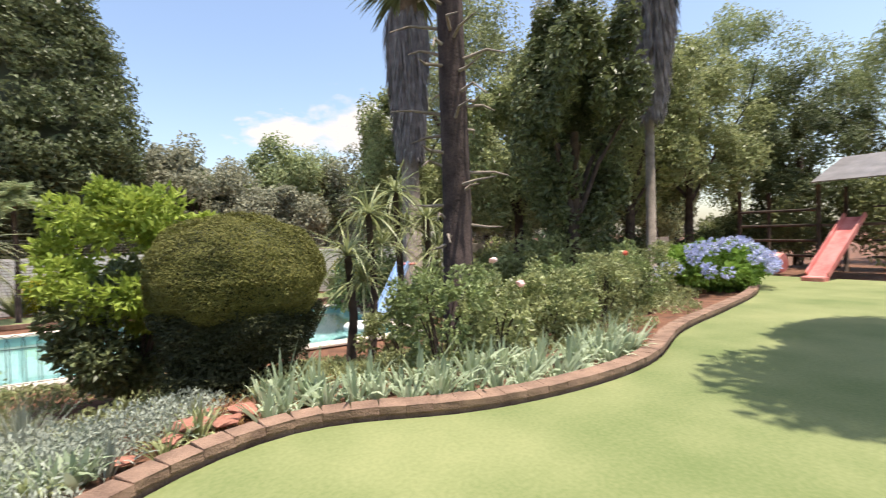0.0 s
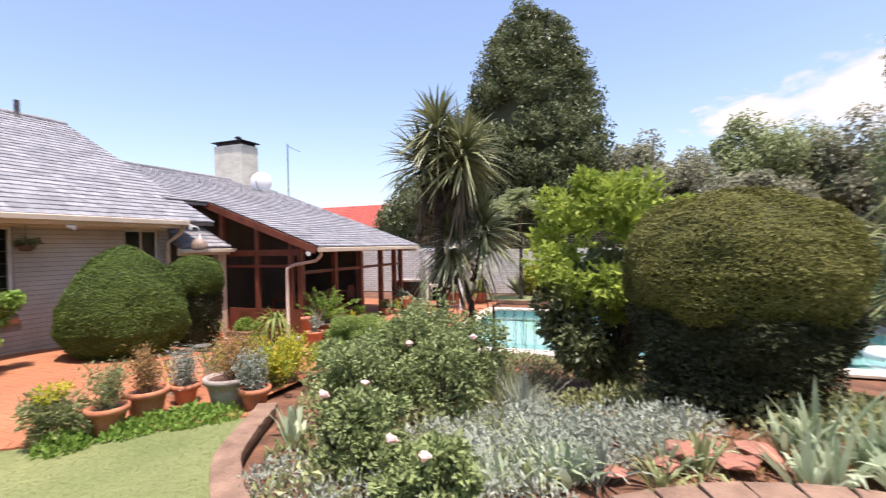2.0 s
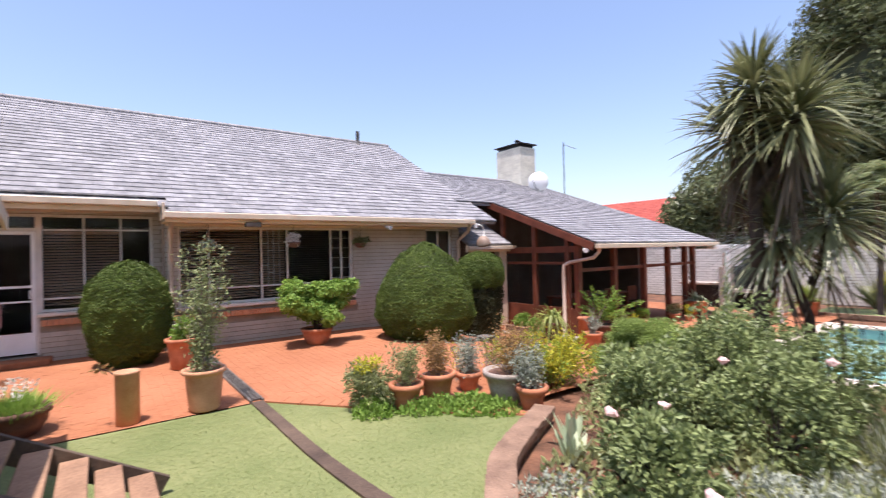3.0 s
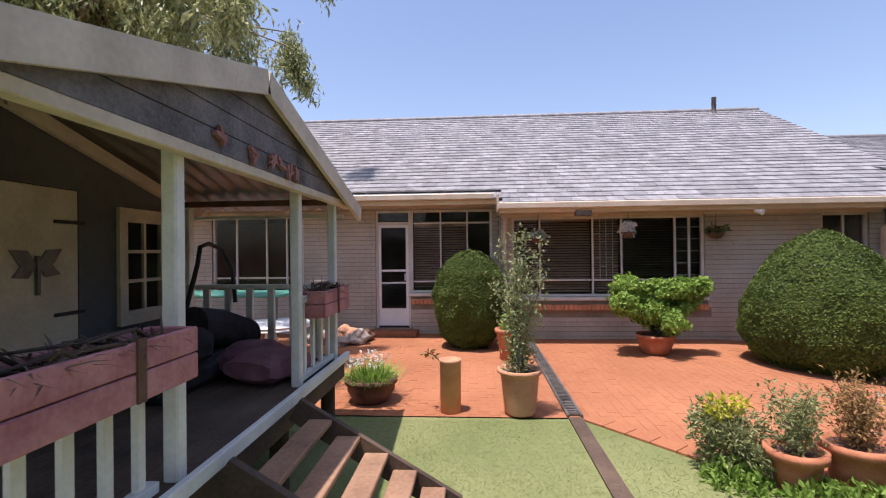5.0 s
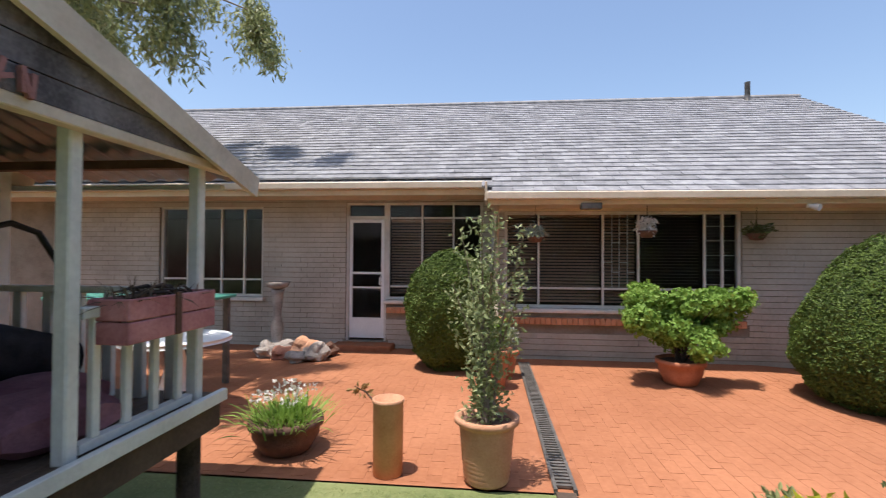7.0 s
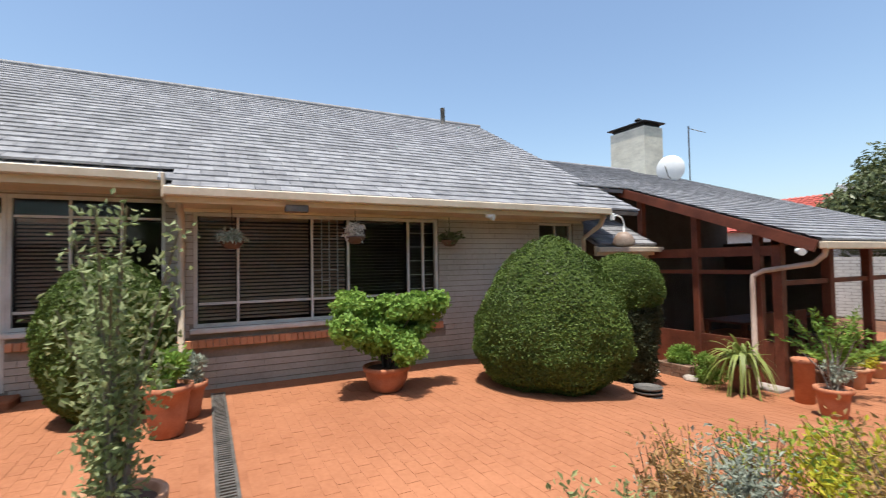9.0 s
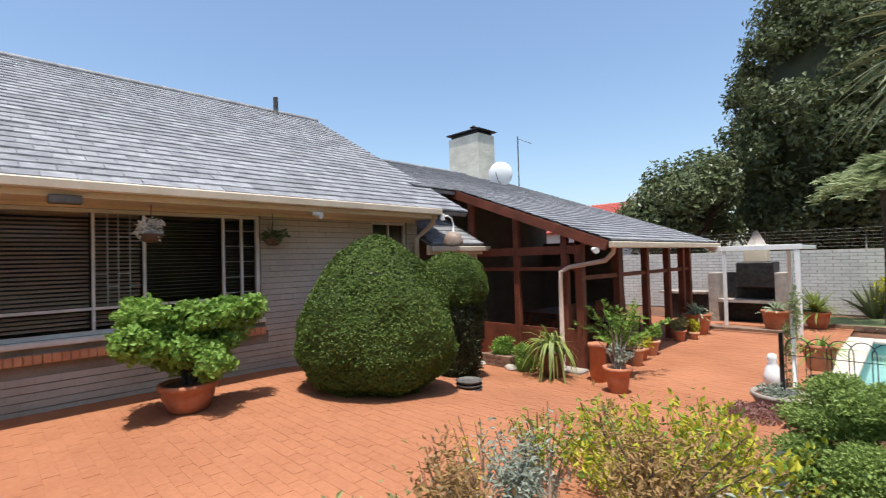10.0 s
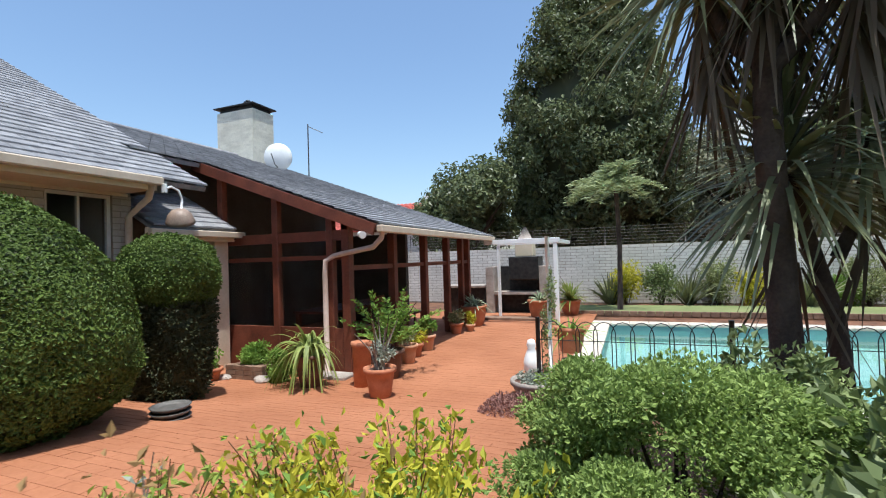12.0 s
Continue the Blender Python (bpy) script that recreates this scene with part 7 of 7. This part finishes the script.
part("flue", box(-6.85, -6.3, 19.4, 19.9, 1.25, 1.75, 0.02), M_FASCIA, oven, "cream flue")
part("cowl", tube([(-6.57, 19.65, 1.75), (-6.57, 19.65, 2.15)], [0.24, 0.04], 12), M_STONE, oven)
part("worktop", box(-9.2, -7.75, 19.3, 20.0, 0.30, 0.38, 0.01), M_STONE, oven)
part("cupboard", box(-9.1, -7.85, 19.4, 19.98, -0.5, 0.30), M_IRON, oven)
whole("step", box(-8.6, -5.4, 17.6, 18.0, -0.52, -0.40, 0.01), M_KERB, "low red brick step in front of the grill", "step", kind="structure")


def agave_pot(x, y, r, h, mat, n, l, w, leaf, label, seed, group="", bend=0.5, low=0.1):
    t = pot("potted_plant", (x, y, land(x, y) + 0.02), r, h, mat, label, group=group, belly=0.06)
    rg = np.random.default_rng(seed)
    a = rg.uniform(0, 6.283, n)
    el = rg.uniform(low, 1.4, n)
    d_ = np.stack([np.cos(a) * np.cos(el), np.sin(a) * np.cos(el), np.sin(el)], 1)
    b_ = np.tile(np.array([0, 0, h - 0.03]), (n, 1)) + d_ * 0.03
    mesh_part("leaves", blades_mesh("leaves", b_, d_, l, w, leaf, bend, 6, seed), t)
    return t


agave_pot(-7.30, 16.6, 0.32, 0.52, M_TERRA, 60, 0.5, 0.07, L_IRIS, "large orange terracotta pot with a spiky plant", 530, "large pots by the patio")
agave_pot(-5.88, 18.0, 0.31, 0.54, M_TERRA, 60, 0.45, 0.06, L_IRIS, "large orange terracotta pot with a spiky plant", 531, "large pots by the patio")
agave_pot(-5.2, 19.1, 0.28, 0.44, M_TERRA, 110, 0.95, 0.06, L_FOUNTAIN, "terracotta pot with an arching cycad", 532)
agave_pot(-7.75, 10.62, 0.20, 0.46, M_DARKPOT, 120, 0.92, 0.05, L_FOUNTAIN, "dark pot with a fountain of strap leaves by the veranda post", 533, bend=1.15, low=0.75)
t = agave_pot(-4.35, 12.05, 0.2, 0.36, M_TERRA, 10, 0.2, 0.03, L_STRAP, "terracotta stand with a bright green palm by the pool", 534)
rg = np.random.default_rng(5)
a = rg.uniform(0, 6.283, 60)
d_ = np.stack([np.cos(a), np.sin(a), rg.uniform(0.1, 1.4, 60)], 1)
mesh_part("crown", blades_mesh("crown", np.tile(np.array([0, 0, 0.62]), (60, 1)), d_, 0.5, 0.035, L_BRIGHT, 0.5, 4, 77), t)
part("inner_pot", lathe(pot_profile(0.12, 0.26), 18), M_IRON, t, "black plastic inner pot")
t.children[-1].location = (0, 0, 0.36)
# fern-like shrub in a terracotta pot
t = pot("potted_shrub", (-6.52, 10.42, land(-6.52, 10.42) + 0.02), 0.19, 0.38, M_TERRA, "feathery green shrub in a terracotta pot", belly=0.02)
tips = stems(t, 9, 0.35, 0.36, 1.0, 0.014, 91, M_PALETRUNK)
p, o = lump_points((0.0, 0.0, 0.55), (0.2, 0.2, 0.12), 6, 260, 540)
mesh_part("lower_leaves", leaf_mesh("lower_leaves", p, o, 0.06, L_SILVER, 0.5, seed=540), t)
t = pot("potted_shrub", (-6.9, 11.35, land(-6.9, 11.35) + 0.02), 0.22, 0.42, M_DARKPOT, "spreading feathery green shrub in a dark pot", belly=0.02)
rg = np.random.default_rng(541)
fr_b, fr_d = [], []
P, O = [], []
for k in range(26):
    a, el = rg.uniform(0, 6.283), rg.uniform(0.35, 1.35)
    d = np.array([math.cos(a) * math.cos(el), math.sin(a) * math.cos(el), math.sin(el)])
    side = np.cross(d, [0, 0, 1])
    side /= np.linalg.norm(side)
    L = rg.uniform(0.7, 1.25)
    for u in np.linspace(0.2, 1, 26):
        q = d * L * u + np.array([0, 0, 0.4 - 0.25 * u * u])
        for s_ in (-1, 1):
            P.append(q + rg.normal(0, 0.008, 3))
            O.append(side * s_ + d * 0.5)
mesh_part("fronds", leaf_mesh("fronds", np.array(P), np.array(O), 0.10, L_BRIGHT, 0.3, 0.15, seed=541), t)
stems(t, 12, 0.7, 0.4, 1.15, 0.01, 542)
trp = whole("tall_clay_pot", lathe([(0.12, 0), (0.13, 0.55), (0.15, 0.56), (0.15, 0.62), (0.12, 0.62), (0.11, 0.5), (0.01, 0.5)], 22), M_TERRA, "tall narrow terracotta pot beside the veranda", "pot", loc=(-7.05, 10.85, land(-7.05, 10.85) + 0.02))
bx = thing("brick_planter", (-9.0, 10.75, land(-9.0, 10.75) + 0.02), "small brick planter with a bright green bushy plant", "planter")
for k in range(3):
    for j in range(4):
        part("brick", box(-0.36 + j * 0.18, -0.19 + j * 0.18, -0.12, -0.02, k * 0.075, k * 0.075 + 0.07, 0.005), M_KERB, bx)
part("soil", box(-0.36, 0.36, -0.02, 0.3, 0.0, 0.2), M_DARKPOT, bx)
p, o = lump_points((0, 0.1, 0.36), (0.26, 0.2, 0.2), 12, 1500, 550)
mesh_part("foliage", leaf_mesh("foliage", p, o, 0.06, L_BRIGHT, 0.5, seed=550), bx)
for i, (x, y, r) in enumerate(((-8.62, 10.62, 0.12), (-9.35, 10.6, 0.10))):
    whole("pale_stone", lump(r, 0.6, 40 + i), M_STONE, "pale rounded stone by the brick planter", "stone", "stones by the veranda", loc=(x, y, land(x, y) + r * 0.4))
shrub("green_shrub", (-8.4, 10.75), (0.26, 0.24, 0.28), 14, 2200, 0.05, L_BRIGHT, "small bright green bush beside the veranda", 560)
for i, (x, y, r, h) in enumerate(((-7.05, 12.3, 0.15, 0.32), (-7.15, 12.8, 0.13, 0.25), (-7.2, 13.4, 0.16, 0.3), (-7.3, 15.3, 0.15, 0.26), (-7.1, 15.7, 0.1, 0.18), (-9.45, 10.45, 0.15, 0.2))):
    t = pot("potted_plant", (x, y, land(x, y) + 0.02), r, h, M_TERRA if i % 2 else M_PALETERRA, "small clay pot with a leafy plant along the veranda", group="pots along the veranda")
    p, o = lump_points((0, 0, h + 0.13), (r * 1.3, r * 1.3, 0.17), 9, 420, 570 + i)
    mesh_part("foliage", leaf_mesh("foliage", p, o, 0.06, (L_MID, L_YELLOW, L_BRIGHT)[i % 3], 0.5, seed=570 + i), t)
# statue, bowl and succulents near the fence
whole("garden_statue", lathe([(0.10, 0), (0.10, 0.05), (0.13, 0.08), (0.12, 0.2), (0.08, 0.3), (0.05, 0.36), (0.065, 0.42), (0.05, 0.48), (0.01, 0.5)], 18, 0.1), M_WHITE, "small white seated garden statue", "statue", loc=(-4.85, 11.75, land(-4.85, 11.75) + 0.10))
t = pot("planted_bowl", (-4.65, 11.0, land(-4.65, 11.0) + 0.02), 0.30, 0.22, M_STONE, "pale stone bowl of small succulents", belly=0.1)
p, o = lump_points((0, 0, 0.24), (0.28, 0.28, 0.08), 16, 900, 580)
mesh_part("foliage", leaf_mesh("foliage", p, o, 0.04, L_SILVER, 0.6, 0.5, seed=580), t)["kind"] = "stuff"
cover("succulent_cover", "reddish succulents spreading at the path edge", [(-4.85, 10.3, 0.32, 0.22), (-4.7, 10.65, 0.25, 0.2), (-5.0, 10.7, 0.2, 0.15)], 2600, 0.04, leaf_material("red_succulent", (0.16, 0.06, 0.06), (0.36, 0.20, 0.16), 0.2), 0.2, 581)
whole("path_stone", lump(0.2, 0.5, 71), M_STONE, "flat stone under the white statue", "stone", loc=(-4.85, 11.75, land(-4.85, 11.75) + 0.03))
cane = thing("stacked_trays", (-7.6, 8.35, land(-7.6, 8.35) + 0.01), "stack of dark trays beside the clipped bush", "tray")
for k in range(3):
    part("tray", lathe([(0.15, k * 0.05), (0.18, k * 0.05 + 0.035), (0.16, k * 0.05 + 0.035), (0.14, k * 0.05 + 0.01)], 20), M_STEEL, cane)

# tree fern beyond the pool
t = thing("tree_fern", (-3.9, 20.6, land(-3.9, 20.6) - 0.05), "tree fern with a spray of pale green fronds", "fern")
part("trunk", tube([(0, 0, 0), (0.05, 0, 2.0), (0, 0, 3.9)], [0.09, 0.07, 0.07], 10), M_BARK, t)
rg = np.random.default_rng(590)
P, O = [], []
for k in range(20):
    a, el = rg.uniform(0, 6.283), rg.uniform(0.1, 1.1)
    d = np.array([math.cos(a) * math.cos(el), math.sin(a) * math.cos(el), math.sin(el)])
    side = np.cross(d, [0, 0, 1])
    side /= np.linalg.norm(side)
    L = rg.uniform(1.1, 1.6)
    for u in np.linspace(0.1, 1, 60):
        q = d * L * u + np.array([0, 0, 3.9 - 0.75 * u * u])
        for s_ in (-1, 1):
            P.append(q + rg.normal(0, 0.01, 3))
            O.append(side * s_ + d * 0.4)
mesh_part("fronds", leaf_mesh("fronds", np.array(P), np.array(O), 0.34, L_PALELEAF, 0.14, 0.12, 0.1, seed=590), t)

# ---- strip of grass and planting along the garden wall ----
far_lawn = mesh_part("grass_strip", sheet("grass_strip", np.arange(-5.4, 16, 0.4), np.arange(19.5, 22.2, 0.3), lambda x, y: land(x, y) + 0.03, M_TURF))
tagged(far_lawn, "strip of mown grass below the garden wall", "lawn", kind="structure")
edging = thing("brick_edging", (0, 0, 0), "low red brick edging of the grass strip", "edging", kind="structure")
em = None
for i in range(90):
    if em is None:
        ob = part("brick", box(-0.105, 0.105, -0.05, 0.05, -0.02, 0.12, 0.008), M_KERB, edging)
        em = ob.data
    else:
        ob = new("brick", em)
        ob.parent = edging
    ob.location = (-5.3 + i * 0.222, 19.4, -0.5)
for i in range(20):
    rng = random.Random(600 + i)
    x = -4.5 + i * 0.95 + rng.uniform(-0.3, 0.3)
    y = 22.3 + rng.uniform(-0.2, 0.3)
    if i % 3 == 0:
        tuft("yucca", x, y, 110, rng.uniform(1.1, 1.9), 0.07, L_STRAP, "spiky yucca against the garden wall", 610 + i, 0.35, 0.9, "plants along the garden wall")
    else:
        shrub("border_shrub", (x, y), (0.7, 0.5, rng.uniform(0.45, 0.95)), 26, 2200, 0.10, (L_MID, L_YELLOW, L_ROSE, L_BRIGHT)[i % 4], "leafy shrub against the garden wall", 630 + i, group="plants along the garden wall")
# wires on top of the wall
wf = thing("wall_fence", (0, 0, 0), "wire security fence along the top of the garden wall", "fence")
for i in range(20):
    x = -20 + i * 2.6
    part("post", tube([(x, 23.1, 1.5), (x, 23.1, 2.25)], 0.018, 5), M_STEEL, wf)
for k in range(6):
    part("wire", tube([(-21, 23.1, 1.65 + k * 0.11), (30, 23.1, 1.65 + k * 0.11)], 0.006, 4), M_STEEL, wf)

# ---- overhanging gum tree behind the playhouse, and a shade tree on the lawn ----
gum = thing("gum_tree", (-8.6, -5.6, land(-8.6, -5.6) - 0.1), "gum tree with drooping leafy branches behind the playhouse", "tree")
bm = bmesh.new()
add_tube(bm, [(0, 0, 0), (0.1, 0.4, 3.0), (0.2, 1.5, 5.5)], [0.3, 0.22, 0.15], 10)
rng = random.Random(31)
tips = []
for i in range(66):
    e = (rng.uniform(-1.2, 1.9), rng.uniform(0.4, 2.7), rng.uniform(5.3, 7.6)) if i >= 38 else (rng.uniform(-2.4, 2.9), 2.3 + rng.uniform(-2.4, 3.1), rng.uniform(4.9, 8.2))
    s0 = (0.15, 1.2, rng.uniform(3.8, 5.4))
    m_ = tuple((a_ + b_) / 2 + q for a_, b_, q in zip(s0, e, (0, 0, 0.7)))
    add_tube(bm, [s0, m_, e], [0.06, 0.035, 0.01], 5)
    for k in range(4):
        f = (e[0] + rng.uniform(-0.4, 0.4), e[1] + rng.uniform(-0.4, 0.5), e[2] - rng.uniform(0.5, 1.1))
        tips.append([e if k else m_, tuple((a_ + b_) / 2 for a_, b_ in zip(e, f)), f])
part("trunk", bm, M_PALETRUNK, gum)
p, o = along(tips, 62000, 700, 0.12, 0.0)
o = o * 0.3 + np.array([0, 0, -1.0])
mesh_part("foliage", leaf_mesh("foliage", p, o, 0.16, L_MID, 0.22, 0.35, seed=700), gum)
tree("shade_tree", (12.4, -1.0, land(12.4, -1.0)), 5.5, 0.24, (-2.9, 1.4, 9.2), (3.8, 2.0, 2.0), 40, 64000, 0.2, L_MID, "tall shade tree beside the lawn", 710)

# ---- dark undergrowth under the far trees ----
for i in range(22):
    rng = random.Random(800 + i)
    x = 6.5 + (i % 11) * 2.2 + rng.uniform(-0.8, 0.8)
    y = kerb_y(min(x, 16.9)) + 4.5 + (i // 11) * 5.5 + rng.uniform(-1, 1)
    shrub("undergrowth_shrub", (x, y), (1.5, 1.3, rng.uniform(0.8, 1.5)), 22, 3600, 0.16, (L_DARK, L_MID, L_DARK, L_ROSE)[i % 4], "dense dark shrub under the garden trees", 810 + i, group="shrubs under the trees")

# hedge behind the play corner
for i in range(10):
    rng = random.Random(850 + i)
    x, y = 22.5 + rng.uniform(-0.8, 0.8), -2.0 + i * 1.7
    shrub("hedge_shrub", (x, y), (1.6, 1.4, rng.uniform(1.5, 2.1)), 26, 4200, 0.17, (L_DARK, L_MID)[i % 2], "tall dense dark shrub behind the play corner", 860 + i, group="hedge behind the play corner")

# white clouds far off
for i, (az, el, w, h) in enumerate(((22.5, 13.0, 150, 85), (13.0, 12.4, 120, 50))):
    bm = bmesh.new()
    bmesh.ops.create_grid(bm, x_segments=1, y_segments=1, size=1.0)
    c = whole("backdrop_cloud", bm, M_CLOUD, "soft white cloud low in the sky", "cloud", kind="structure")
    eye_line = Vector((900 * math.sin(radians(az)), 900 * math.cos(radians(az)), 900 * math.tan(radians(el))))
    c.matrix_world = look(eye_line, (0, 0, 0)) @ Matrix.Diagonal((w, h, 1, 1))
    c.visible_shadow = False


# ---- grass blades near the walk ----
rg = np.random.default_rng(900)
gp = []
while len(gp) < 60000:
    x, y = rg.uniform(-5.95, -1.2), rg.uniform(0.2, 5.4)
    top = kerb_y(x) - 0.03 if x >= -3.62 else 3.6 + (x + 5.97) * (1.9 / 2.3)
    if y < top and not (abs(y - 3.47) < 0.08 and x < -2.4):
        gp.append((x, y))
while len(gp) < 84000:
    x, y = rg.uniform(-5.95, -2.6), rg.uniform(1.6, 5.4)
    top = kerb_y(x) - 0.03 if x >= -3.62 else 3.6 + (x + 5.97) * (1.9 / 2.3)
    if y < top and not (abs(y - 3.47) < 0.08 and x < -2.4):
        gp.append((x, y))
gp = np.array(gp)
gz_ = np.array([land(x, y) for x, y in gp]) + 0.008
turn = rg.uniform(0, 6.283, len(gp))
d = np.stack([np.cos(turn), np.sin(turn), rg.uniform(0.15, 0.6, len(gp))], 1)
d /= np.linalg.norm(d, axis=1, keepdims=True)
s = np.cross(d, np.array([0.0, 0.0, 1.0]) + rg.normal(0, 0.25, (len(gp), 3)))
s /= np.linalg.norm(s, axis=1, keepdims=True)
h = rg.uniform(0.016, 0.038, (len(gp), 1))
b0 = np.column_stack([gp, gz_])
v = np.empty((len(gp), 3, 3))
v[:, 0], v[:, 1], v[:, 2] = b0 - s * 0.004, b0 + s * 0.004, b0 + d * h
ob = mesh_part("grass_blades", array_mesh("grass_blades", v.reshape(-1, 3), np.arange(len(gp) * 3).reshape(-1, 3), M_BLADE), lawn)
ob["kind"] = "stuff"


# ---- painted bricks of the house walls ----
def brick_face(wall, x, y0, y1, z0, z1, holes, near=None):
    V, F = [], []
    piece, count = None, 0
    z, r = z0, 0
    rng = random.Random(5)
    while z < z1 - 0.02:
        y = y0 - (r % 2) * 0.115
        zt = min(z + 0.075, z1)
        spans = []
        cuts = [(h[0], h[1]) for h in holes if h[2] < zt - 0.02 and z + 0.02 < h[3]]
        cuts += [(h[0] - 0.045, h[1] + 0.045) for h in holes if h[2] - 0.075 < zt - 0.01 and z + 0.02 < h[2]]
        while y < y1:
            bits = [(max(y, y0), min(y + 0.226, y1))]
            y += 0.23
            for ca, cb in cuts:
                bits = [t for a, b in bits for t in ((a, min(b, ca)), (max(a, cb), b)) if t[1] - t[0] > 0.0]
            spans += [t for t in bits if t[1] - t[0] > 0.025]
        for a, b in spans:
            q = 0.010 + rng.uniform(0, 0.006)
            if near and near((a + b) / 2, z) and count < 300 and b - a > 0.22 and zt - z > 0.073:
                if piece is None:
                    ob = part("brick", box(0, 0.014, -0.11375, 0.11375, 0, 0.074), M_WALL, wall)
                    piece = ob.data
                else:
                    ob = new("brick", piece)
                    ob.parent = wall
                ob.location = (x + q - 0.014, (a + b) / 2, z)
                count += 1
                continue
            k = len(V)
            V += [(x + q, a, z), (x + q, b, z), (x + q, b, zt), (x + q, a, zt), (x, a, z), (x, b, z), (x, b, zt), (x, a, zt)]
            F += [(k, k + 1, k + 2, k + 3), (k + 3, k + 2, k + 6, k + 7), (k, k + 4, k + 5, k + 1), (k, k + 3, k + 7, k + 4), (k + 1, k + 5, k + 6, k + 2)]
        z += 0.086
        r += 1
    ob = mesh_part("brickwork", array_mesh("brickwork", np.array(V), np.array(F), M_WALL), wall)
    ob["kind"] = "stuff"


brick_face(bpy.data.objects["wall_bay"], WX, 3.0, 9.7, 0.0, 2.27, [BAY_WIN, SMALL_WIN, (3.0, 6.7, 0.55, 0.67)], lambda y, z: 6.7 < y < 8.5 or (z < 0.55 and y > 4))
brick_face(bpy.data.objects["wall_recess"], WX2, -4.5, 3.0, 0.0, 2.55, [DOOR, WIN2, FARWIN, (1.26, 2.95, 0.61, 0.73)], lambda y, z: -0.6 < y < 0.5)

# garden wall blocks
V, F = [], []
for r in range(19):
    z = -0.5 + r * 0.108
    x = -14.0 - (r % 2) * 0.2
    while x < 15:
        k = len(V)
        V += [(x, 22.992, z), (x + 0.385, 22.992, z), (x + 0.385, 22.992, z + 0.096), (x, 22.992, z + 0.096), (x, 23.0, z), (x + 0.385, 23.0, z), (x + 0.385, 23.0, z + 0.096), (x, 23.0, z + 0.096)]
        F += [(k, k + 1, k + 2, k + 3), (k + 3, k + 2, k + 6, k + 7), (k, k + 4, k + 5, k + 1)]
        x += 0.4
ob = mesh_part("blockwork", array_mesh("blockwork", np.array(V), np.array(F), M_GREYWALL), garden_wall)
ob["kind"] = "stuff"

# ---- clay pavers in a running bond, laid to the fall of the ground ----
V, F = [], []
piece, count = None, 0
rng = random.Random(77)
PL, PW = 0.222, 0.108
rows = int((PAVE_Y1 + 6) / PW)
for r in range(rows):
    y = -6 + r * PW + PW / 2
    x = PAVE_X0 + (r % 2) * PL / 2
    while x < -3.4:
        xc = x + PL / 2
        x += PL
        if not (paved(xc - 0.1, y) and paved(xc + 0.1, y)) or (abs(y - 3.47) < 0.13 and xc < -5.9):
            continue
        z = land(xc, y) + 0.026 + rng.uniform(-0.0012, 0.0012)
        slope = (land(xc, y + 0.05) - land(xc, y - 0.05)) / 0.1
        if -7.2 < xc < -5.9 and 3.6 < y < 5.6 and count < 300:
            if piece is None:
                ob = part("paver", box(-PL / 2 + 0.002, PL / 2 - 0.002, -PW / 2 + 0.002, PW / 2 - 0.002, -0.03, 0.0), M_PAVER_PIECE, bed)
                piece = ob.data
            else:
                ob = new("paver", piece)
                ob.parent = bed
            ob.location = (xc, y, z)
            count += 1
            continue
        k = len(V)
        hx, hy = PL / 2 - 0.002, PW / 2 - 0.002
        for dz in (0.0, -0.026):
            V += [(xc - hx, y - hy, z - slope * hy + dz), (xc + hx, y - hy, z - slope * hy + dz), (xc + hx, y + hy, z + slope * hy + dz), (xc - hx, y + hy, z + slope * hy + dz)]
        F += [(k, k + 1, k + 2, k + 3), (k, k + 4, k + 5, k + 1), (k + 1, k + 5, k + 6, k + 2), (k + 2, k + 6, k + 7, k + 3), (k + 3, k + 7, k + 4, k)]
ob = mesh_part("pavers", array_mesh("pavers", np.array(V), np.array(F), M_PAVER), bed)
ob["kind"] = "stuff"

# course of bricks along the slanted edge of the paving
edge_mesh = None
e0, e1 = Vector((-6.02, 3.60, 0)), Vector((-3.72, 5.50, 0))
e_n = int((e1 - e0).length / 0.226)
for i in range(e_n):
    m_ = e0.lerp(e1, (i + 0.5) / e_n)
    if edge_mesh is None:
        ob = part("edging_brick", box(-0.111, 0.111, -0.09, 0.09, -0.04, 0.0, 0.003), M_PAVER_PIECE, bed)
        edge_mesh = ob.data
    else:
        ob = new("edging_brick", edge_mesh)
        ob.parent = bed
    ob.matrix_local = pose(m_.x, m_.y, land(m_.x, m_.y) + 0.034, 0, 0, math.degrees(math.atan2(e1.y - e0.y, e1.x - e0.x)))
